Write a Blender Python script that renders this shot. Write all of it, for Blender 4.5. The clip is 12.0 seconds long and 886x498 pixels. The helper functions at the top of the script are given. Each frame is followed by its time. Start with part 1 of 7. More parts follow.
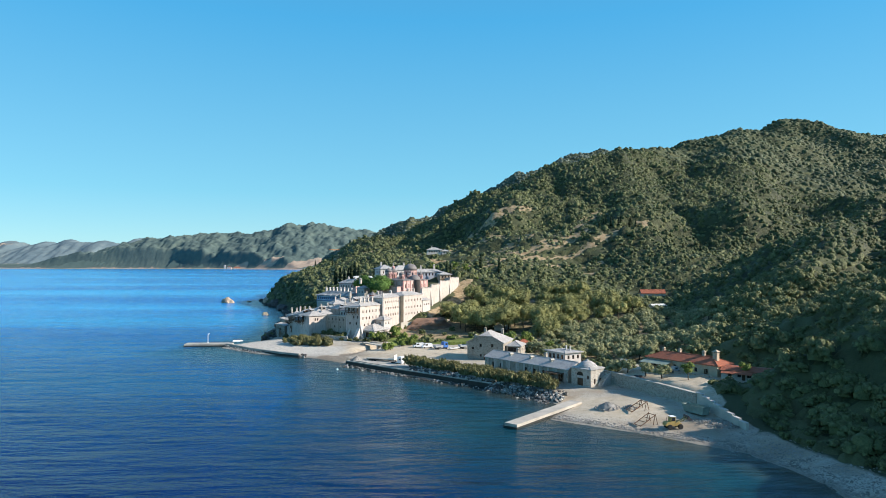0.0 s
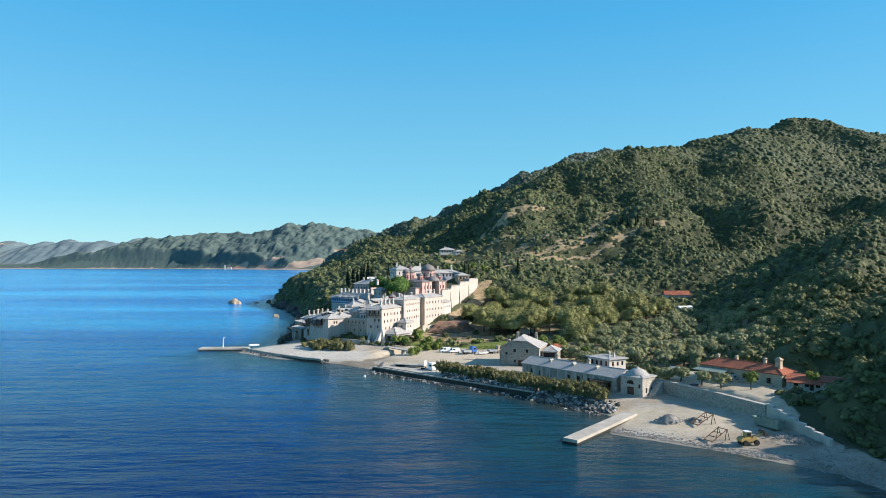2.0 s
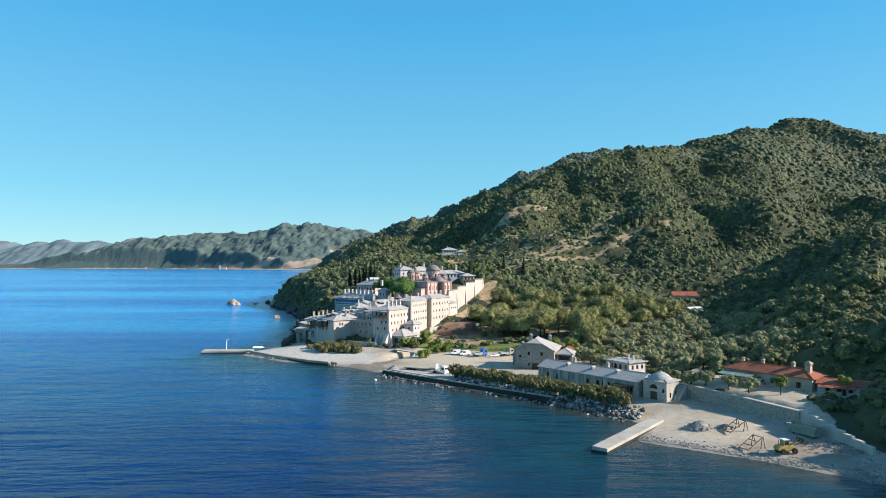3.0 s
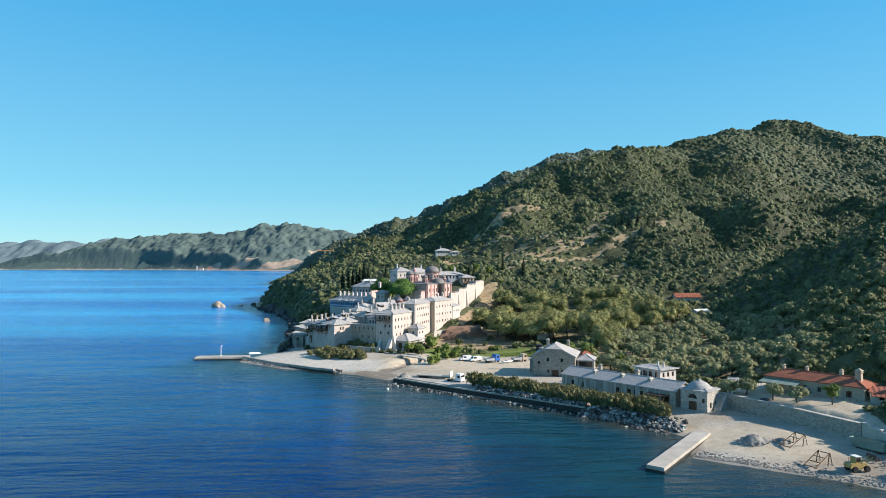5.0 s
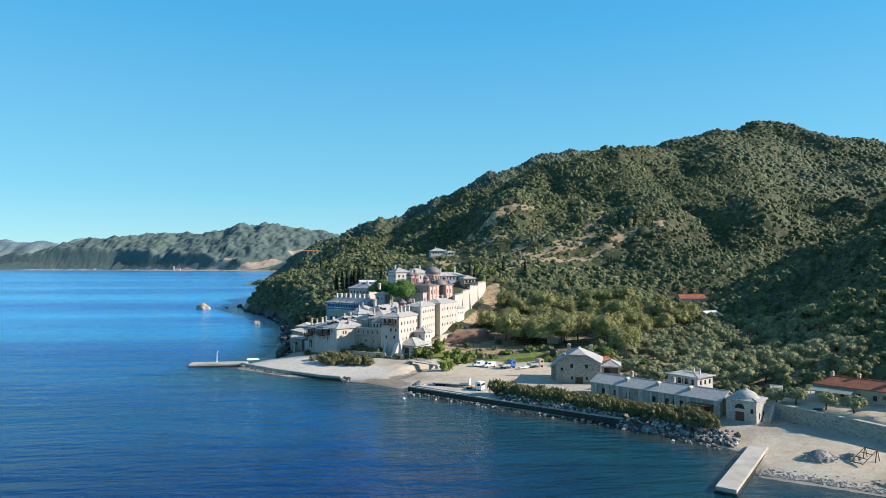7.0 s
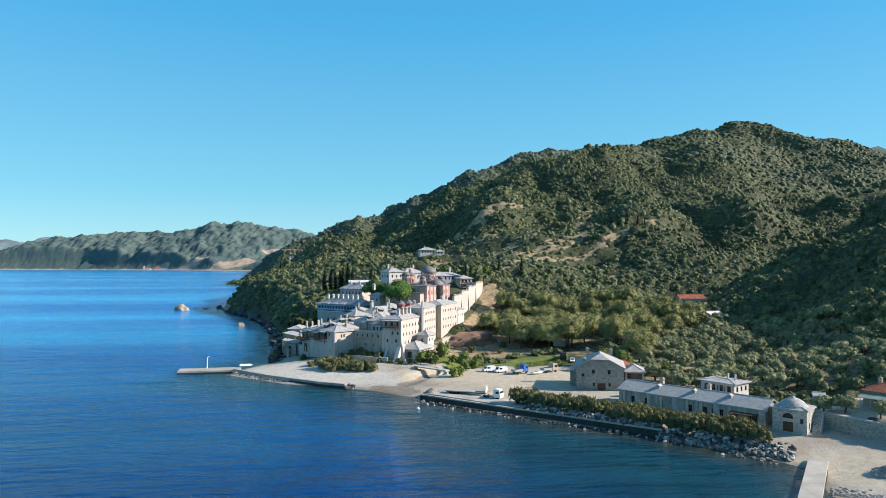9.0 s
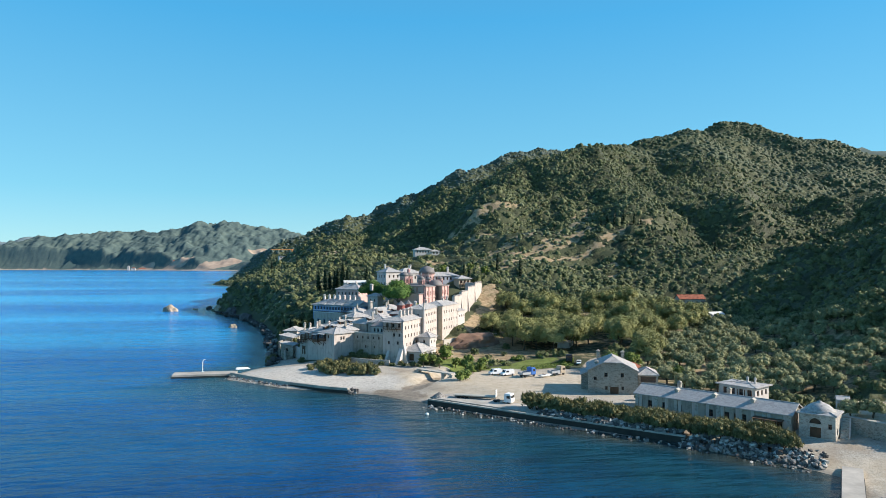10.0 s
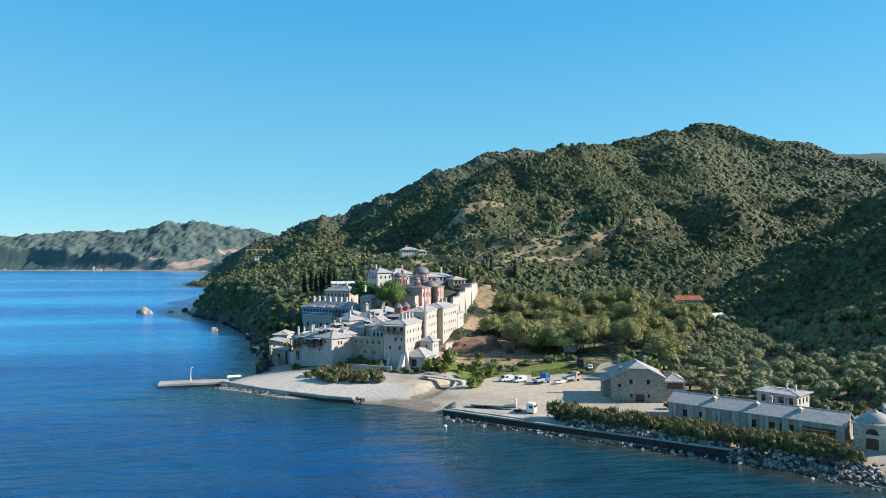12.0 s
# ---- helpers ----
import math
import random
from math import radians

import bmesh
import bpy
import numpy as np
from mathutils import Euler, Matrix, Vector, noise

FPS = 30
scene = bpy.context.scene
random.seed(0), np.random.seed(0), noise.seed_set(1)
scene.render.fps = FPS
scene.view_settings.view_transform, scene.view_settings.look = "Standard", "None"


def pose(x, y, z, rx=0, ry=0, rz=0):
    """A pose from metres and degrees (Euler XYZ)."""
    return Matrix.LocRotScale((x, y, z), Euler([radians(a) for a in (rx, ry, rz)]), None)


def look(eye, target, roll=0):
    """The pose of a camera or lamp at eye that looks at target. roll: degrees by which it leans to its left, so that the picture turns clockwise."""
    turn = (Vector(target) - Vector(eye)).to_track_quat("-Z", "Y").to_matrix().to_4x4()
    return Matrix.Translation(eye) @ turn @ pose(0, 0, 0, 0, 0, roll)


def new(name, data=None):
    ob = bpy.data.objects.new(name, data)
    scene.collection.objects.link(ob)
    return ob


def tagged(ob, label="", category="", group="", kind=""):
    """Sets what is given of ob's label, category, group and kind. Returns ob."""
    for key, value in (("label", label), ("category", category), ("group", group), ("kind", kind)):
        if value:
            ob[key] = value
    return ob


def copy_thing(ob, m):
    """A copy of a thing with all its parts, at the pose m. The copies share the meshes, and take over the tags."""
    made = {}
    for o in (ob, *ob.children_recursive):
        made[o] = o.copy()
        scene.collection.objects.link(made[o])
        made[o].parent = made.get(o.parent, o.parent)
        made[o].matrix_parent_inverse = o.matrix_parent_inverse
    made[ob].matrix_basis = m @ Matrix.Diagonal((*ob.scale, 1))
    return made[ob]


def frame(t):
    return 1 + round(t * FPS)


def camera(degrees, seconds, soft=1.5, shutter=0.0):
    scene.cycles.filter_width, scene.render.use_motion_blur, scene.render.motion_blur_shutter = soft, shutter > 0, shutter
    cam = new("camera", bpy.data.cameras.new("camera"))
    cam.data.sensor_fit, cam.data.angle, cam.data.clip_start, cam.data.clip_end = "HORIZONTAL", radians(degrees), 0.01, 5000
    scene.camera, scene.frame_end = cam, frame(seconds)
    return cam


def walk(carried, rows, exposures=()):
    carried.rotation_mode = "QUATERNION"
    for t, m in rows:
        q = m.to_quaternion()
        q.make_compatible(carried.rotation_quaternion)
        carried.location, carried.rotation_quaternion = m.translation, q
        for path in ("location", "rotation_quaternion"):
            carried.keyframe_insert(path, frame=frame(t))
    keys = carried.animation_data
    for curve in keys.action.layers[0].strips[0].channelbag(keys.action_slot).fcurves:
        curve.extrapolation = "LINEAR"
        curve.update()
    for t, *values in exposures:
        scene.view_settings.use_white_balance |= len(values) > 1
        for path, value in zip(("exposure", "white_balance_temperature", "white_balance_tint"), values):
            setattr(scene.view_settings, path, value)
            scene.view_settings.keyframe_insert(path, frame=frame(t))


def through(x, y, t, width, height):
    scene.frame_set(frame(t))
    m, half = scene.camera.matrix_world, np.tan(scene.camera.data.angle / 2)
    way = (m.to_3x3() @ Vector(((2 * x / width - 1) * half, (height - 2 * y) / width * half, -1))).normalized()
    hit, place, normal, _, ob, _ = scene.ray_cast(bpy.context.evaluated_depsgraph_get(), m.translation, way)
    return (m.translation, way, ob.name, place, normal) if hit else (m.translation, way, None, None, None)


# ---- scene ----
cam = camera(67.0, 12.0, soft=0.8)
PATH = [
    (0, 0.00, 0.00, 40.00, 91.058, 0.0, -0.935),
    (0.5, -2.95, 3.23, 40.08, 91.059, 0.0, -0.960),
    (1, -5.94, 6.46, 40.16, 91.065, 0.0, -0.950),
    (1.5, -8.94, 9.69, 40.23, 91.079, 0.0, -0.959),
    (2, -11.96, 12.93, 40.31, 91.062, 0.0, -1.055),
    (2.5, -14.98, 16.20, 40.38, 91.079, 0.0, -1.235),
    (3, -18.00, 19.50, 40.44, 91.069, 0.0, -1.497),
    (5, -29.97, 33.06, 40.67, 91.129, 0.0, -3.378),
    (5.5, -32.91, 36.57, 40.72, 91.150, 0.0, -3.672),
    (6, -35.82, 40.12, 40.76, 91.149, 0.0, -4.094),
    (6.5, -38.69, 43.72, 40.79, 91.149, 0.0, -4.636),
    (7, -41.53, 47.37, 40.82, 91.151, 0.0, -5.196),
    (9, -52.45, 62.37, 40.85, 91.095, 0.0, -7.482),
    (9.5, -55.07, 66.20, 40.84, 91.103, 0.0, -8.006),
    (10, -57.64, 70.05, 40.82, 91.092, 0.0, -8.608),
    (10.5, -60.17, 73.90, 40.79, 91.087, 0.0, -9.273),
    (11, -62.65, 77.76, 40.76, 91.093, 0.0, -9.926),
    (11.5, -65.08, 81.61, 40.71, 91.114, 0.0, -10.497),
    (12, -67.47, 85.44, 40.64, 91.137, 0.0, -11.083),
]
walk(cam, [(t, pose(*p)) for t, *p in PATH], [(0.0, 0.54), (12.0, 0.54)])

# ---- sky and sun ----
SUN_FROM = Vector((1.0, -0.16, 0.0)).normalized()
SUN_ELEVATION = radians(27.5)
world = bpy.data.worlds.new("sky")
scene.world = world
world.use_nodes = True
wn = world.node_tree
wn.nodes.clear()
sky = wn.nodes.new("ShaderNodeTexSky")
sky.sky_type = "NISHITA"
sky.sun_disc = False
sky.sun_elevation = SUN_ELEVATION
sky.sun_rotation = math.atan2(SUN_FROM.x, SUN_FROM.y)
sky.altitude = 1200.0
sky.air_density = 1.0
sky.dust_density = 0.0
sky.ozone_density = 3.0
tint = wn.nodes.new("ShaderNodeMix")
tint.data_type, tint.blend_type = "RGBA", "MULTIPLY"
tint.inputs[0].default_value = 1.0
tint.inputs[7].default_value = (0.60 * 0.128, 0.94 * 0.128, 1.0 * 0.128, 1.0)
bg = wn.nodes.new("ShaderNodeBackground")
bg.inputs["Strength"].default_value = 1.0
wo = wn.nodes.new("ShaderNodeOutputWorld")
wn.links.new(sky.outputs[0], tint.inputs[6])
# clear autumn air: the blue deepens evenly from the horizon up
up = wn.nodes.new("ShaderNodeSeparateXYZ")
wn.links.new(wn.nodes.new("ShaderNodeTexCoord").outputs["Generated"], up.inputs[0])
clear = wn.nodes.new("ShaderNodeValToRGB")
el = clear.color_ramp.elements
el.new(0.5)
el.new(0.5)
el.new(0.5)
for e, (at, c) in zip(el, ((0.0, (0.30, 0.49, 0.56)), (0.10, (0.155, 0.43, 0.565)), (0.34, (0.048, 0.325, 0.60)), (0.6, (0.075, 0.21, 0.40)), (1.0, (0.065, 0.14, 0.28)))):
    e.position, e.color = at, (*c, 1.0)
wn.links.new(up.outputs[2], clear.inputs["Fac"])
air = wn.nodes.new("ShaderNodeMix")
air.data_type = "RGBA"
air.inputs[0].default_value = 0.75
wn.links.new(tint.outputs[2], air.inputs[6])
wn.links.new(clear.outputs[0], air.inputs[7])
wn.links.new(air.outputs[2], bg.inputs["Color"])
wn.links.new(bg.outputs[0], wo.inputs["Surface"])

sun = new("sun", bpy.data.lights.new("sun", "SUN"))
sun.data.energy = 5.4
sun.data.angle = radians(0.5)
sun.data.color = (1.0, 0.90, 0.79)
to_sun = Vector((SUN_FROM.x * math.cos(SUN_ELEVATION), SUN_FROM.y * math.cos(SUN_ELEVATION), math.sin(SUN_ELEVATION)))
sun.matrix_world = look(to_sun * 500, (0, 0, 0))

# ---- materials ----
def material(name, rough=0.8, metal=0.0, spec=0.3):
    m = bpy.data.materials.new(name)
    m.use_nodes = True
    b = m.node_tree.nodes["Principled BSDF"]
    b.inputs["Roughness"].default_value = rough
    b.inputs["Metallic"].default_value = metal
    b.inputs["Specular IOR Level"].default_value = spec
    return m, m.node_tree, b


def node(nt, kind, **values):
    n = nt.nodes.new(kind)
    for key, value in values.items():
        n.inputs[key.replace("_", " ")].default_value = value
    return n


def coords(nt, space="Object"):
    return nt.nodes.new("ShaderNodeTexCoord").outputs[space]


def world_place(nt):
    return nt.nodes.new("ShaderNodeNewGeometry").outputs["Position"]


def noise_tex(nt, vec, scale, detail=4.0, rough=0.6, stretch=None):
    n = node(nt, "ShaderNodeTexNoise", Scale=scale, Detail=detail, Roughness=rough)
    if stretch:
        mp = nt.nodes.new("ShaderNodeMapping")
        mp.inputs["Scale"].default_value = stretch
        nt.links.new(vec, mp.inputs["Vector"])
        vec = mp.outputs[0]
    nt.links.new(vec, n.inputs["Vector"])
    return n.outputs["Fac"]


def ramp(nt, fac, stops):
    r = nt.nodes.new("ShaderNodeValToRGB")
    el = r.color_ramp.elements
    while len(el) < len(stops):
        el.new(0.5)
    for e, (p, c) in zip(el, stops):
        e.position = p
        e.color = (*c, 1.0)
    nt.links.new(fac, r.inputs["Fac"])
    return r.outputs["Color"]


def mix(nt, fac, a, b, how="MIX"):
    n = nt.nodes.new("ShaderNodeMix")
    n.data_type = "RGBA"
    n.blend_type = how
    for sock, v in ((n.inputs[0], fac), (n.inputs[6], a), (n.inputs[7], b)):
        if hasattr(v, "is_linked"):
            nt.links.new(v, sock)
        elif isinstance(v, tuple):
            sock.default_value = (*v, 1.0)
        else:
            sock.default_value = v
    return n.outputs[2]


def maths(nt, how, a, b=0.0, clamp=False):
    n = nt.nodes.new("ShaderNodeMath")
    n.operation = how
    n.use_clamp = clamp
    for sock, v in ((n.inputs[0], a), (n.inputs[1], b)):
        if hasattr(v, "is_linked"):
            nt.links.new(v, sock)
        else:
            sock.default_value = v
    return n.outputs[0]


def bump(nt, bsdf, height, strength, distance):
    n = node(nt, "ShaderNodeBump", Strength=strength, Distance=distance)
    nt.links.new(height, n.inputs["Height"])
    nt.links.new(n.outputs[0], bsdf.inputs["Normal"])
    return n


def plain_mat(name, colour, vary=0.15, scale=1.5, rough=0.8, metal=0.0, relief=0.02, fine=9.0):
    """A surface of one colour with stains at a large and a small scale and fine relief."""
    m, nt, b = material(name, rough, metal)
    p = coords(nt)
    big = noise_tex(nt, p, scale * 0.25, 3)
    small = noise_tex(nt, p, scale * fine * 0.3, 4)
    lo = tuple(c * (1 - vary) for c in colour)
    hi = tuple(min(1, c * (1 + vary)) for c in colour)
    c = ramp(nt, big, [(0.3, lo), (0.7, hi)])
    c = mix(nt, maths(nt, "MULTIPLY", small, vary * 1.5), c, tuple(x * 0.55 for x in colour))
    nt.links.new(c, b.inputs["Base Color"])
    bump(nt, b, small, 0.5, relief)
    return m


def plaster_mat(name, colour, stain=(0.22, 0.195, 0.165), amount=0.45):
    """Old lime plaster with rain streaks, damp stains and grain."""
    m, nt, b = material(name, 0.9)
    p = coords(nt)
    streak = noise_tex(nt, p, 0.9, 4, 0.65, (1.0, 1.0, 0.16))
    patch = noise_tex(nt, p, 0.22, 4)
    grain = noise_tex(nt, p, 5.0, 5)
    c = ramp(nt, patch, [(0.3, tuple(x * 0.86 for x in colour)), (0.65, colour)])
    c = mix(nt, maths(nt, "MULTIPLY", ramp(nt, streak, [(0.48, (0, 0, 0)), (0.78, (1, 1, 1))]), amount), c, stain)
    c = mix(nt, maths(nt, "MULTIPLY", grain, 0.25), c, tuple(x * 0.7 for x in colour))
    blot = ramp(nt, noise_tex(nt, p, 0.45, 6, 0.7), [(0.52, (0, 0, 0)), (0.66, (1, 1, 1))])
    c = mix(nt, maths(nt, "MULTIPLY", blot, amount * 0.8), c, stain)
    nt.links.new(c, b.inputs["Base Color"])
    bump(nt, b, grain, 0.4, 0.03)
    return m


def masonry_mat(name, light, dark, joint, size=0.55):
    """Rubble masonry: stones of uneven size in lime mortar."""
    m, nt, b = material(name, 0.92)
    p = coords(nt)
    mp = nt.nodes.new("ShaderNodeMapping")
    mp.inputs["Scale"].default_value = (1.0, 1.0, 1.7)
    nt.links.new(p, mp.inputs["Vector"])
    cell = node(nt, "ShaderNodeTexVoronoi", Scale=1 / size)
    edge = node(nt, "ShaderNodeTexVoronoi", Scale=1 / size)
    edge.feature = "DISTANCE_TO_EDGE"
    for n in (cell, edge):
        nt.links.new(mp.outputs[0], n.inputs["Vector"])
    tone = nt.nodes.new("ShaderNodeSeparateColor")
    nt.links.new(cell.outputs["Color"], tone.inputs[0])
    c = ramp(nt, tone.outputs[0], [(0.1, dark), (0.85, light)])
    c = mix(nt, ramp(nt, edge.outputs["Distance"], [(0.03, (1, 1, 1)), (0.10, (0, 0, 0))]), c, joint)
    c = mix(nt, maths(nt, "MULTIPLY", noise_tex(nt, p, 0.3, 4), 0.5), c, tuple(x * 0.6 for x in dark))
    nt.links.new(c, b.inputs["Base Color"])
    bump(nt, b, ramp(nt, edge.outputs["Distance"], [(0.0, (0, 0, 0)), (0.15, (1, 1, 1))]), 0.6, 0.05)
    return m


def slate_mat(name, light, dark, course=0.45):
    """Roof of split stone slabs, in courses down the slope."""
    m, nt, b = material(name, 0.75)
    p = coords(nt)
    cell = node(nt, "ShaderNodeTexVoronoi", Scale=1 / course)
    nt.links.new(p, cell.inputs["Vector"])
    tone = nt.nodes.new("ShaderNodeSeparateColor")
    nt.links.new(cell.outputs["Color"], tone.inputs[0])
    patch = noise_tex(nt, p, 0.35, 5)
    c = ramp(nt, maths(nt, "ADD", maths(nt, "MULTIPLY", tone.outputs[0], 0.5), maths(nt, "MULTIPLY", patch, 0.6)), [(0.25, dark), (0.8, light)])
    nt.links.new(c, b.inputs["Base Color"])
    bump(nt, b, tone.outputs[0], 0.6, 0.04)
    return m


def tile_mat(name, light, dark):
    """Clay pan tiles: rolls that run down the slope."""
    m, nt, b = material(name, 0.8)
    p = coords(nt)
    wv = node(nt, "ShaderNodeTexWave", Scale=1.3, Distortion=0.3)
    wv.bands_direction = "X"
    nt.links.new(p, wv.inputs["Vector"])
    patch = noise_tex(nt, p, 0.8, 5)
    c = ramp(nt, patch, [(0.3, dark), (0.7, light)])
    c = mix(nt, maths(nt, "MULTIPLY", noise_tex(nt, p, 6, 3), 0.4), c, tuple(x * 0.5 for x in dark))
    nt.links.new(c, b.inputs["Base Color"])
    bump(nt, b, wv.outputs["Fac"], 0.7, 0.06)
    return m


def foliage_mat(name, dark, mid, light, through=0.14):
    """Leaves: the tone differs from clump to clump and from tree to tree."""
    m, nt, b = material(name, 0.65, 0.0, 0.25)
    geo = nt.nodes.new("ShaderNodeNewGeometry")
    ob = nt.nodes.new("ShaderNodeObjectInfo")
    p = geo.outputs["Position"]
    tone = maths(nt, "ADD", maths(nt, "MULTIPLY", geo.outputs["Random Per Island"], 0.30),
                 maths(nt, "MULTIPLY", noise_tex(nt, p, 0.12, 4), 0.40))
    tone = maths(nt, "ADD", tone, maths(nt, "MULTIPLY", noise_tex(nt, p, 0.016, 3), 0.34))
    tone = maths(nt, "ADD", tone, maths(nt, "MULTIPLY", maths(nt, "SUBTRACT", ob.outputs["Random"], 0.5), 0.25))
    each = nt.nodes.new("ShaderNodeAttribute")
    each.attribute_name = "tone"
    tone = maths(nt, "ADD", tone, each.outputs["Fac"])
    fine = noise_tex(nt, p, 2.6, 3, 0.7)
    tone = maths(nt, "ADD", tone, maths(nt, "MULTIPLY", maths(nt, "SUBTRACT", fine, 0.5), 0.75))
    c = ramp(nt, tone, [(0.18, dark), (0.5, mid), (0.85, light)])
    nt.links.new(c, b.inputs["Base Color"])
    bump(nt, b, fine, 0.8, 0.5)
    tr = node(nt, "ShaderNodeBsdfTranslucent")
    nt.links.new(c, tr.inputs["Color"])
    ms = node(nt, "ShaderNodeMixShader", Fac=through)
    nt.links.new(b.outputs[0], ms.inputs[1])
    nt.links.new(tr.outputs[0], ms.inputs[2])
    nt.links.new(ms.outputs[0], nt.nodes["Material Output"].inputs["Surface"])
    return m


M = {
    "cream": plaster_mat("cream_plaster", (0.575, 0.510, 0.462), amount=0.6),
    "white": plaster_mat("white_plaster", (0.60, 0.56, 0.525), amount=0.3),
    "grey_wall": plaster_mat("weathered_plaster", (0.50, 0.455, 0.40), amount=0.85),
    "tan": plaster_mat("tan_plaster", (0.52, 0.43, 0.32)),
    "rose": plaster_mat("rose_plaster", (0.60, 0.34, 0.31), (0.3, 0.2, 0.18), 0.3),
    "pink": plaster_mat("pink_plaster", (0.70, 0.48, 0.43), (0.40, 0.30, 0.26), 0.3),
    "dusk_red": plaster_mat("dark_red_plaster", (0.36, 0.12, 0.10), (0.25, 0.1, 0.09), 0.3),
    "blue": plaster_mat("blue_plaster", (0.22, 0.33, 0.52), (0.2, 0.22, 0.25), 0.35),
    "grey_blue": plaster_mat("grey_blue_plaster", (0.36, 0.39, 0.45), (0.24, 0.25, 0.27), 0.3),
    "old_wall": plaster_mat("old_stained_wall", (0.42, 0.38, 0.32), (0.15, 0.135, 0.115), 0.95),
    "rock_light": plain_mat("light_limestone_rock", (0.52, 0.50, 0.46), 0.3, 1.5, 0.85, 0.0, 0.05),
    "stone": masonry_mat("rubble_stone", (0.46, 0.42, 0.35), (0.25, 0.22, 0.18), (0.45, 0.42, 0.36)),
    "pale_stone": masonry_mat("pale_rubble_stone", (0.58, 0.55, 0.48), (0.34, 0.31, 0.27), (0.55, 0.52, 0.46)),
    "slate": slate_mat("stone_slab_roof", (0.46, 0.445, 0.425), (0.29, 0.28, 0.27)),
    "slate_dark": slate_mat("dark_slab_roof", (0.40, 0.395, 0.385), (0.29, 0.285, 0.28)),
    "lead": plain_mat("lead_sheet", (0.20, 0.185, 0.18), 0.2, 1.0, 0.6, 0.0),
    "tile": tile_mat("clay_tiles", (0.46, 0.155, 0.085), (0.29, 0.095, 0.055)),
    "concrete": plain_mat("concrete", (0.47, 0.44, 0.38), 0.18, 1.2),
    "quay": plain_mat("quay_concrete", (0.46, 0.425, 0.37), 0.3, 0.8),
    # wet concrete, taken near black to hold the shade of the quay face too
    "wet_shade_quay": plain_mat("wet_concrete", (0.045, 0.045, 0.040), 0.35, 1.5, 0.5),
    "wood": plain_mat("dark_timber", (0.13, 0.075, 0.045), 0.3, 3.0),
    "green_wood": plain_mat("weathered_green_metal", (0.22, 0.28, 0.24), 0.25, 2.0, 0.6),
    "rust": plain_mat("rusted_steel", (0.16, 0.085, 0.05), 0.3, 3.0, 0.8),
    "yellow": plain_mat("yellow_machine_paint", (0.46, 0.33, 0.12), 0.2, 2.0, 0.5),
    "rubber": plain_mat("tyre_rubber", (0.03, 0.03, 0.03), 0.2, 3.0, 0.9),
    "car_white": plain_mat("white_car_paint", (0.80, 0.80, 0.80), 0.05, 1.0, 0.3),
    "car_blue": plain_mat("blue_truck_paint", (0.06, 0.17, 0.48), 0.1, 1.0, 0.35),
    "car_grey": plain_mat("grey_car_paint", (0.38, 0.40, 0.42), 0.08, 1.0, 0.35),
    "car_dark": plain_mat("dark_steel", (0.05, 0.05, 0.055), 0.2, 2.0, 0.5),
    "steel": plain_mat("galvanised_steel", (0.5, 0.5, 0.5), 0.1, 2.0, 0.45, 0.7),
    "canvas": plain_mat("pale_awning", (0.62, 0.62, 0.58), 0.12, 1.0, 0.8),
    "leaf_oak": foliage_mat("maquis_leaves", (0.043, 0.059, 0.025), (0.136, 0.157, 0.065), (0.239, 0.249, 0.110)),
    # leaf green darkened so that the gaps between crowns look shaded
    "leaf_under_shade": foliage_mat("shaded_undergrowth_leaves", (0.023, 0.033, 0.015), (0.068, 0.079, 0.034), (0.127, 0.136, 0.060)),
    "leaf_scrub": foliage_mat("grey_green_scrub_leaves", (0.068, 0.084, 0.040), (0.154, 0.176, 0.085), (0.248, 0.263, 0.142)),
    # oak leaves made bluer and paler to carry aerial haze
    "leaf_ridge_haze": foliage_mat("blue_green_ridge_leaves", (0.058, 0.082, 0.068), (0.100, 0.130, 0.104), (0.150, 0.178, 0.136)),
    "leaf_hill": foliage_mat("mountain_oak_leaves", (0.046, 0.064, 0.033), (0.102, 0.123, 0.059), (0.171, 0.188, 0.090)),
    "leaf_olive": foliage_mat("olive_leaves", (0.106, 0.119, 0.055), (0.236, 0.251, 0.122), (0.372, 0.373, 0.199)),
    "leaf_plane": foliage_mat("plane_leaves", (0.126, 0.133, 0.048), (0.258, 0.264, 0.096), (0.372, 0.366, 0.150)),
    "leaf_pine": foliage_mat("pine_needles", (0.034, 0.075, 0.015), (0.075, 0.150, 0.030), (0.13, 0.22, 0.05)),
    "leaf_cypress": foliage_mat("cypress_leaves", (0.010, 0.020, 0.008), (0.018, 0.034, 0.013), (0.035, 0.055, 0.02)),
    "leaf_shrub": foliage_mat("tamarisk_leaves", (0.077, 0.082, 0.032), (0.154, 0.152, 0.062), (0.237, 0.226, 0.105)),
    "leaf_green": foliage_mat("fresh_green_leaves", (0.078, 0.113, 0.022), (0.144, 0.196, 0.040), (0.228, 0.287, 0.070)),
    "rock": plain_mat("shore_rock", (0.105, 0.10, 0.095), 0.4, 1.2, 0.9, 0.0, 0.08),
    "rock_pale": plain_mat("pale_quarry_rock", (0.33, 0.31, 0.28), 0.55, 1.5, 0.85, 0.0, 0.05),
    "rock_warm": plain_mat("warm_sea_rock", (0.42, 0.34, 0.25), 0.3, 0.8, 0.9, 0.0, 0.1),
    "earth": plain_mat("raw_brown_earth", (0.27, 0.165, 0.115), 0.3, 0.8, 0.95, 0.0, 0.1),
    "white_paint": plain_mat("white_paint", (0.75, 0.75, 0.73), 0.08, 1.0, 0.5),
    "orange": plain_mat("orange_steel", (0.50, 0.22, 0.08), 0.1, 1.0, 0.5),
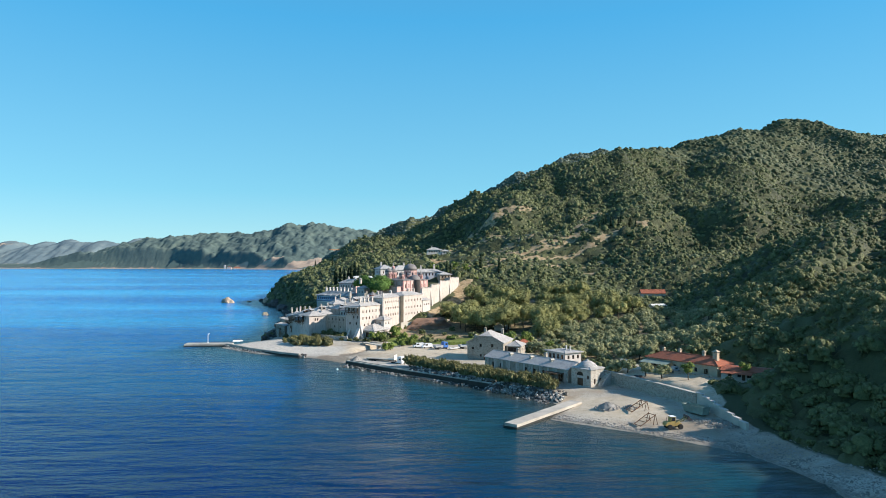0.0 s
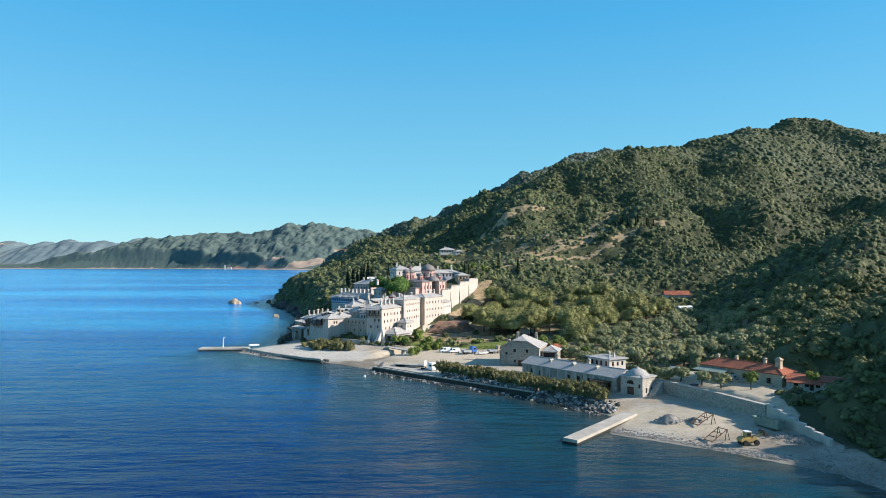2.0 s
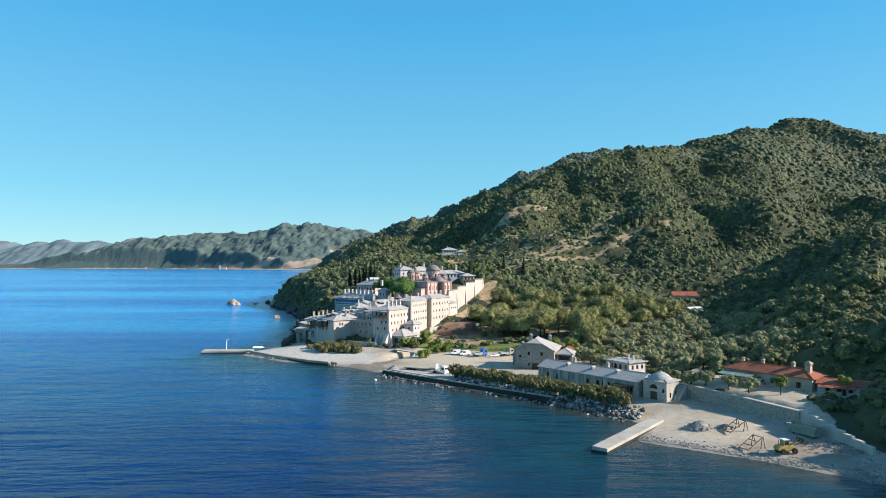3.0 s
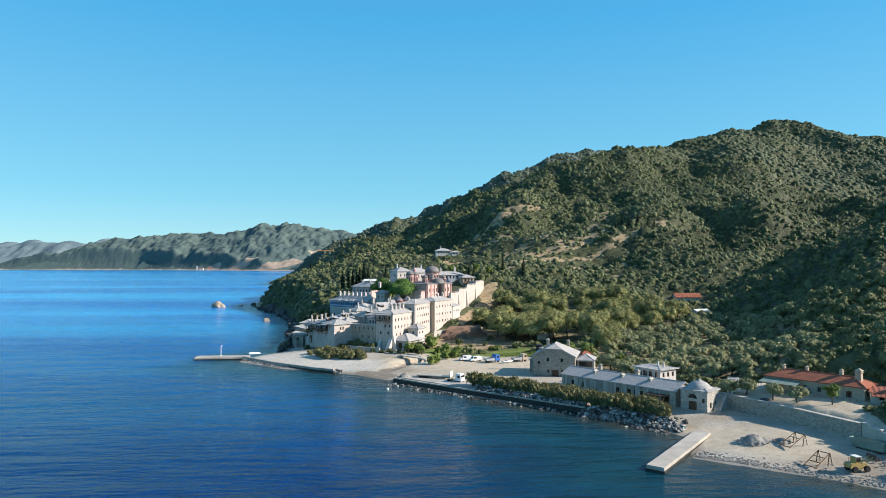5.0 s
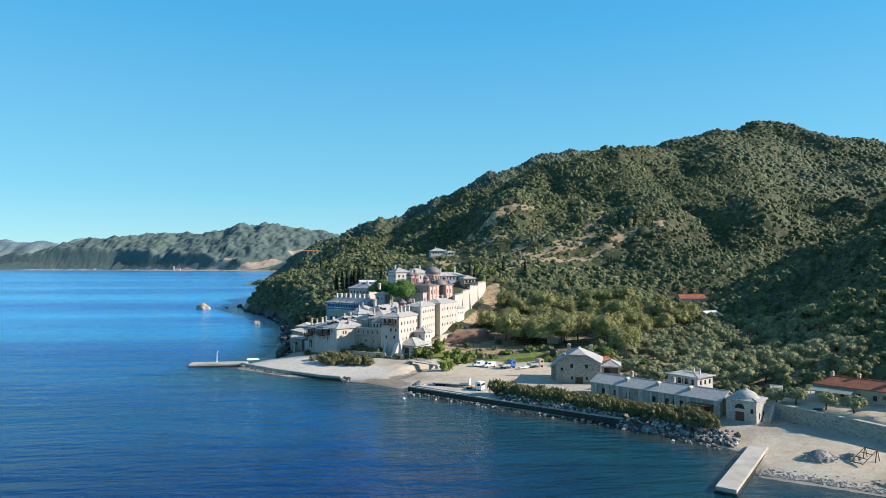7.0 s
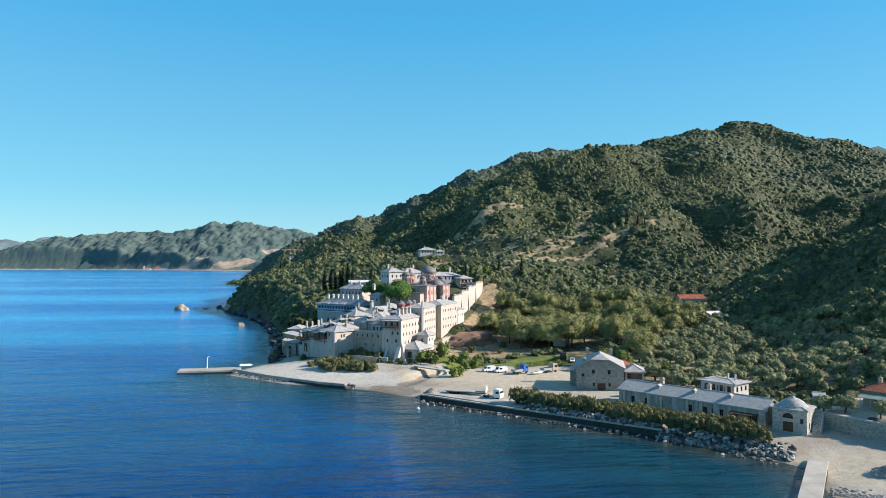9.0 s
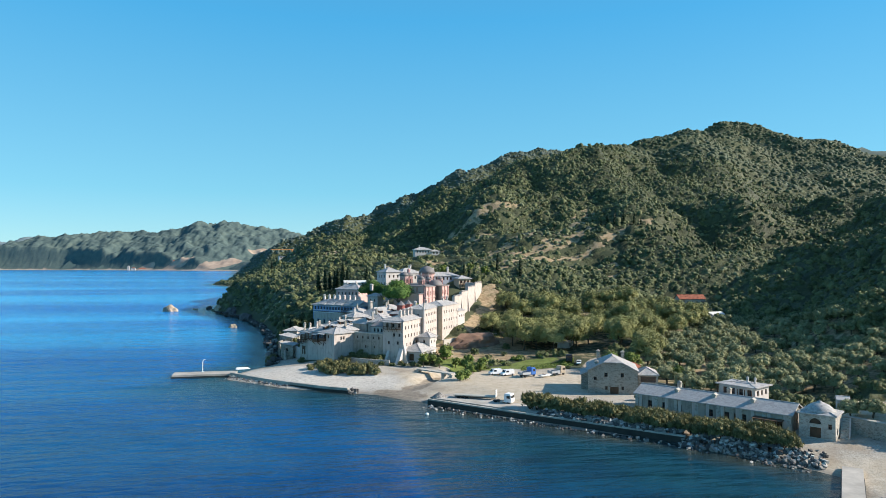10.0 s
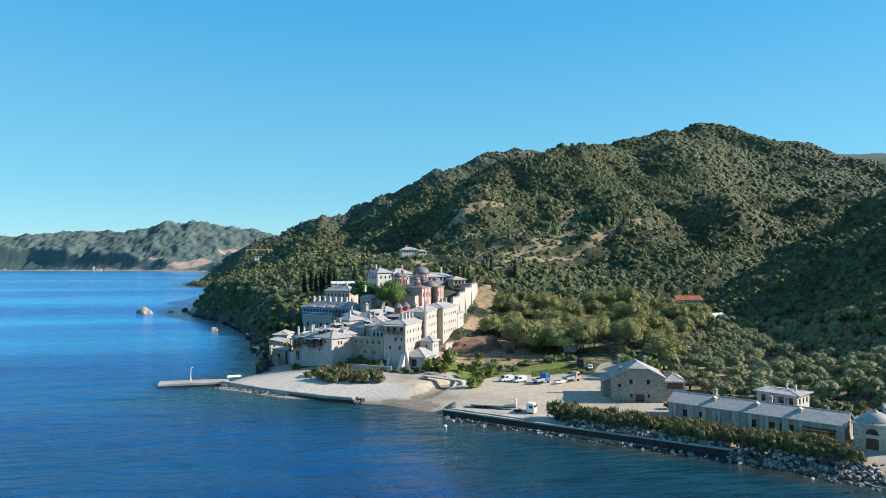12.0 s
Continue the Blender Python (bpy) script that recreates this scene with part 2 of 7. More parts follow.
    "bark": plain_mat("bark", (0.11, 0.085, 0.06), 0.3, 4.0),
}


def glass_mat():
    m, nt, b = material("window_glass", 0.08, 0.0, 0.6)
    c = ramp(nt, noise_tex(nt, coords(nt), 0.7, 2), [(0.3, (0.012, 0.014, 0.018)), (0.7, (0.035, 0.038, 0.042))])
    nt.links.new(c, b.inputs["Base Color"])
    return m


M["glass"] = glass_mat()


# ---- helpers of this scene ----
def mesh_of(name, verts, faces, mat, smooth=False):
    me = bpy.data.meshes.new(name)
    me.from_pydata([tuple(v) for v in verts], [], faces)
    me.materials.append(mat)
    if smooth:
        me.polygons.foreach_set("use_smooth", [True] * len(me.polygons))
    me.update()
    return me


def thing(name, m, label, category, group="", kind=""):
    ob = new(name)
    ob.empty_display_size = 0.5
    ob.matrix_basis = m
    return tagged(ob, label, category, group, kind)


def put(name, mesh, parent, at=None, label=""):
    ob = new(name, mesh)
    ob.parent = parent
    if at is not None:
        ob.matrix_basis = at
    return tagged(ob, label)


def box_data(x0, y0, z0, x1, y1, z1):
    v = [(x, y, z) for z in (z0, z1) for y in (y0, y1) for x in (x0, x1)]
    return v, [(0, 2, 3, 1), (4, 5, 7, 6), (0, 1, 5, 4), (2, 6, 7, 3), (0, 4, 6, 2), (1, 3, 7, 5)]


class Build:
    """Collects pieces of one part and gives its mesh."""

    def __init__(self):
        self.v, self.f = [], []

    def add(self, verts, faces):
        n = len(self.v)
        self.v += [tuple(p) for p in verts]
        self.f += [tuple(i + n for i in f) for f in faces]
        return self

    def box(self, x0, y0, z0, x1, y1, z1):
        return self.add(*box_data(x0, y0, z0, x1, y1, z1))

    def beam(self, a, b, r=0.05, sides=6, r2=None):
        a, b = Vector(a), Vector(b)
        q = (b - a).to_track_quat("Z", "Y").to_matrix()
        r2 = r if r2 is None else r2
        ring = [Vector((math.cos(2 * math.pi * k / sides), math.sin(2 * math.pi * k / sides), 0)) for k in range(sides)]
        v = [a + q @ (c * r) for c in ring] + [b + q @ (c * r2) for c in ring]
        f = [(k, (k + 1) % sides, (k + 1) % sides + sides, k + sides) for k in range(sides)]
        return self.add(v, f + [tuple(range(sides))[::-1], tuple(range(sides, 2 * sides))])

    def lathe(self, rings, sides=12, cx=0.0, cy=0.0):
        """rings: radius, height from the bottom up."""
        v = [(cx + r * math.cos(2 * math.pi * k / sides), cy + r * math.sin(2 * math.pi * k / sides), z) for r, z in rings for k in range(sides)]
        f = [(i * sides + k, i * sides + (k + 1) % sides, (i + 1) * sides + (k + 1) % sides, (i + 1) * sides + k) for i in range(len(rings) - 1) for k in range(sides)]
        f += [tuple(range(sides))[::-1], tuple((len(rings) - 1) * sides + k for k in range(sides))]
        return self.add(v, f)

    def mesh(self, name, mat, smooth=False):
        return mesh_of(name, self.v, self.f, mat, smooth)


def bevelled(name, mat, x0, y0, z0, x1, y1, z1, b=0.05):
    bm = bmesh.new()
    v = [bm.verts.new(p) for p in box_data(x0, y0, z0, x1, y1, z1)[0]]
    for f in box_data(0, 0, 0, 1, 1, 1)[1]:
        bm.faces.new([v[i] for i in f])
    bmesh.ops.bevel(bm, geom=bm.edges[:], offset=b, segments=2, affect="EDGES")
    me = bpy.data.meshes.new(name)
    bm.to_mesh(me)
    bm.free()
    me.materials.append(mat)
    return me


def fast_mesh(name, verts, faces, mat, smooth=False):
    """From arrays: verts n x 3, faces m x k of one size."""
    me = bpy.data.meshes.new(name)
    n, k = faces.shape
    me.vertices.add(len(verts))
    me.vertices.foreach_set("co", np.ascontiguousarray(verts, np.float32).ravel())
    me.loops.add(n * k)
    me.loops.foreach_set("vertex_index", np.ascontiguousarray(faces, np.int32).ravel())
    me.polygons.add(n)
    me.polygons.foreach_set("loop_start", np.arange(0, n * k, k, dtype=np.int32))
    me.polygons.foreach_set("use_smooth", np.full(n, smooth))
    me.materials.append(mat)
    me.update(calc_edges=True)
    return me


# ---- the lie of the land ----
COAST = [(80, -900), (82, 60), (70, 113), (71, 118), (69.5, 126), (66, 139), (58.5, 146), (51, 154), (40, 162), (30, 169.5), (37, 184),
         (33, 191), (22, 204), (20, 212), (-2, 228), (-13, 240), (-26, 252), (-31, 262), (-39, 268.5), (-46, 276), (-54, 281), (-67, 288),
         (-76, 292.5), (-84, 300), (-97, 312), (-94, 325), (-84, 343), (-83, 360), (-88, 396), (-94, 443), (-105, 503), (-125, 570), (-156, 630),
         (-166, 660), (-150, 740), (-150, 900), (-205, 1150), (-285, 1320), (-265, 1500)]
FAR_COAST = [(-330, 1900), (-420, 2500), (-520, 3180), (-980, 3440), (-1450, 3640), (-2400, 3760), (-4900, 3900), (-4900, 4990), (4990, 4990), (4990, -900)]
SHORE = np.array(COAST + FAR_COAST, float)
RIDGES = [  # rounding of the crest, steepness, crest points
    (40, 0.42, [(900, 1520, 300), (744, 1344, 314), (600, 1250, 284), (430, 1050, 234), (245, 856, 179), (205, 700, 116), (165, 590, 62)]),
    (40, 0.40, [(744, 1344, 314), (790, 1188, 250), (850, 1090, 218), (885, 1035, 196), (920, 990, 184), (1100, 800, 160)]),
    (40, 0.62, [(520, 1750, 326), (406, 1635, 306), (270, 1525, 258), (163, 1500, 208), (60, 1490, 158), (-36, 1475, 129), (-95, 1490, 106), (-139, 1500, 84), (-180, 1505, 58), (-250, 1520, 20)]),
    (20, 0.50, [(245, 856, 179), (130, 830, 138), (11, 800, 98), (-40, 690, 50), (-90, 620, 24), (-140, 640, 12)]),
    (25, 0.44, [(205, 690, 112), (125, 610, 62), (60, 520, 46), (20, 470, 35), (-4, 436, 25), (-22, 400, 19), (-40, 362, 10), (-50, 345, 5)]),
    (30, 0.30, [(60, 525, 46), (2, 572, 46), (-36, 685, 49)]),
    (10, 0.80, [(420, 560, 108), (262, 410, 62), (160, 286, 40), (136, 258, 25), (118, 236, 12)]),
    (12, 0.72, [(120, -80, 50), (140, 60, 54), (152, 115, 48), (168, 152, 46)]),
    (14, 0.36, [(168, 152, 40), (192, 187, 46)]),
    (14, 0.44, [(192, 187, 46), (230, 222, 58), (330, 300, 84), (520, 330, 110)]),
    (14, 0.46, [(180, 190, 36), (122, 165, 15), (98, 142, 6)]),
    (25, 0.46, [(520, 330, 150), (262, 410, 57)]),
    (40, 0.42, [(422, 700, 98), (360, 760, 110), (391, 855, 148), (430, 1050, 238)]),
    (20, 0.40, [(248, 593, 70), (290, 700, 100), (391, 855, 148)]),
    (90, 0.40, [(-2250, 3720, 4), (-2080, 3800, 58), (-1800, 3860, 112), (-1700, 3920, 150), (-1443, 4000, 192), (-1024, 4000, 206), (-740, 4000, 256), (-488, 4000, 230), (-200, 4000, 196), (400, 4100, 300), (1500, 4200, 420)]),
    (60, 0.52, [(-740, 4000, 256), (-640, 3640, 70), (-560, 3380, 25)]),
    (60, 0.62, [(-1443, 4000, 192), (-1380, 3780, 55)]),
    (80, 0.40, [(1200, 2500, 380), (1900, 2700, 500), (2279, 2600, 516), (2700, 2450, 470)]),
    (60, 0.35, [(-200, 4000, 196), (-60, 3000, 120), (200, 2300, 130), (420, 1850, 240)]),
]


def eased(pts, n=4):
    """A rounded line through crest points."""
    p = np.array([pts[0]] + list(pts) + [pts[-1]], float)
    out = []
    for a, b, c, d in zip(p[:-3], p[1:-2], p[2:-1], p[3:]):
        for k in range(n):
            s = k / n
            out.append(tuple(0.5 * (2 * b + (c - a) * s + (2 * a - 5 * b + 4 * c - d) * s * s + (3 * b - a - 3 * c + d) * s ** 3)))
    return out + [tuple(p[-1])]


RIDGES = [(r, k, eased(pts) if r >= 40 else pts) for r, k, pts in RIDGES]


def nearest_on(poly, x, y, closed=False):
    """Distance to a run of points, and the place along it."""
    best = np.full(x.shape, 1e18)
    z = np.zeros(x.shape)
    pts = list(poly) + ([poly[0]] if closed else [])
    for a, b in zip(pts[:-1], pts[1:]):
        dx, dy = b[0] - a[0], b[1] - a[1]
        s = np.clip(((x - a[0]) * dx + (y - a[1]) * dy) / (dx * dx + dy * dy), 0, 1)
        d = (x - a[0] - s * dx) ** 2 + (y - a[1] - s * dy) ** 2
        near = d < best
        best = np.where(near, d, best)
        if len(a) > 2:
            z = np.where(near, a[2] + s * (b[2] - a[2]), z)
    return np.sqrt(best), z


def inside(poly, x, y):
    r = np.zeros(x.shape, bool)
    pts = list(poly)
    for a, b in zip(pts, pts[1:] + pts[:1]):
        if a[1] != b[1]:
            r ^= ((a[1] > y) != (b[1] > y)) & (x < (b[0] - a[0]) * (y - a[1]) / (b[1] - a[1]) + a[0])
    return r


RNG = np.random.RandomState(7)
WAVES = [(math.cos(a) / l, math.sin(a) / l, p, l) for a, p, l in zip(RNG.uniform(0, 6.28, 40), RNG.uniform(0, 6.28, 40), np.geomspace(260, 14, 40))]


def rough_land(x, y):
    """Gullies and knolls, from about -1 to 1."""
    s = 0
    for kx, ky, p, l in WAVES:
        s = s + np.sin(6.28 * (kx * x + ky * y) + p + 1.3 * np.sin(0.011 * x + 0.008 * y + p)) * l ** 0.75
    return s / 110.0


def soft_step(e0, e1, v):
    t = np.clip((v - e0) / (e1 - e0), 0, 1)
    return t * t * (3 - 2 * t)


SEAFRONT = [(75, 100), (76, 140), (72, 152), (55, 206), (70, 226), (60, 262), (40, 285), (30, 305), (5, 318), (-20, 318), (-34, 321), (-55, 330), (-70, 342), (-100, 345),
            (-110, 300), (-40, 250), (0, 200), (20, 150), (60, 100)]
TERRACE = [(55.5, 207), (63.5, 187.5), (69, 171), (72.5, 158), (76, 160), (84, 176), (101, 186), (103, 198), (84, 220), (66, 224)]


GULLIES = [(15, 24, [(330, 900), (262, 760), (232, 660), (224, 590), (205, 500)]), (16, 34, [(560, 1010), (455, 830), (385, 700), (330, 610), (262, 520)]),
           (15, 40, [(690, 1170), (610, 980), (540, 820), (470, 700)]), (12, 30, [(190, 760), (160, 680), (120, 600)]), (12, 30, [(390, 1000), (345, 860), (300, 740)]), (10, 26, [(60, 740), (20, 660), (-30, 600)])]


def land_height(x, y):
    x, y = np.asarray(x, float), np.asarray(y, float)
    d, _ = nearest_on(SHORE, x, y, True)
    land = inside([tuple(p) for p in SHORE], x, y)
    inland = np.where(land, d, -d)
    valley = 2.3 + 0.062 * np.maximum(inland - 70, 0) * soft_step(3000, 1000, inland)
    hill = np.zeros(x.shape)
    for r, steep, pts in RIDGES:
        for a, c in zip(pts[:-1], pts[1:]):
            dr, zr = nearest_on((a, c), x, y)
            hill = np.maximum(hill, zr - steep * (np.sqrt(dr * dr + r * r) - r))
    # a rounded foot where the slopes meet the valley floor
    gap = np.abs(hill - valley)
    z = np.maximum(hill, valley) + 0.25 * np.maximum(9.0 - gap, 0) ** 2 / 9.0 * (hill > -8)
    z = z + (rough_land(x, y) - 0.4) * np.clip((z - 14) / 60, 0, 1) * (5.5 + 0 * y)
    # gullies that run down the slopes
    for deep, wide, line in GULLIES:
        dg, _ = nearest_on(line, x, y)
        z = z - deep * np.exp(-(dg / wide) ** 2) * soft_step(30, 75, z)
    # flat sea front, gardens and car park
    df, _ = nearest_on(SEAFRONT, x, y, True)
    flat = inside(SEAFRONT, x, y)
    w = np.where(flat, 1.0, soft_step(14, 0, df))
    z = z * (1 - w) + np.minimum(z, 2.4) * w
    dt, _ = nearest_on(TERRACE, x, y, True)
    inn = np.where(inside(TERRACE, x, y), dt, -dt)
    z = np.minimum(z, 6.5 + 0.85 * np.maximum(-inn, 0))
    wt = soft_step(-0.2, 1.6, inn)
    z = z * (1 - wt) + (5.7 + 0.14 * np.clip(inn, 0, 15)) * wt
    # the stream bed under the footbridge
    ds, _ = nearest_on([(-42, 276), (-31, 288), (-22, 299), (-14, 314), (-8, 326)], x, y)
    z = z - 1.7 * soft_step(5.5, 1.5, ds) * soft_step(330, 318, y)
    # the shore: shingle that slopes into the water
    shelf = 0.12 * inland + 0.05 + 0.02 * np.maximum(inland - 18, 0) ** 2
    cliff = soft_step(400, 520, y) * soft_step(2600, 1400, y)
    shelf = np.where(inland > 0, shelf * (1 + 9 * cliff), 0.10 * inland)
    z = np.minimum(z, np.maximum(shelf, -6))
    return z


def ground_at(x, y):
    return float(land_height(np.array([x]), np.array([y]))[0])


def spaced(lo, hi, fine_lo, fine_hi, step, grow):
    a = list(np.arange(fine_lo, fine_hi + step * 0.5, step))
    s = step
    while a[-1] < hi:
        s *= grow
        a.append(a[-1] + s)
    s = step
    while a[0] > lo:
        s *= grow
        a.insert(0, a[0] - s)
    return np.array(a)


def sheet(gx, gy, fz):
    X, Y = np.meshgrid(gx, gy)
    Z = fz(X.ravel(), Y.ravel())
    v = np.stack([X.ravel(), Y.ravel(), Z], 1)
    n, m = len(gx), len(gy)
    i = (np.arange(m - 1)[:, None] * n + np.arange(n - 1)[None]).ravel()
    return v, np.stack([i, i + 1, i + n + 1, i + n], 1)


GX = spaced(-4900, 4900, -118, 128, 2.3, 1.038)
GY = spaced(-850, 4950, 108, 440, 2.3, 1.024)
gv, gf = sheet(GX, GY, land_height)
gv[:, 2] -= 16.0 * soft_step(2980, 3120, gv[:, 1]) * (gv[:, 0] < 600)  # under the finer sheet of the far shore

# ---- ground ----
def patch_mask(x, y, spots):
    """Soft-edged patches: centre, half-lengths and turn."""
    m = np.zeros(np.shape(x))
    for cx, cy, a, b, turn in spots:
        c, s = math.cos(radians(turn)), math.sin(radians(turn))
        u, v = ((x - cx) * c + (y - cy) * s) / a, (-(x - cx) * s + (y - cy) * c) / b
        m = np.maximum(m, soft_step(1.25, 0.75, np.sqrt(u * u + v * v)))
    return m


DRY = [(55, 492, 42, 7, 8), (75, 520, 50, 6, 12), (38, 470, 26, 6, 15), (95, 545, 45, 7, 25), (120, 585, 40, 9, 40), (150, 625, 30, 10, 60),
       (13, 397, 36, 5, 64), (23, 420, 14, 8, 64), (5, 545, 40, 8, 5), (-60, 700, 40, 9, 20), (25, 590, 40, 7, 5), (-10, 640, 50, 8, 10), (60, 640, 50, 8, 15),
       (3, 352, 14, 9, 20), (8, 330, 16, 8, 10), (258, 590, 6, 9, 20), (95, 480, 30, 5, 15), (170, 560, 20, 5, 30), (-110, 740, 25, 8, 10),
       (-55, 500, 30, 4, 8), (-45, 525, 35, 4, 8), (-62, 476, 24, 3, 8), (-15, 518, 30, 4, 5), (-92, 520, 18, 4, 20), (110, 505, 26, 5, 20), (135, 540, 30, 4, 25), (75, 560, 40, 4, 15), (0, 490, 22, 3, 5), (0, 344, 20, 16, 20), (-14, 334, 12, 8, 0), (20, 372, 16, 8, 64)]
TRACK = [(13, 262, 9, 6, -20), (24, 280, 14, 6, 65), (33, 302, 14, 4.5, 65)]
GREEN = [(8, 306, 16, 7, 15), (15, 317, 10, 4, 15), (-20, 302, 7, 3.5, 30), (-13, 318, 8, 10, 20), (-18, 308, 10, 5, 10), (-32, 302, 10, 3, -20), (-38, 306, 8, 4, 0)]
OLIVES = [(44, 252), (62, 246), (74, 234), (98, 232), (115, 262), (132, 300), (146, 350), (128, 374), (104, 350), (86, 338), (56, 322), (40, 296)]
PLANES_GROUND = [(8, 330), (40, 310), (64, 304), (90, 334), (114, 372), (104, 400), (60, 404), (32, 398), (14, 385)]
PALE = [(73, 90), (75, 130), (74, 148), (72, 154), (68, 170), (62.5, 187), (54.5, 206), (50, 214), (30, 232), (44, 262), (32, 300), (4, 304), (-10, 300), (-20, 312), (-42, 318), (-66, 334), (-100, 345), (-110, 290), (10, 190), (50, 110)]

gx, gy = gv[:, 0], gv[:, 1]
d_shore, _ = nearest_on(SHORE, gx, gy, True)
dp, _ = nearest_on(PALE, gx, gy, True)
pale = np.where(inside(PALE, gx, gy), soft_step(-1, 2, dp), soft_step(3, 0, dp))
pale = np.maximum(pale, patch_mask(gx, gy, TRACK))
pale = np.maximum(pale, soft_step(14, 6, d_shore) * soft_step(385, 345, gy))
DIRT = [(54, 209), (63.5, 187.5), (69, 172), (72.5, 166), (76, 180), (84, 182), (91, 190), (89, 203), (80, 217), (66, 226)]
terrace_dirt = inside(DIRT, gx, gy) * soft_step(106, 96, gx)
dry = np.maximum(patch_mask(gx, gy, DRY), 0.22 * patch_mask(gx, gy, [(60, 520, 110, 55, 20), (0, 620, 90, 70, 10)]))
dry = np.maximum(dry, 0.55 * inside(OLIVES, gx, gy))
dry = np.maximum(dry, 0.42 * inside(PLANES_GROUND, gx, gy))
green = patch_mask(gx, gy, GREEN)


def ground_mat():
    m, nt, b = material("ground", 0.95)
    p = world_place(nt)

    def mask(name):
        a = nt.nodes.new("ShaderNodeAttribute")
        a.attribute_name = name
        return a.outputs["Fac"]

    n1, n2, n3 = noise_tex(nt, p, 0.03, 6, 0.65), noise_tex(nt, p, 0.4, 5), noise_tex(nt, p, 2.5, 4)
    wood = ramp(nt, n1, [(0.25, (0.040, 0.054, 0.026)), (0.5, (0.062, 0.080, 0.038)), (0.75, (0.090, 0.105, 0.050))])
    wood = mix(nt, maths(nt, "MULTIPLY", n2, 0.6), wood, (0.055, 0.05, 0.028))
    # lighter blue-green of far land: distance haze put into the base colour
    far_haze_wood = ramp(nt, noise_tex(nt, p, 0.012, 8, 0.7), [(0.3, (0.065, 0.110, 0.105)), (0.7, (0.105, 0.160, 0.145))])
    wood = mix(nt, mask("far"), wood, far_haze_wood)
    soil = ramp(nt, n2, [(0.25, (0.20, 0.135, 0.075)), (0.5, (0.35, 0.26, 0.155)), (0.8, (0.47, 0.385, 0.255))])
    soil = mix(nt, ramp(nt, noise_tex(nt, p, 0.25, 5), [(0.5, (0, 0, 0)), (0.65, (0.8, 0.8, 0.8))]), soil, (0.10, 0.10, 0.04))
    shingle = ramp(nt, n3, [(0.25, (0.25, 0.23, 0.195)), (0.5, (0.43, 0.395, 0.335)), (0.8, (0.56, 0.52, 0.45))])
    shingle = mix(nt, ramp(nt, noise_tex(nt, p, 0.09, 5), [(0.42, (0, 0, 0)), (0.66, (0.8, 0.8, 0.8))]), shingle, (0.33, 0.26, 0.18))
    shingle = mix(nt, ramp(nt, noise_tex(nt, p, 0.035, 5, 0.7), [(0.5, (0, 0, 0)), (0.62, (0.55, 0.55, 0.55))]), shingle, (0.23, 0.205, 0.17))
    shingle = mix(nt, maths(nt, "MULTIPLY", mask("sand"), 0.8), shingle, ramp(nt, n2, [(0.3, (0.44, 0.36, 0.255)), (0.7, (0.60, 0.52, 0.40))]))
    shingle = mix(nt, maths(nt, "MULTIPLY", mask("bleach"), 0.65), shingle, ramp(nt, noise_tex(nt, p, 0.9, 5, 0.7), [(0.3, (0.42, 0.39, 0.34)), (0.5, (0.62, 0.585, 0.52)), (0.75, (0.74, 0.71, 0.65))]))
    grass = ramp(nt, n2, [(0.3, (0.09, 0.12, 0.025)), (0.7, (0.19, 0.235, 0.055))])

    def edged(name, sharp=0.35):
        s = maths(nt, "ADD", mask(name), maths(nt, "MULTIPLY", maths(nt, "SUBTRACT", n2, 0.5), sharp * 2))
        return maths(nt, "MULTIPLY", maths(nt, "SUBTRACT", s, 0.35), 4.0, True)

    c = mix(nt, edged("dry", 0.6), wood, soil)
    c = mix(nt, edged("green"), c, grass)
    c = mix(nt, edged("pale", 0.2), c, shingle)
    c = mix(nt, maths(nt, "MULTIPLY", edged("bed", 0.5), 0.75), c, ramp(nt, noise_tex(nt, p, 0.7, 5), [(0.35, (0.13, 0.10, 0.07)), (0.7, (0.30, 0.25, 0.19))]))
    c = mix(nt, ramp(nt, noise_tex(nt, p, 1.1, 6, 0.75), [(0.54, (0, 0, 0)), (0.70, (0.55, 0.55, 0.55))]), c, (0.12, 0.105, 0.08))
    sep = nt.nodes.new("ShaderNodeSeparateXYZ")
    nt.links.new(p, sep.inputs[0])
    wet = ramp(nt, maths(nt, "ADD", sep.outputs[2], maths(nt, "MULTIPLY", n2, 0.3)), [(0.22, (1, 1, 1)), (0.5, (0, 0, 0))])
    c = mix(nt, maths(nt, "MULTIPLY", wet, 0.6), c, (0.16, 0.145, 0.12))
    nt.links.new(c, b.inputs["Base Color"])
    bump(nt, b, maths(nt, "ADD", n3, maths(nt, "MULTIPLY", n2, 2.0)), 0.7, 0.12)
    return m


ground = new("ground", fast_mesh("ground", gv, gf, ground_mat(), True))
tagged(ground, "rocky coastal land with scrub, dry terraces and pale shingle", "ground", kind="structure")
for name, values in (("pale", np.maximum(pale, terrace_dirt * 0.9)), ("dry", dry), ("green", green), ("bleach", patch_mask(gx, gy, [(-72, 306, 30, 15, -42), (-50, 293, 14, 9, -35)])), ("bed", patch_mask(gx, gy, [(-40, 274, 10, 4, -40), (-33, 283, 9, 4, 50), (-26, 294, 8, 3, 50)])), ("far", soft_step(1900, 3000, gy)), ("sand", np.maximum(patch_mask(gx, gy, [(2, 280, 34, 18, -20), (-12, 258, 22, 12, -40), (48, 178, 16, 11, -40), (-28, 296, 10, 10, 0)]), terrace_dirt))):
    a = ground.data.attributes.new(name, "FLOAT", "POINT")
    a.data.foreach_set("value", values.astype(np.float32))


# ---- sea ----
def sea_mat():
    m, nt, b = material("sea_water", 0.18, 0.0, 0.6)
    b.inputs["IOR"].default_value = 1.34
    p = world_place(nt)
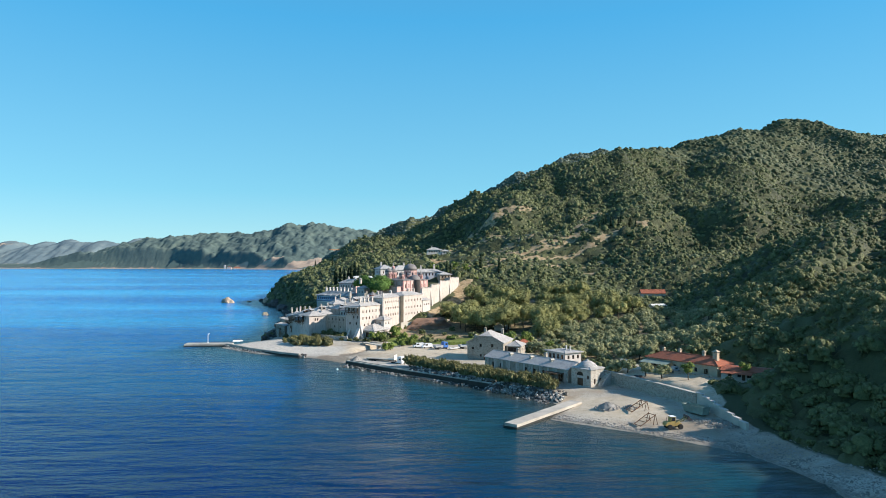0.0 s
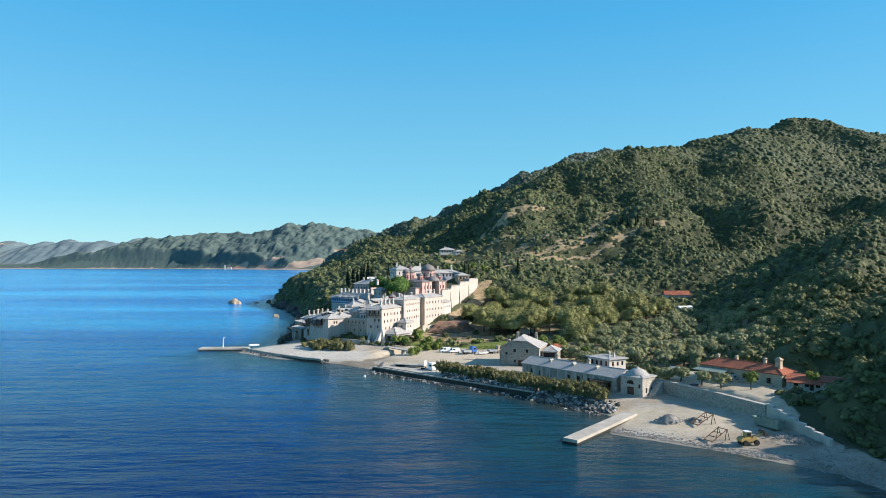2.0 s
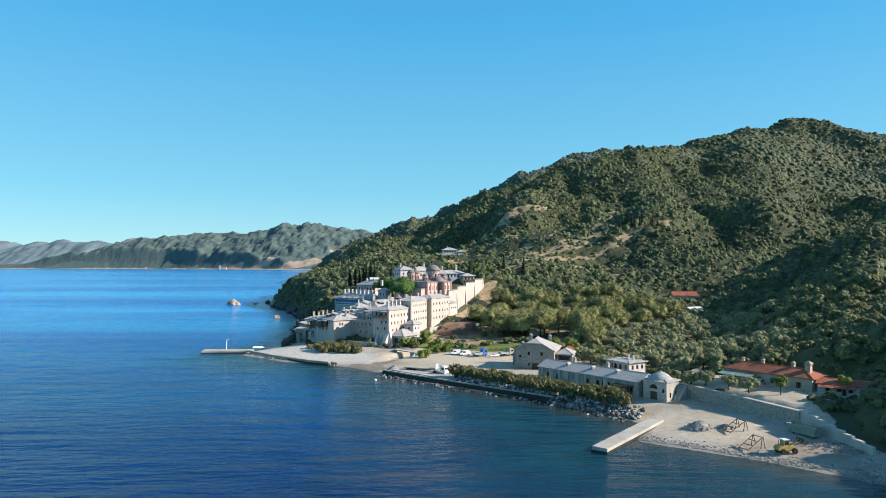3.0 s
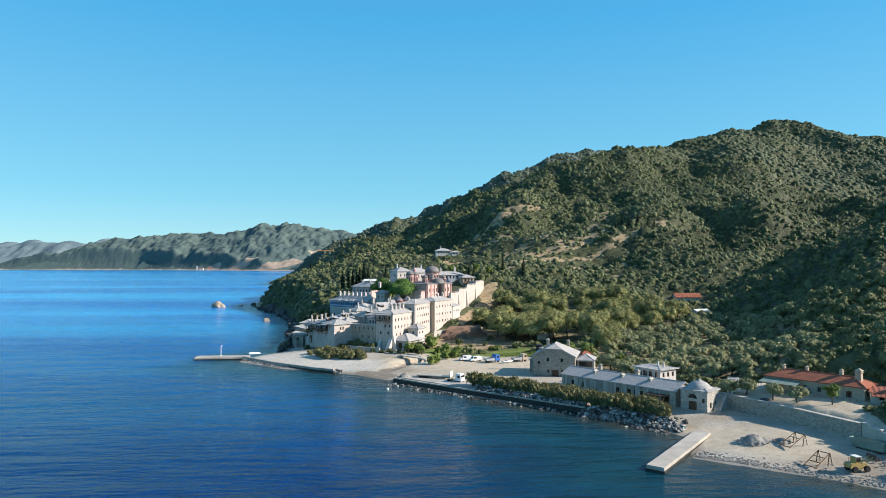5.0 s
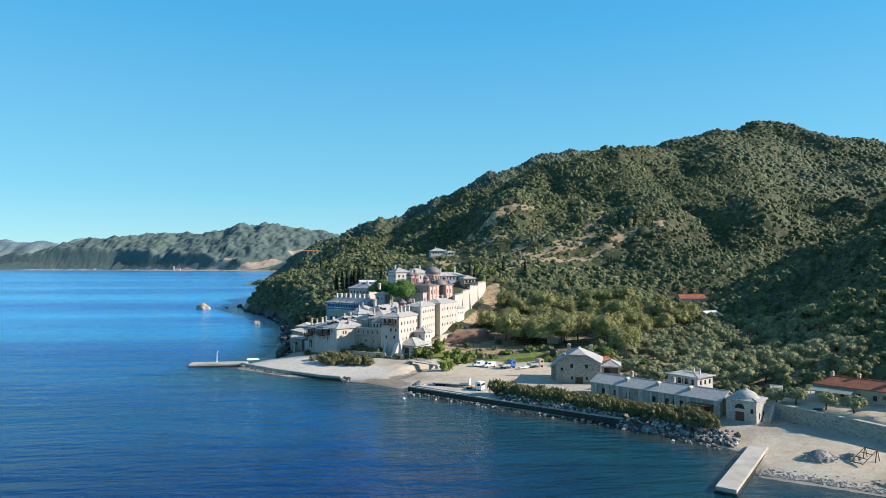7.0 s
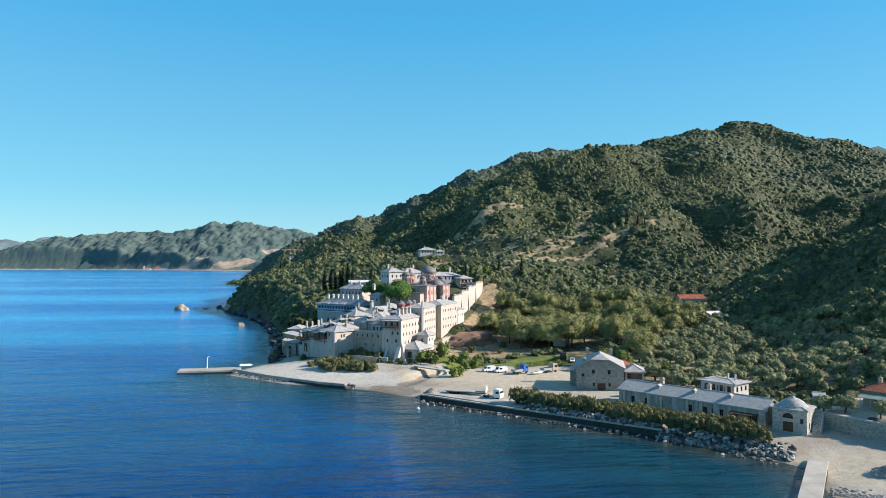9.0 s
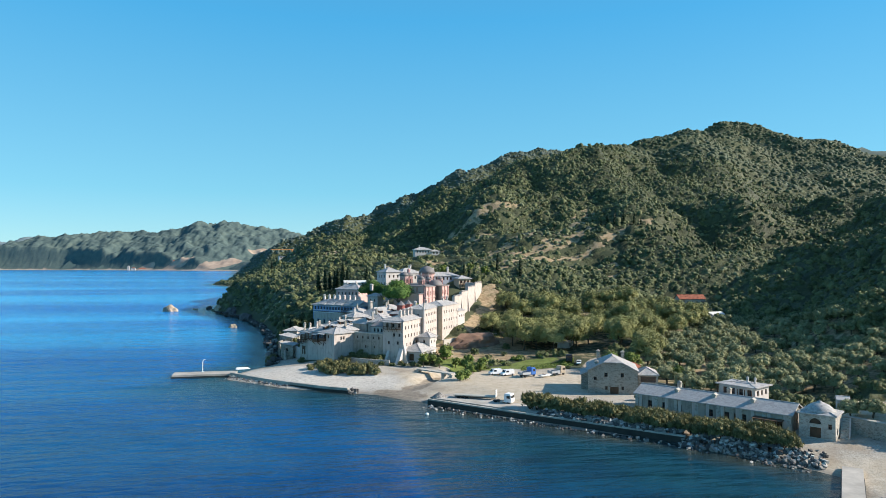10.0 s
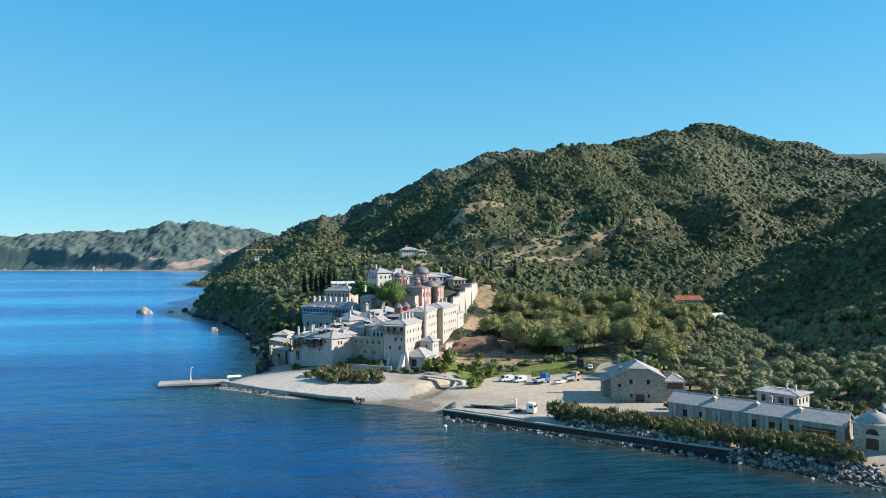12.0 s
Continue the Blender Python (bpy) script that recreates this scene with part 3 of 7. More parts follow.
    a = nt.nodes.new("ShaderNodeAttribute")
    a.attribute_name = "shallow"
    off = nt.nodes.new("ShaderNodeAttribute")
    off.attribute_name = "offshore"
    patchy = noise_tex(nt, p, 0.05, 4)
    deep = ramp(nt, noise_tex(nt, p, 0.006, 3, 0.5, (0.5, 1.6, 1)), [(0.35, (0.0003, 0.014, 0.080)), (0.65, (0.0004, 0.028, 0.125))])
    # bright blue offshore: sky reflection at grazing view, painted into the water colour
    painted_sky_sea = ramp(nt, noise_tex(nt, p, 0.004, 4, 0.55, (0.3, 2.0, 1)), [(0.38, (0.001, 0.140, 0.48)), (0.62, (0.022, 0.340, 0.70))])
    deep = mix(nt, ramp(nt, off.outputs["Fac"], [(0.84, (1, 1, 1)), (0.99, (0, 0, 0))]), deep, painted_sky_sea)
    shoal = ramp(nt, patchy, [(0.35, (0.002, 0.028, 0.048)), (0.65, (0.005, 0.050, 0.070))])
    bottom = ramp(nt, noise_tex(nt, p, 0.3, 4), [(0.3, (0.018, 0.028, 0.025)), (0.7, (0.075, 0.075, 0.05))])
    c = mix(nt, ramp(nt, a.outputs["Fac"], [(0.05, (0, 0, 0)), (0.75, (1, 1, 1))]), deep, shoal)
    c = mix(nt, ramp(nt, maths(nt, "ADD", a.outputs["Fac"], maths(nt, "MULTIPLY", maths(nt, "SUBTRACT", patchy, 0.5), 0.2)), [(0.87, (0, 0, 0)), (1.0, (0.95, 0.95, 0.95))]), c, bottom)
    nt.links.new(c, b.inputs["Base Color"])
    # long low swell, ripples and fine chop; smooth lanes where the breeze does not touch, calmer offshore
    swell = noise_tex(nt, p, 0.13, 3, 0.55, (0.30, 1.0, 1.0))
    ripple = noise_tex(nt, p, 0.42, 4, 0.6, (0.30, 1.0, 1.0))
    chop = noise_tex(nt, p, 1.3, 4, 0.7, (0.5, 1.0, 1.0))
    lanes = ramp(nt, noise_tex(nt, p, 0.0045, 4, 0.55, (0.30, 2.2, 1.0)), [(0.40, (0.6, 0.6, 0.6)), (0.60, (1, 1, 1))])
    h = maths(nt, "ADD", maths(nt, "MULTIPLY", swell, 4.6), maths(nt, "MULTIPLY", ripple, 1.7))
    h = maths(nt, "ADD", h, maths(nt, "MULTIPLY", chop, 0.32))
    h = maths(nt, "MULTIPLY", h, maths(nt, "MULTIPLY", lanes, maths(nt, "MULTIPLY", maths(nt, "POWER", off.outputs["Fac"], 3.0), maths(nt, "SUBTRACT", 1.0, maths(nt, "MULTIPLY", a.outputs["Fac"], 0.65)))))
    bump(nt, b, h, 1.0, 1.15)
    return m


SX = spaced(-4950, 4950, -130, 110, 5.0, 1.05)
SY = spaced(-900, 4980, 80, 340, 5.0, 1.04)
sv, sf = sheet(SX, SY, lambda x, y: 0 * x)
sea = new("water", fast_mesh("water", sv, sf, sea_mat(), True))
tagged(sea, "calm deep blue sea with fine ripples", "water", kind="structure")
d_sea, _ = nearest_on(SHORE, sv[:, 0], sv[:, 1], True)
# drives both the ripple height and the painted sky brightness
a = sea.data.attributes.new("offshore", "FLOAT", "POINT")
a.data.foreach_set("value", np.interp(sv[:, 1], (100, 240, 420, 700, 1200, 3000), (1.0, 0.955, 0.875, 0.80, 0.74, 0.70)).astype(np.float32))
a = sea.data.attributes.new("shallow", "FLOAT", "POINT")
a.data.foreach_set("value", (1 - np.clip(d_sea / np.where(sv[:, 1] > 300, 30.0, np.where(sv[:, 0] < -40, 45.0, 90.0)), 0, 1)).astype(np.float32))


# ---- trees ----
def unit_ball(rng, n):
    v = rng.normal(size=(n, 3))
    return v / np.linalg.norm(v, axis=1)[:, None]


def ball_data(level, cut):
    """Icosphere without its underside, as arrays."""
    bm = bmesh.new()
    bmesh.ops.create_icosphere(bm, subdivisions=level, radius=1.0)
    bmesh.ops.delete(bm, geom=[v for v in bm.verts if v.co.z < cut], context="VERTS")
    bm.verts.index_update()
    v, f = np.array([v.co[:] for v in bm.verts]), np.array([[v.index for v in f.verts] for f in bm.faces])
    bm.free()
    return v, f


ICO_V, ICO_F = ball_data(1, -2.0)
DOME = ball_data(2, -0.6)
SMALL_DOME = ball_data(1, -0.8)


def crown(rng, lumps, cards, size, core=0.72, ball=DOME, sprays=False, ragged=0.80):
    """Leaf clumps over rounded lumps (centre, radii): triangles, as arrays."""
    vs, fs, n = [], [], 0
    for c, r in lumps:
        v = ball[0] * (np.array(r) * core) * rng.uniform(0.84, 1.14, (len(ball[0]), 1)) + c
        vs.append(v)
        fs.append(ball[1] + n)
        n += len(v)
    weight = np.array([r[0] * r[1] + r[0] * r[2] for _, r in lumps])
    pick = rng.choice(len(lumps), cards, p=weight / weight.sum())
    c = np.array([l[0] for l in lumps])[pick]
    r = np.array([l[1] for l in lumps])[pick]
    d = unit_ball(rng, cards)
    d[:, 2] = np.where(d[:, 2] < -0.55, -d[:, 2], d[:, 2])
    at = c + d * r * rng.uniform(ragged, 1.06, (cards, 1))
    nrm = d + 0.35 * unit_ball(rng, cards) + np.array([0, 0, 0.25])
    nrm /= np.linalg.norm(nrm, axis=1)[:, None]
    u = np.cross(nrm, unit_ball(rng, cards))
    u /= np.linalg.norm(u, axis=1)[:, None]
    if sprays:  # upright feathery shoots
        u = np.array([0, 0, 1.0]) + 0.45 * unit_ball(rng, cards) + 0.3 * d
    w = np.cross(nrm, u) * (0.3 if sprays else 1.0)
    s = size * rng.uniform(0.6, 1.35, (cards, 1))
    quad = np.stack([at - u * s, at + w * s * 0.75 + nrm * s * 0.2, at + u * s, at - w * s * 0.75 - nrm * s * 0.2], 1).reshape(-1, 3)
    k = np.arange(cards)[:, None] * 4 + n
    fs += [k + np.array([[0, 1, 2]]), k + np.array([[0, 2, 3]])]
    vs.append(quad)
    return np.concatenate(vs), np.concatenate(fs)


def lumps_round(rng, n, width, height, base):
    out = [((0, 0, base + height * 0.5), (width * 0.36, width * 0.36, height * 0.44))]
    for k in range(n):
        a = 6.283 * (k + rng.uniform(-0.3, 0.3)) / n
        rr = width * rng.uniform(0.22, 0.34)
        z = base + height * rng.uniform(0.3, 0.72)
        s = width * rng.uniform(0.19, 0.27)
        out.append(((rr * math.cos(a), rr * math.sin(a), z), (s, s, min(s * 0.9, height * 0.34))))
    return out


def lumps_many(rng, n, width, height, base):
    """Many small rounded tufts over one crown."""
    out = [((0, 0, base + height * 0.45), (width * 0.38, width * 0.38, height * 0.42))]
    d = unit_ball(rng, n)
    d[:, 2] = np.where(d[:, 2] < -0.35, -d[:, 2], d[:, 2])
    for q in d:
        s = width * rng.uniform(0.12, 0.21)
        out.append(((q[0] * width * 0.35, q[1] * width * 0.35, base + height * (0.47 + 0.36 * q[2])), (s, s, s * 0.85)))
    return out


def merge(name, templates, at, turn, scale, which, mat):
    """One mesh of many scattered copies of the templates."""
    vs, fs, n = [], [], 0
    for k, (v, f) in enumerate(templates):
        sel = np.where(which == k)[0]
        if not len(sel):
            continue
        c, s = np.cos(turn[sel])[:, None], np.sin(turn[sel])[:, None]
        sc = scale[sel]
        x = (v[None, :, 0] * c - v[None, :, 1] * s) * sc[:, :1] + at[sel][:, :1]
        y = (v[None, :, 0] * s + v[None, :, 1] * c) * sc[:, :1] + at[sel][:, 1:2]
        z = v[None, :, 2] * sc[:, 1:2] + at[sel][:, 2:3]
        vs.append(np.stack([x, y, z], -1).reshape(-1, 3))
        fs.append((f[None] + np.arange(len(sel))[:, None, None] * len(v)).reshape(-1, 3) + n)
        n += len(sel) * len(v)
    return fast_mesh(name, np.concatenate(vs), np.concatenate(fs), mat, True)


MONASTERY = [(-36, 318), (-28, 322), (20, 424), (14, 440), (-10, 455), (-42, 458), (-50, 440), (-80, 440), (-84, 400), (-82, 352), (-66, 330), (-56, 326)]
PLANES = [(12, 334), (40, 328), (64, 324), (88, 340), (112, 372), (102, 398), (60, 402), (34, 395), (18, 382)]
ROAD = [(3.6, 262), (13.4, 257), (20, 270), (34, 300), (52, 345), (62, 400), (57, 402), (44, 350), (25, 305), (8, 275)]
CLEAR = [PALE, [(46, 212), (60, 186), (68, 166), (70, 144), (78, 146), (77, 166), (71, 188), (58, 214)], PLANES, DIRT, MONASTERY, OLIVES, ROAD,
         [(20, 400), (28, 420), (24, 440), (14, 430), (-4, 385), (-8, 372), (2, 366)],
         [(-12, 322), (24, 326), (24, 345), (10, 366), (-8, 362), (-20, 340)],
         [(50, 212), (60, 192), (66, 174), (74, 150), (68, 146), (58, 166), (52, 186), (44, 208)], [(-152, 945), (-112, 945), (-108, 1004), (-156, 1004)],
         [(-20, 556), (26, 556), (26, 578), (-20, 578)], [(126, 424), (158, 424), (158, 446), (126, 446)]]


def wooded(x, y, thin=1.0):
    """Where trees of the wood stand, as a chance from 0 to 1."""
    d, _ = nearest_on(SHORE, x, y, True)
    ok = inside([tuple(p) for p in SHORE], x, y) & (d > np.where(y > 2900, 20, np.where((y > 380) & (x < -60), 4, 12)))
    for poly in CLEAR:
        ok &= ~inside(poly, x, y)
    p = ok * (1 - 0.85 * patch_mask(x, y, DRY)) * (1 - 0.40 * patch_mask(x, y, [(60, 520, 110, 55, 20), (0, 620, 90, 70, 10)]))
    return p * (1 - patch_mask(x, y, GREEN)) * thin


GROVES = [(-45, 540, 60, 25, 10), (20, 500, 60, 20, 10), (60, 560, 60, 25, 20), (100, 520, 40, 20, 20)]


def jitter_grid(rng, x0, x1, y0, y1, step):
    gx, gy = np.meshgrid(np.arange(x0, x1, step), np.arange(y0, y1, step))
    return gx.ravel() + rng.uniform(-0.45, 0.45, gx.size) * step, gy.ravel() + rng.uniform(-0.45, 0.45, gy.size) * step


def in_sight(x, y, lo, hi):
    """A wide wedge of land before the shore, between two distances from the bay."""
    d = np.hypot(x + 30, y - 40)
    a = np.degrees(np.arctan2(x + 30, y - 40))
    return (d > lo) & (d < hi) & (a > np.where(d > 2900, -42, -24)) & (a < np.where(d < 230, 62, np.where(d < 500, 47, 47)))


def on_sheet(x, y):
    """Height of the ground sheet itself, between its grid points."""
    h = gv[:, 2].reshape(len(GY), len(GX))
    i, j = np.clip(np.searchsorted(GX, x) - 1, 0, len(GX) - 2), np.clip(np.searchsorted(GY, y) - 1, 0, len(GY) - 2)
    u, v = (x - GX[i]) / (GX[i + 1] - GX[i]), (y - GY[j]) / (GY[j + 1] - GY[j])
    return (h[j, i] * (1 - u) + h[j, i + 1] * u) * (1 - v) + (h[j + 1, i] * (1 - u) + h[j + 1, i + 1] * u) * v


def wood(name, label, seed, area, step, lo, hi, templates, size, mat, thin=1.0, sink=0.4, edge=False):
    rng = np.random.RandomState(seed)
    x, y = jitter_grid(rng, *area, step)
    keep = in_sight(x, y, lo, hi) & (x < 0.66 * y + 45 + 0.2 * np.maximum(y - 300, 0))
    x, y = x[keep], y[keep]
    chance = wooded(x, y, thin)
    if mat == M["leaf_oak"]:  # olive groves take the place of the oaks on the terraces
        chance = chance * (1 - 0.8 * patch_mask(x, y, GROVES))
    if name == "hillside_scrub":
        chance = np.maximum(chance, 0.62 * patch_mask(x, y, DRY))
    keep = rng.uniform(size=len(x)) < chance
    near_open = np.minimum(nearest_on(DIRT, x, y, True)[0], nearest_on(PALE, x, y, True)[0]) < 8.0
    keep &= near_open if edge else ~near_open
    x, y = x[keep], y[keep]
    z = on_sheet(x, y)
    s = rng.uniform(*size, len(x)) * (0.8 + 0.4 * rng.uniform(size=len(x)) ** 2)
    at = np.stack([x, y, z - sink * s], 1)
    me = merge(name, templates, at, rng.uniform(0, 6.28, len(x)), np.stack([s, s * rng.uniform(0.75, 1.2, len(x))], 1), rng.randint(0, len(templates), len(x)), mat)
    return tagged(new(name, me), label, "trees", kind="stuff")


rng = np.random.RandomState(3)
NEAR_T = [crown(rng, lumps_many(rng, n, 1.0, h, 0.02), 160, 0.050, 0.82, SMALL_DOME, False, 0.76) for n, h in ((9, 0.75), (11, 0.9), (13, 0.7), (8, 1.0), (10, 0.62), (12, 0.8))]
MID_T = [crown(rng, lumps_many(rng, n, 1.0, h, 0.0), 14, 0.075, 0.86, SMALL_DOME, False, 0.7) for n, h in ((4, 0.8), (5, 0.65), (3, 0.95), (4, 0.7), (5, 0.85))]
FAR_T = [crown(rng, lumps_round(rng, n, 1.3, h, 0.0)[:n], 7, 0.14, 0.98, SMALL_DOME, False, 0.7) for n, h in ((1, 0.7), (2, 0.8), (1, 0.95), (2, 0.6), (1, 0.6))]
wood("hillside_wood", "dense dark green oak and maquis wood on the slopes", 11, (60, 420, 60, 420), 4.4, 60, 310, NEAR_T, (3.6, 8.6), M["leaf_oak"], 1.0, 0.2)
wood("hillside_wood", "dense dark green oak and maquis wood on the slopes", 12, (-170, 620, 200, 900), 5.2, 310, 860, MID_T, (5.0, 9.2), M["leaf_oak"], 1.0, 0.30)
wood("valley_wood", "dense dark green wood in the valley behind the shore", 15, (-100, 160, 280, 460), 5.0, 200, 401, NEAR_T, (5.0, 8.6), M["leaf_oak"], 0.9)
wood("hillside_scrub", "grey-green scrub and young trees on dry terraces", 13, (-150, 260, 430, 860), 4.3, 380, 860, FAR_T, (2.0, 4.6), M["leaf_scrub"], 0.55, 0.15)
wood("mountain_wood", "continuous oak wood covering the far mountain slopes", 14, (-320, 1500, 600, 1400), 6.8, 860, 1790, FAR_T, (6.6, 11.0), M["leaf_hill"], 1.0, 0.34)
# trees past the mountain take the leaf colour with haze in it
wood("ridge_wood", "wood on the ridge behind the mountain, hazed blue-green in its colour", 19, (-320, 760, 1400, 1760), 6.8, 860, 1790, FAR_T, (6.6, 11.0), M["leaf_ridge_haze"], 1.0, 0.34)
wood("slope_scrub", "low dark scrub at the edge of the open ground", 16, (-120, 130, 80, 350), 2.6, 30, 401, NEAR_T, (1.8, 4.8), M["leaf_oak"], 0.75, 0.2, True)
wood("yard_scrub", "green scrub on the banks under the monastery", 17, (-30, 40, 300, 460), 3.4, 200, 460, NEAR_T, (1.6, 3.4), M["leaf_green"], 0.55, 0.2)


def canopy(name, label, seed, area, step, cell, lo, hi, mat, tall):
    """The closed undergrowth of a wood: one low dome for each bush, bush against bush."""
    rng = np.random.RandomState(seed)
    x0, x1, y0, y1 = area
    n, m = int((x1 - x0) / cell) + 3, int((y1 - y0) / cell) + 3
    jx, jy = rng.uniform(0.1, 0.9, (m, n)), rng.uniform(0.1, 0.9, (m, n))
    cx, cy = x0 + (np.arange(n)[None] - 1 + jx) * cell, y0 + (np.arange(m)[:, None] - 1 + jy) * cell
    stands = rng.uniform(size=(m, n)) < wooded(cx.ravel(), cy.ravel()).reshape(m, n)
    radius = cell * rng.uniform(0.48, 0.80, (m, n))
    height = rng.uniform(*tall, (m, n)) * (0.4 + radius / cell)
    shade = rng.uniform(-0.16, 0.16, (m, n)) + 0.30 * (rng.uniform(size=(m, n)) > 0.94)
    gx, gy = np.meshgrid(np.arange(x0, x1, step), np.arange(y0, y1, step))
    x, y = gx.ravel() + rng.uniform(-0.35, 0.35, gx.size) * step, gy.ravel() + rng.uniform(-0.35, 0.35, gx.size) * step
    ok = in_sight(x, y, lo, hi) & (x < 0.66 * y + 45 + 0.2 * np.maximum(y - 300, 0))
    top, tone = np.full(x.shape, -0.6), np.zeros(x.shape)
    ci, cj = ((x - x0) / cell).astype(int) + 1, ((y - y0) / cell).astype(int) + 1
    for a in (-1, 0, 1):
        for b in (-1, 0, 1):
            i, j = np.clip(ci + a, 0, n - 1), np.clip(cj + b, 0, m - 1)
            d = np.hypot(x - cx[j, i], y - cy[j, i]) / radius[j, i]
            h = np.where(stands[j, i] & (d < 1), height[j, i] * np.sqrt(np.maximum(1 - d * d, 0)), -0.6)
            tone = np.where(h > top, shade[j, i], tone)
            top = np.maximum(top, h)
    z = on_sheet(x, y) + top + rng.uniform(-0.2, 0.2, len(x)) * step * (top > 0)
    w = gx.shape[1]
    q = (np.arange(gx.shape[0] - 1)[:, None] * w + np.arange(w - 1)[None]).ravel()
    f = np.stack([q, q + 1, q + w + 1, q + w], 1)
    f = f[ok[f].all(1) & (top[f].max(1) > -0.5)]
    used, back = np.unique(f, return_inverse=True)
    me = fast_mesh(name, np.stack([x, y, z], 1)[used], back.reshape(f.shape), mat, True)
    me.attributes.new("tone", "FLOAT", "POINT").data.foreach_set("value", tone[used].astype(np.float32))
    return tagged(new(name, me), label, "trees", kind="stuff")


# the dark tone of this undergrowth is painted shade between the crowns
canopy("near_maquis", "low scrub between the trees of the near slope, gap shade in its colour", 43, (62, 340, 60, 400), 1.5, 3.0, 50, 312, M["leaf_under_shade"], (0.8, 1.9))
canopy("slope_maquis", "low green maquis under the hillside trees, gap shade in its colour", 41, (-175, 560, 250, 900), 2.2, 4.2, 300, 866, M["leaf_under_shade"], (0.9, 1.8))
canopy("mountain_scrub", "low dense oak scrub covering the far mountain slopes", 42, (-330, 1240, 560, 1770), 4.0, 7.0, 860, 1790, M["leaf_under_shade"], (1.0, 2.2))


# the shore across the bay: a finer sheet with spurs, gullies and its close canopy
def far_height(x, y):
    base = land_height(x, y)
    spur = rough_land(x * 0.42 + 900, y * 0.10) * 1.6 + 0.6 * rough_land(x * 0.9, y * 0.35 + 400)
    return base + spur * 1.9 * np.clip((base - 6) / 60, 0, 1) * soft_step(4010, 3800, y)


# distance haze is mixed straight into these wood tones
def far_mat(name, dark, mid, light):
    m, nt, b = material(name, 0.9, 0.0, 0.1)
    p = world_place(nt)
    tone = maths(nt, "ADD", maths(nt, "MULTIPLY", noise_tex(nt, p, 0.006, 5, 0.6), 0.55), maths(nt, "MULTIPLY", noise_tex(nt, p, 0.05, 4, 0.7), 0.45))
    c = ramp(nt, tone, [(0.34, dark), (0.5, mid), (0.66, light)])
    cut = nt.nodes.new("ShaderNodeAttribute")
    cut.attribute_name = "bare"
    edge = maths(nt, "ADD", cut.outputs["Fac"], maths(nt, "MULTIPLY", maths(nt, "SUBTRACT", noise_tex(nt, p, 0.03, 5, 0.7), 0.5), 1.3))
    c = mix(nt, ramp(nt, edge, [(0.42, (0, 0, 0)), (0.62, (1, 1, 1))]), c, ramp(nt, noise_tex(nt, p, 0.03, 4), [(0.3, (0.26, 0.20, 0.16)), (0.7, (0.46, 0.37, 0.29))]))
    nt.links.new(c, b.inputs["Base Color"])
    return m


frng = np.random.RandomState(61)
fv, ff = sheet(np.arange(-2700, 360, 6.5), np.arange(3140, 4130, 8.0), far_height)
tall_enough = np.clip((fv[:, 2] - 1.5) / 6, 0, 1)
bare = np.maximum(patch_mask(fv[:, 0], fv[:, 1], [(-650, 3340, 140, 44, 30), (-840, 3412, 100, 28, 5), (-470, 3560, 60, 26, 25), (-1010, 3470, 60, 30, 5)]),
                  soft_step(40, 8, nearest_on(SHORE, fv[:, 0], fv[:, 1], True)[0]) * 0.9)
fv[:, 2] += (frng.uniform(0, 1, len(fv)) ** 1.5 * 5.0 + 3.0) * tall_enough * (1 - 0.8 * np.clip(bare * 1.4, 0, 1)) + 0.3
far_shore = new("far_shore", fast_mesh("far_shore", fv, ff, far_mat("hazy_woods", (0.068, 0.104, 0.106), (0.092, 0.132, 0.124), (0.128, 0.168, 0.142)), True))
tagged(far_shore, "wooded hills with a bare clearing across the bay, haze in their colour", "hills", kind="structure")
far_shore.data.attributes.new("bare", "FLOAT", "POINT").data.foreach_set("value", bare.astype(np.float32))


def back_height(x, y):
    crest = np.interp(x, (-4300, -3400, -3112, -2870, -2600, -2350, -2100, -1500, -1000), (110, 158, 172, 165, 171, 164, 176, 172, 120))
    up = soft_step(4080, 4720, y)
    return (crest + 16 * rough_land(x * 0.3, y * 0.1 + 50) * up) * up + 9 * rough_land(x * 0.7, y * 0.3) * up * (1 - up) * 3


bv, bf = sheet(np.arange(-4400, -1000, 11.0), np.arange(4060, 4760, 14.0), back_height)
bv[:, 2] += frng.uniform(0, 5.0, len(bv)) * np.clip(bv[:, 2] / 10, 0, 1)
# farther off, so a paler and bluer haze is painted into the colour
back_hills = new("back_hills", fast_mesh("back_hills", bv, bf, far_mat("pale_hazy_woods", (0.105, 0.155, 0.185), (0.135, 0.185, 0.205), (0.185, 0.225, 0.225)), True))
tagged(back_hills, "hills behind the far shore, coloured pale blue as haze", "hills", kind="structure")
bare = np.maximum(patch_mask(bv[:, 0], bv[:, 1], [(-2700, 4200, 260, 30, 0), (-2900, 4330, 120, 30, 10), (-3000, 4620, 160, 40, 0)]) * 0.55, 0)
back_hills.data.attributes.new("bare", "FLOAT", "POINT").data.foreach_set("value", bare.astype(np.float32))

# ---- buildings ----
def holed_wall(b, p0, u, w, h, z0, holes, deep=0.22):
    """One face of a wall with openings through it. holes: from, bottom, to, top."""
    n = Vector((u.y, -u.x, 0))
    us = sorted({0.0, w, *[q for o in holes for q in (o[0], o[2])]})
    zs = sorted({z0, h, *[q for o in holes for q in (o[1], o[3])]})
    at = lambda a, z, k=0.0: p0 + u * a + Vector((0, 0, z)) - n * k  # noqa: E731
    for a0, a1 in zip(us[:-1], us[1:]):
        for c0, c1 in zip(zs[:-1], zs[1:]):
            am, cm = (a0 + a1) / 2, (c0 + c1) / 2
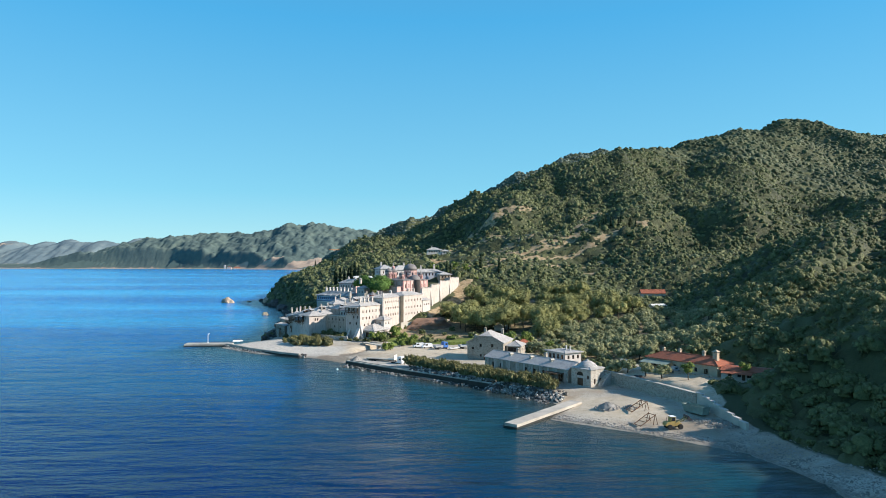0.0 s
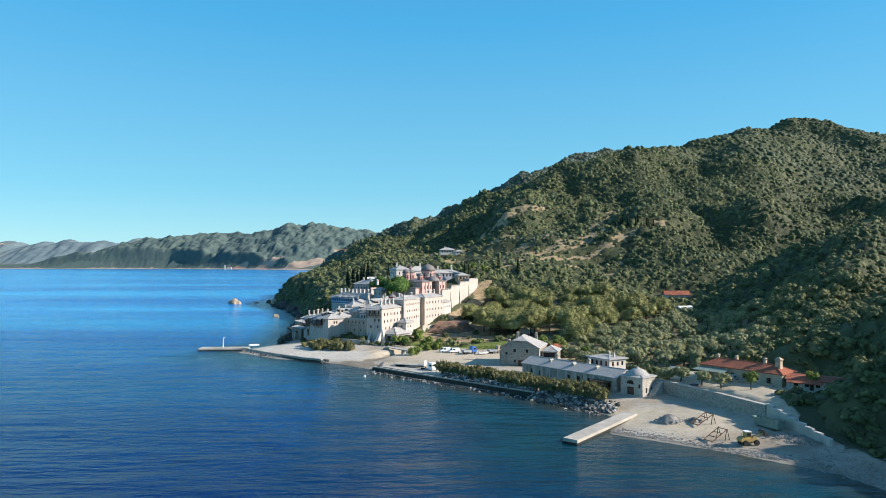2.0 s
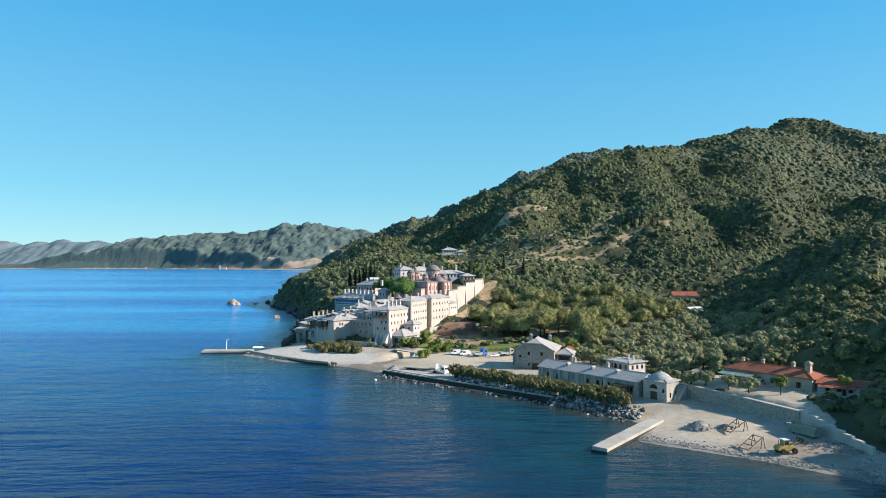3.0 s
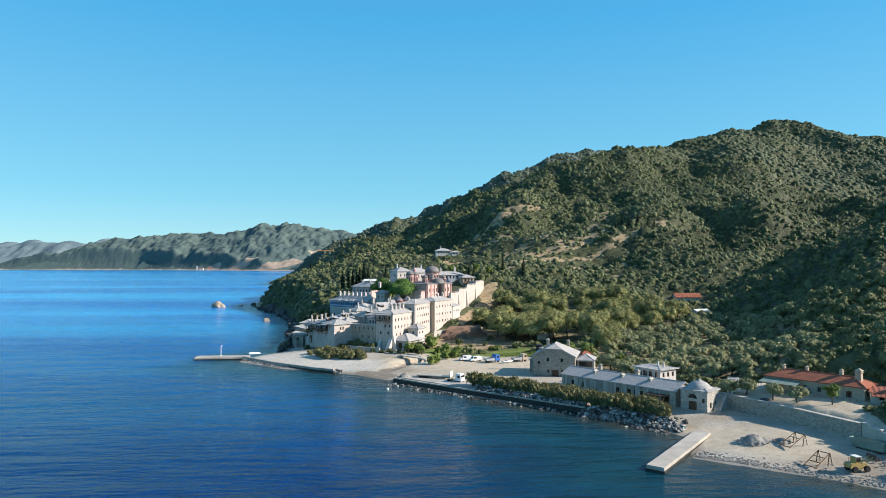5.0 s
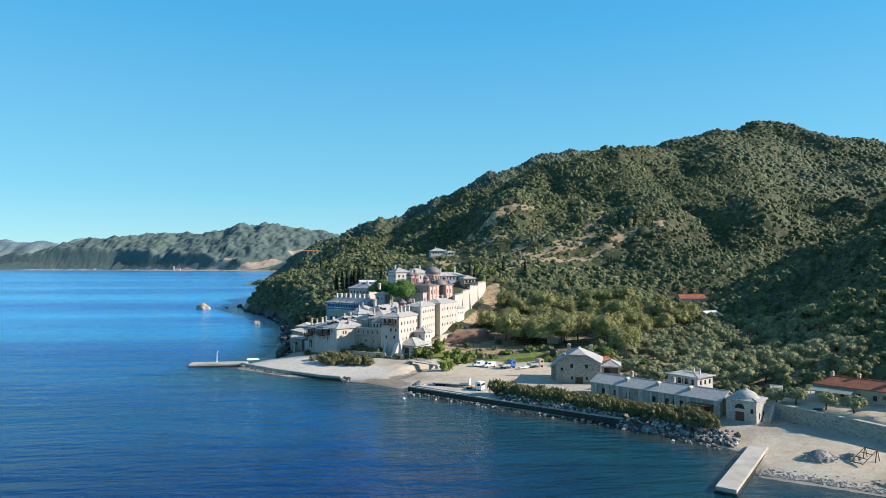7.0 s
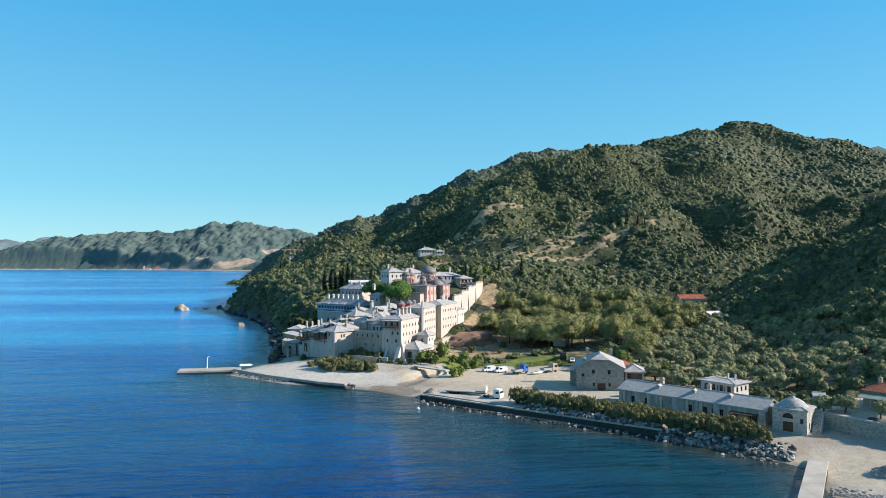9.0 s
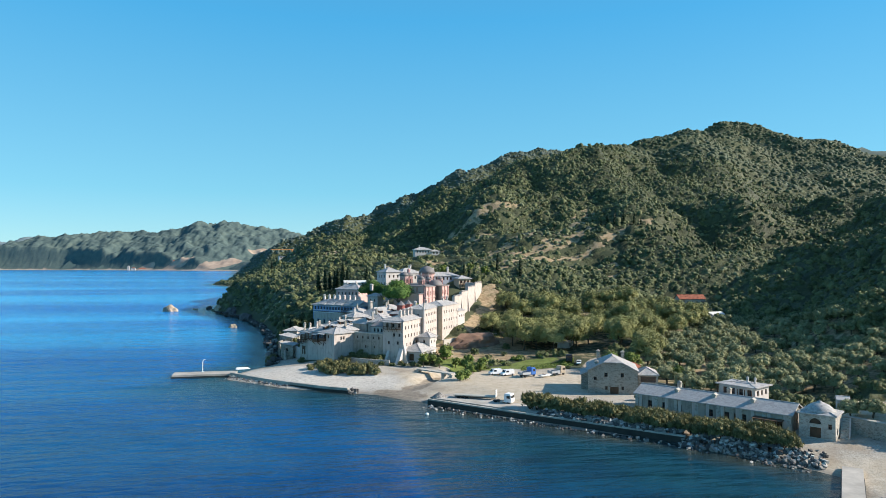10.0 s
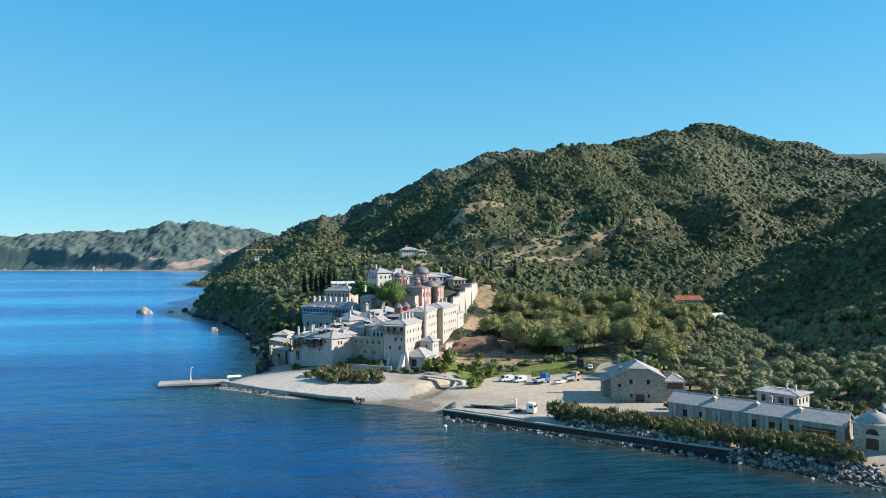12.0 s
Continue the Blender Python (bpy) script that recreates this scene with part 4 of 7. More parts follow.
            if not any(o[0] < am < o[2] and o[1] < cm < o[3] for o in holes):
                b.add([at(a0, c0), at(a1, c0), at(a1, c1), at(a0, c1)], [(0, 1, 2, 3)])
    for a0, c0, a1, c1 in holes:
        o, i = [at(*q) for q in ((a0, c0), (a1, c0), (a1, c1), (a0, c1))], [at(*q, deep) for q in ((a0, c0), (a1, c0), (a1, c1), (a0, c1))]
        b.add(o + i, [(0, 1, 5, 4), (1, 2, 6, 5), (2, 3, 7, 6), (3, 0, 4, 7)])


WINDOW_MESHES = {}


def window_meshes(w, h, door):
    key = (round(w, 2), round(h, 2), door)
    if key not in WINDOW_MESHES:
        t = min(0.09, w * 0.12)
        f = Build()
        f.box(-w / 2, -0.03, 0, w / 2, 0.06, t).box(-w / 2, -0.03, h - t, w / 2, 0.06, h)
        f.box(-w / 2, -0.03, t, -w / 2 + t, 0.06, h - t).box(w / 2 - t, -0.03, t, w / 2, 0.06, h - t)
        if door:
            f.box(-0.03, -0.04, t, 0.03, 0.02, h - t)
        else:
            f.box(-0.025, -0.01, t, 0.025, 0.05, h - t).box(-w / 2 + t, -0.01, h * 0.55, -0.025, 0.05, h * 0.55 + 0.05).box(0.025, -0.01, h * 0.55, w / 2 - t, 0.05, h * 0.55 + 0.05)
        p = Build().box(-w / 2 + t, 0.02, t, w / 2 - t, 0.035, h - t)
        WINDOW_MESHES[key] = (f.mesh("window_frame", M["wood"]), p.mesh("pane", M["wood"] if door else M["glass"]))
    return WINDOW_MESHES[key]


def roof_shape(kind, w, d, h, rise, o):
    """Top surface of a roof: points and faces, the four eaves corners first."""
    e = [(-o, -o, h), (w + o, -o, h), (w + o, d + o, h), (-o, d + o, h)]
    if kind == "hip":
        if w >= d:
            k = (d / 2 + o) * min(1.0, (w + 2 * o) / (d + 2 * o) * 0.98)
            return e + [(-o + k, d / 2, h + rise), (w + o - k, d / 2, h + rise)], [(0, 1, 5, 4), (1, 2, 5), (2, 3, 4, 5), (3, 0, 4)]
        k = w / 2 + o
        return e + [(w / 2, -o + k, h + rise), (w / 2, d + o - k, h + rise)], [(0, 1, 4), (1, 2, 5, 4), (2, 3, 5), (3, 0, 4, 5)]
    if kind == "gable_x":
        return e + [(-o, d / 2, h + rise), (w + o, d / 2, h + rise)], [(0, 1, 5, 4), (2, 3, 4, 5)]
    if kind == "gable_y":
        return e + [(w / 2, -o, h + rise), (w / 2, d + o, h + rise)], [(1, 2, 5, 4), (3, 0, 4, 5)]
    if kind == "half_hip":
        zt = h + rise * 0.62
        return e + [(w * 0.30, -o, zt), (w * 0.70, -o, zt), (w / 2, w * 0.22, h + rise), (w / 2, d - w / 2, h + rise)], [(1, 2, 7, 6, 5), (2, 3, 7), (3, 0, 4, 6, 7), (4, 5, 6)]
    # a single slope that rises to the back
    e[2], e[3] = (w + o, d + o, h + rise), (-o, d + o, h + rise)
    return e, [(0, 1, 2, 3)]


def solid_roof(name, kind, w, d, h, rise, o, mat, thick=0.24):
    v, f = roof_shape(kind, w, d, h, rise, o)
    n = len(v)
    b = Build()
    low = [(x, y, z - thick) for x, y, z in v]
    b.add(v + low, [tuple(q) for q in f] + [tuple(i + n for i in reversed(q)) for q in f])
    used = {}
    for q in f:
        for a, c in zip(q, q[1:] + q[:1]):
            used[(a, c)] = 1
    rim = [(a, c) for (a, c) in used if (c, a) not in used]
    b.add(v + low, [(c, a, a + n, c + n) for a, c in rim])
    # ridge and hip stones
    if kind in ("hip", "half_hip", "gable_x", "gable_y"):
        ridge = [(v[4], v[5])] if kind in ("hip", "gable_x", "gable_y") else [(v[6], v[7])]
        if kind == "hip":
            ridge += [(v[0], v[4]), (v[3], v[4 if w >= d else 5]), (v[1], v[5 if w >= d else 4]), (v[2], v[5])]
        for a, c in ridge:
            if (Vector(a) - Vector(c)).length > 0.5:
                b.beam(a, c, 0.13, 5)
    return b.mesh(name, mat)


def chimney_mesh(w, h, mat, cap=True):
    b = Build().box(-w / 2, -w / 2, -1.0, w / 2, w / 2, h)
    if cap:
        b.box(-w * 0.62, -w * 0.62, h, w * 0.62, w * 0.62, h + 0.12)
        for x in (-1, 1):
            for y in (-1, 1):
                b.box(x * w * 0.4 - 0.07, y * w * 0.4 - 0.07, h + 0.12, x * w * 0.4 + 0.07, y * w * 0.4 + 0.07, h + 0.42)
        t = h + 0.42
        b.add([(-w * .7, -w * .7, t), (w * .7, -w * .7, t), (w * .7, w * .7, t), (-w * .7, w * .7, t), (0, 0, t + w * 0.55)], [(0, 1, 4), (1, 2, 4), (2, 3, 4), (3, 0, 4), (3, 2, 1, 0)])
    return b.mesh("chimney", mat)


def row(n, z, w, h, u0, u1):
    """Openings in a row: each from, bottom, to, top."""
    step = (u1 - u0) / n
    return [(u0 + step * (k + 0.5) - w / 2, z, u0 + step * (k + 0.5) + w / 2, z + h) for k in range(n)]


def house(name, label, category, x, y, z, ang, w, d, h, wall, roof, kind="hip", rise=2.0, over=0.5, openings=None, doors=None, chimneys=(), sink=4.0, group=""):
    """A building. Its front runs along local x from the corner given; openings and doors are by side: f, r, b, l."""
    root = thing(name, pose(x, y, z, 0, 0, ang), label, category, group)
    openings, doors = openings or {}, doors or {}
    sides = {"f": (Vector((0, 0, 0)), Vector((1, 0, 0)), w), "r": (Vector((w, 0, 0)), Vector((0, 1, 0)), d),
             "b": (Vector((w, d, 0)), Vector((-1, 0, 0)), w), "l": (Vector((0, d, 0)), Vector((0, -1, 0)), d)}
    b = Build()
    for s, (p0, u, length) in sides.items():
        top = h + (rise if kind == "shed" and s == "b" else 0)
        holes = list(openings.get(s, [])) + list(doors.get(s, []))
        holed_wall(b, p0, u, length, h if kind == "shed" else top, -sink, holes)
        for k, o in enumerate(holes):
            ww, hh = o[2] - o[0], o[3] - o[1]
            frame_mesh, pane_mesh = window_meshes(ww, hh, k >= len(openings.get(s, [])))
            nrm = Vector((u.y, -u.x, 0))
            at = p0 + u * ((o[0] + o[2]) / 2) + Vector((0, 0, o[1])) - nrm * 0.16
            win = put("door" if k >= len(openings.get(s, [])) else "window", frame_mesh, root, Matrix.Translation(at) @ Matrix.Rotation(math.atan2(u.y, u.x), 4, "Z"))
            put("pane" if k < len(openings.get(s, [])) else "leaf", pane_mesh, win)
    if kind == "gable_x":
        b.add([(0, 0, h), (0, d, h), (0, d / 2, h + rise)], [(0, 2, 1)]).add([(w, 0, h), (w, d, h), (w, d / 2, h + rise)], [(0, 1, 2)])
    if kind == "gable_y":
        b.add([(0, 0, h), (w, 0, h), (w / 2, 0, h + rise)], [(0, 1, 2)]).add([(0, d, h), (w, d, h), (w / 2, d, h + rise)], [(0, 2, 1)])
    if kind == "half_hip":
        zt = h + rise * 0.62
        b.add([(0, 0, h), (w, 0, h), (w * .7, 0, zt), (w * .3, 0, zt)], [(0, 1, 2, 3)])
    if kind == "shed":
        b.add([(0, 0, h), (0, d, h), (0, d, h + rise)], [(0, 2, 1)]).add([(w, 0, h), (w, d, h), (w, d, h + rise)], [(0, 1, 2)])
        b.add([(0, d, h), (w, d, h), (w, d, h + rise), (0, d, h + rise)], [(0, 3, 2, 1)])
    put("wall", b.mesh("wall", wall), root)
    if kind == "flat":
        put("roof", Build().box(-over, -over, h, w + over, d + over, h + 0.25).mesh("roof", roof), root)
    else:
        put("roof", solid_roof("roof", kind, w, d, h + 0.02, rise, over, roof), root)
    for cx, cy, cw, ct in chimneys:
        put("chimney", chimney_mesh(cw, 1.4, M["white"] if wall in (M["blue"], M["grey_blue"], M["pink"]) else wall), root, Matrix.Translation((cx, cy, ct - 1.4)))
    return root


def balcony(root, side_pose, w, deep, h, roofed=True):
    """A timber gallery: floor, joists, posts, rail and a lean-to roof."""
    b = Build().box(0, -deep, -0.15, w, 0, 0)
    n = max(2, int(w / 1.6))
    for k in range(n + 1):
        u = w * k / n
        b.box(u - 0.08, -deep, 0, u + 0.08, -deep + 0.16, h)
        b.beam((u, 0, -1.2), (u, -deep + 0.1, -0.15), 0.09, 4)
    b.box(0, -deep, 0.85, w, -deep + 0.08, 0.95)
    m = int(w / 0.35)
    for k in range(m):
        u = w * (k + 0.5) / m
        b.box(u - 0.04, -deep + 0.02, 0, u + 0.04, -deep + 0.06, 0.85)
    g = put("gallery", b.mesh("gallery", M["wood"]), root, side_pose, "dark timber gallery")
    if roofed:
        r = Build()
        v = [(-0.3, -deep - 0.35, h), (w + 0.3, -deep - 0.35, h), (w + 0.3, 0.1, h + deep * 0.3), (-0.3, 0.1, h + deep * 0.3)]
        r.add(v + [(x, y, z - 0.16) for x, y, z in v], [(0, 1, 2, 3), (7, 6, 5, 4), (0, 4, 5, 1), (1, 5, 6, 2), (2, 6, 7, 3), (3, 7, 4, 0)])
        put("canopy", r.mesh("canopy", M["slate"]), g)


def bay(root, at, w, deep, h):
    """A closed timber bay on brackets, glazed all round, with a slab lean-to roof."""
    b = Build().box(0, -deep, -0.2, w, 0, 0.9).box(0, -deep, h - 0.3, w, 0, h)
    n = max(2, int(w / 0.9))
    for k in range(n + 1):
        u = (w - 0.12) * k / n
        b.box(u, -deep, 0.9, u + 0.12, -deep + 0.12, h - 0.3)
    for u in (0.2, w - 0.2):
        b.beam((u, 0, -1.4), (u, -deep + 0.1, -0.2), 0.1, 4)
    g = put("bay", b.mesh("bay", M["wood"]), root, at, "dark timber bay")
    put("pane", Build().box(0.06, -deep + 0.08, 0.9, w - 0.06, -0.1, h - 0.3).mesh("pane", M["glass"]), g)
    v = [(-0.4, -deep - 0.5, h), (w + 0.4, -deep - 0.5, h), (w + 0.4, 0.3, h + deep * 0.35), (-0.4, 0.3, h + deep * 0.35)]
    r = Build().add(v + [(x, y, z - 0.18) for x, y, z in v], [(0, 1, 2, 3), (7, 6, 5, 4), (0, 4, 5, 1), (1, 5, 6, 2), (2, 6, 7, 3), (3, 7, 4, 0)])
    put("canopy", r.mesh("canopy", M["slate"]), g)


def dormer(root, x, y, z, turn, w=1.6, h=1.3):
    """A small roof dormer with dark boarding, a pane and a lean-to slab."""
    at = Matrix.Translation((x, y, z)) @ Matrix.Rotation(radians(turn), 4, "Z")
    d = put("dormer", Build().box(-w / 2, 0, -0.6, w / 2, 1.8, h).mesh("dormer", M["wood"]), root, at, "dark timber dormer")
    put("pane", Build().box(-w * 0.35, -0.03, 0.15, w * 0.35, 0.0, h - 0.2).mesh("pane", M["glass"]), d)
    v = [(-w * 0.7, -0.5, h), (w * 0.7, -0.5, h), (w * 0.7, 2.4, h + 0.6), (-w * 0.7, 2.4, h + 0.6)]
    r = Build().add(v + [(p, q, k - 0.14) for p, q, k in v], [(0, 1, 2, 3), (7, 6, 5, 4), (0, 4, 5, 1), (1, 5, 6, 2), (2, 6, 7, 3), (3, 7, 4, 0)])
    put("canopy", r.mesh("canopy", M["slate"]), d)


def side_pose(side, w, d, u, z):
    """Local place on a side, u metres along it: x runs along the wall, -y faces out."""
    t = {"f": (0, (u, 0)), "r": (90, (w, u)), "b": (180, (w - u, d)), "l": (-90, (0, d - u))}[side]
    return Matrix.Translation((*t[1], z)) @ Matrix.Rotation(radians(t[0]), 4, "Z")


STONE, PSTONE, SLATE = M["stone"], M["pale_stone"], M["slate"]

# the boat house by the car park
boat_house = house("boat_house", "two-storey rubble-stone boat house with half-hipped slab roof", "house", 13.8, 258.0, 2.3, -20, 14, 15, 6.8, STONE, SLATE, "half_hip", 4.0, 0.45,
      {"f": [(4.6, 5.0, 5.5, 6.2), (9.2, 5.0, 10.1, 6.2), (1.6, 4.0, 2.4, 5.0), (4.8, 1.3, 5.5, 2.3), (9.4, 1.3, 10.1, 2.3)], "l": row(4, 4.4, 0.9, 1.3, 1, 16), "r": row(3, 4.4, 0.9, 1.3, 1, 16)},
      {"f": [(6.2, 0.1, 8.6, 2.2)]}, [(2.4, 2.6, 0.9, 8.7), (3.2, 13.5, 0.9, 10.4), (10.5, 12.5, 0.9, 10.4)])
house("lean_to", "low stone lean-to with slab roof beside the boat house", "house", 17.0, 272.6, 2.3, 250, 9, 2.4, 4.6, STONE, SLATE, "shed", 1.2, 0.3, {"f": row(2, 1.6, 0.8, 1.1, 1, 10)})
house("store_house", "small stone store with open upper floor behind the boat house", "house", 28.4, 256.0, 2.4, -20, 5.5, 8, 5.4, STONE, SLATE, "hip", 1.6, 0.4,
      {"f": [(0.6, 3.2, 4.9, 4.9)], "r": row(2, 3.2, 0.9, 1.2, 1, 8)}, {"f": [(1.6, 0.1, 4.4, 2.2)]})

# the long shed with its domed end
long_shed = house("boat_shed", "long low stone boat shed with grey slab roof", "shed", 18.9, 237.0, 2.3, -51.8, 37.6, 8.6, 4.1, M["old_wall"], M["slate_dark"], "gable_x", 2.0, 0.5,
      {"f": row(9, 1.0, 1.2, 1.7, 2, 37)}, {"f": [(25.0, 0.1, 26.6, 2.6), (33.6, 0.1, 35.4, 2.8)]}, [(8.5, 7.6, 0.9, 6.5), (21.0, 8.2, 0.9, 6.3)])
pilaster = Build().box(0, -0.16, -0.5, 0.7, 0.0, 3.9).mesh("pilaster", M["cream"])
for k in range(11):
    put("pilaster", pilaster, long_shed, Matrix.Translation((1.0 + 3.5 * k, 0, 0)))
for u in (10.0, 19.5, 28.5):
    v = Build().box(u - 0.4, 2.2, 4.6, u + 0.4, 3.4, 5.85)
    v.add([(u - .65, 2.0, 5.85), (u + .65, 2.0, 5.85), (u + .65, 3.6, 5.85), (u - .65, 3.6, 5.85), (u, 2.0, 6.3), (u, 3.6, 6.3)], [(0, 1, 4), (1, 2, 5, 4), (2, 3, 5), (3, 0, 4, 5), (3, 2, 1, 0)])
    put("roof_vent", v.mesh("roof_vent", M["concrete"]), long_shed)
porch_roof = put("porch", Build().box(29.8, -2.6, 2.7, 36.2, -0.003, 2.85).mesh("porch", M["wood"]), long_shed, None, "dark timber porch roof")
for k in range(6):
    put("post", Build().box(30.2 + k * 1.1, -2.3, -0.3, 30.3 + k * 1.1, -2.2, 2.7).mesh("post", M["wood"]), porch_roof)
for k in range(3):
    put("rail", Build().box(30.0, -2.4, 0.3 + k * 1.0, 36.0, -2.31, 0.42 + k * 1.0).mesh("rail", M["wood"]), porch_roof)

for k in range(8):
    put("pilaster", Build().box(0.3 + 5.25 * k - 0.4, -0.16, -1.0, 0.3 + 5.25 * k + 0.45, -0.003, 3.9).mesh("pilaster", PSTONE), long_shed, None, "pale stone pilaster")
dome_house = house("dome_house", "square pale stone gatehouse with shallow domed roof", "house", 42.9, 206.0, 2.3, -50, 7.2, 6.6, 5.2, PSTONE, M["slate"], "hip", 1.0, 0.35,
      {"f": [(5.8, 2.2, 6.5, 3.3)], "r": row(2, 0.7, 0.9, 1.5, 0.6, 6.2)}, {"f": [(2.2, 0.05, 4.4, 2.3)]})
d = Build().lathe([(3.35, 5.3), (3.0, 5.75), (2.5, 6.3), (1.9, 6.75), (1.2, 7.1), (0.55, 7.3), (0.5, 7.5), (0.12, 7.62), (0.1, 7.8)], 24, 3.5, 3.3)
put("dome", d.mesh("dome", M["slate"], True), dome_house, None, "low slab-covered dome")
d = Build()
for k in range(9):
    a0, a1 = math.pi * k / 9, math.pi * (k + 1) / 9
    d.add([(3.3 - 1.15 * math.cos(a0), -0.05, 3.1 + 1.15 * math.sin(a0)), (3.3 - 1.15 * math.cos(a1), -0.05, 3.1 + 1.15 * math.sin(a1)), (3.3, -0.05, 3.1)], [(0, 2, 1)])
put("lunette", d.mesh("lunette", M["glass"]), dome_house, None, "half-round dark window")

# two-storey white house among the olives
white_house = house("white_house", "small two-storey whitewashed house with slab roof", "house", 39.9, 232.6, 2.6, -60, 9.4, 7.2, 6.7, M["white"], SLATE, "hip", 0.45, 0.7,
      {"f": row(4, 4.3, 1.0, 1.6, 0.5, 9), "r": row(3, 4.4, 0.9, 1.3, 0.5, 6.8), "l": row(2, 4.4, 0.9, 1.3, 0.5, 6.8)}, {"f": row(2, 0.1, 1.2, 2.2, 1, 8)})
balcony(white_house, side_pose("f", 9.4, 7.2, 0.2, 3.4), 9.0, 1.4, 2.6, False)
for cx in (5.5, 7.5):
    put("chimney", chimney_mesh(0.4, 0.7, M["white"]), white_house, Matrix.Translation((cx, 4.0, 7.3)))

# red-roofed house on the terrace
red_house = house("red_roofed_house", "long single-storey stone house with red clay tiles", "house", 66.6, 206.8, 7.0, -54.5, 23.5, 7.4, 3.6, M["tan"], M["tile"], "hip", 1.8, 0.5,
      {"f": row(6, 1.1, 0.9, 1.2, 1, 22), "r": row(2, 1.1, 0.9, 1.2, 0.6, 6.8)}, {"f": [(19.4, 0.05, 20.5, 2.2)]},
      [(2.2, 5.5, 0.7, 5.6), (8.5, 4.5, 0.7, 5.9), (17.0, 3.9, 0.75, 6.2), (21.2, 3.2, 1.3, 6.6)])
post = Build().beam((0, 0, 0), (0, 0, 2.4), 0.06).mesh("pergola_post", M["steel"])
for k in range(5):
    put("pergola_post", post, red_house, Matrix.Translation((0.3 + k * 2.1, -3.4, 0)))
v = Build().add([(-0.2, -3.8, 2.4), (9.2, -3.8, 2.4), (9.2, -0.3, 3.1), (-0.2, -0.3, 3.1)], [(0, 1, 2, 3)]).add([(-0.2, -3.8, 2.34), (9.2, -3.8, 2.34), (9.2, -0.3, 3.04), (-0.2, -0.3, 3.04)], [(3, 2, 1, 0)])
put("awning", v.mesh("awning", M["green_wood"]), red_house, None, "pale green corrugated awning")
v = Build().box(9.5, -2.6, -0.3, 23.5, -2.3, 0.9)
put("parapet", v.mesh("parapet", STONE), red_house)
annex = house("annex", "low white annex with red tiled lean-to roof", "house", 80.8, 186.4, 7.2, -38, 12.0, 4.2, 2.6, M["white"], M["tile"], "shed", 0.9, 0.4,
      {"f": row(4, 0.9, 1.0, 1.1, 1, 11)}, {"f": [(5.4, 0.05, 6.3, 2.0)]})
v = Build().add([(0.3, -2.0, 2.0), (8.5, -2.0, 2.0), (8.5, -0.45, 2.5), (0.3, -0.45, 2.5)], [(0, 1, 2, 3)]).add([(0.3, -2.0, 1.9), (8.5, -2.0, 1.9), (8.5, -0.45, 2.4), (0.3, -0.45, 2.4)], [(3, 2, 1, 0)])
put("porch_roof", v.mesh("porch_roof", M["tile"]), annex)
house("hut", "tiny white hut with sloping roof among the olives", "hut", 61.0, 216.5, 5.5, -30, 2.6, 2.4, 2.0, M["white"], M["white"], "gable_x", 0.7, 0.2)

# ---- monastery ----
CREAM, WHITE, GREYW = M["cream"], M["white"], M["grey_wall"]
sea_block = house("monastery_wing", "square cream monastery wing facing the sea with slab roof", "monastery wing", -60.4, 330.5, 4.0, 38, 9.6, 17, 9.2, CREAM, SLATE, "hip", 2.0, 0.6,
      {"f": [(3.0, 6.6, 3.7, 7.9), (4.3, 6.6, 5.0, 7.9)], "l": [(4.0, 5.0, 4.8, 6.4), (9.5, 7.2, 10.3, 8.5), (13, 7.2, 13.8, 8.5), (9.8, 4.0, 10.5, 5.2)]},
      None, [(2.5, 14.5, 0.8, 12.2), (6.5, 12.0, 0.8, 12.2)])
west_block = house("monastery_wing", "tall narrow plastered wing with timber balconies and arch", "monastery wing", -71.0, 344.0, 3.6, 38, 10, 5.4, 8.8, GREYW, SLATE, "hip", 1.6, 0.6,
      {"l": [(0.6, 5.6, 1.4, 7.0), (3.6, 5.6, 4.4, 7.0)], "f": [(1.0, 5.6, 1.8, 7.0)]}, {"l": [(1.4, 0.0, 3.9, 3.4)]}, [(1.0, 3.5, 0.7, 11.9), (4.0, 4.0, 0.7, 11.6)])
balcony(west_block, side_pose("l", 10, 5.4, 0.2, 5.2), 2.4, 1.6, 2.6)
balcony(west_block, side_pose("l", 10, 5.4, 2.9, 6.0), 2.3, 1.4, 2.4)
balcony(sea_block, side_pose("l", 9.6, 17, 0.3, 6.4), 4.0, 1.5, 2.4)
bay(sea_block, side_pose("l", 9.6, 17, 4.8, 5.6), 3.4, 1.5, 2.8)
bay(sea_block, side_pose("l", 9.6, 17, 8.8, 6.2), 3.2, 1.3, 2.6)
bay(west_block, side_pose("f", 10, 5.4, 0.4, 4.6), 3.0, 1.3, 2.7)
dormer(sea_block, 4.8, 5.6, 10.3, 0)
dormer(sea_block, 1.8, 9.0, 10.0, -90)

house("sea_wall", "high weathered sea wall of the monastery with small windows", "monastery wall", -53.2, 336.6, 4.0, -40, 14.6, 2.4, 9.0, M["old_wall"], M["concrete"], "flat", 0.3, 0.1,
      {"f": row(5, 6.9, 0.7, 1.0, 1.0, 14.0) + [(6.0, 3.4, 6.7, 4.4), (10.2, 3.4, 10.9, 4.4)]})
tall = house("monastery_tower_wing", "tall cream four-storey wing with rows of small windows", "monastery wing", -34.6, 323.0, 3.0, 61, 18.6, 8.4, 15.4, CREAM, SLATE, "hip", 1.8, 0.5,
      {"f": row(6, 11.9, 0.8, 1.3, 1, 18) + row(6, 8.7, 0.8, 1.3, 1, 18) + row(5, 5.5, 0.8, 1.2, 2, 18) + row(2, 2.2, 0.8, 1.2, 1.5, 7),
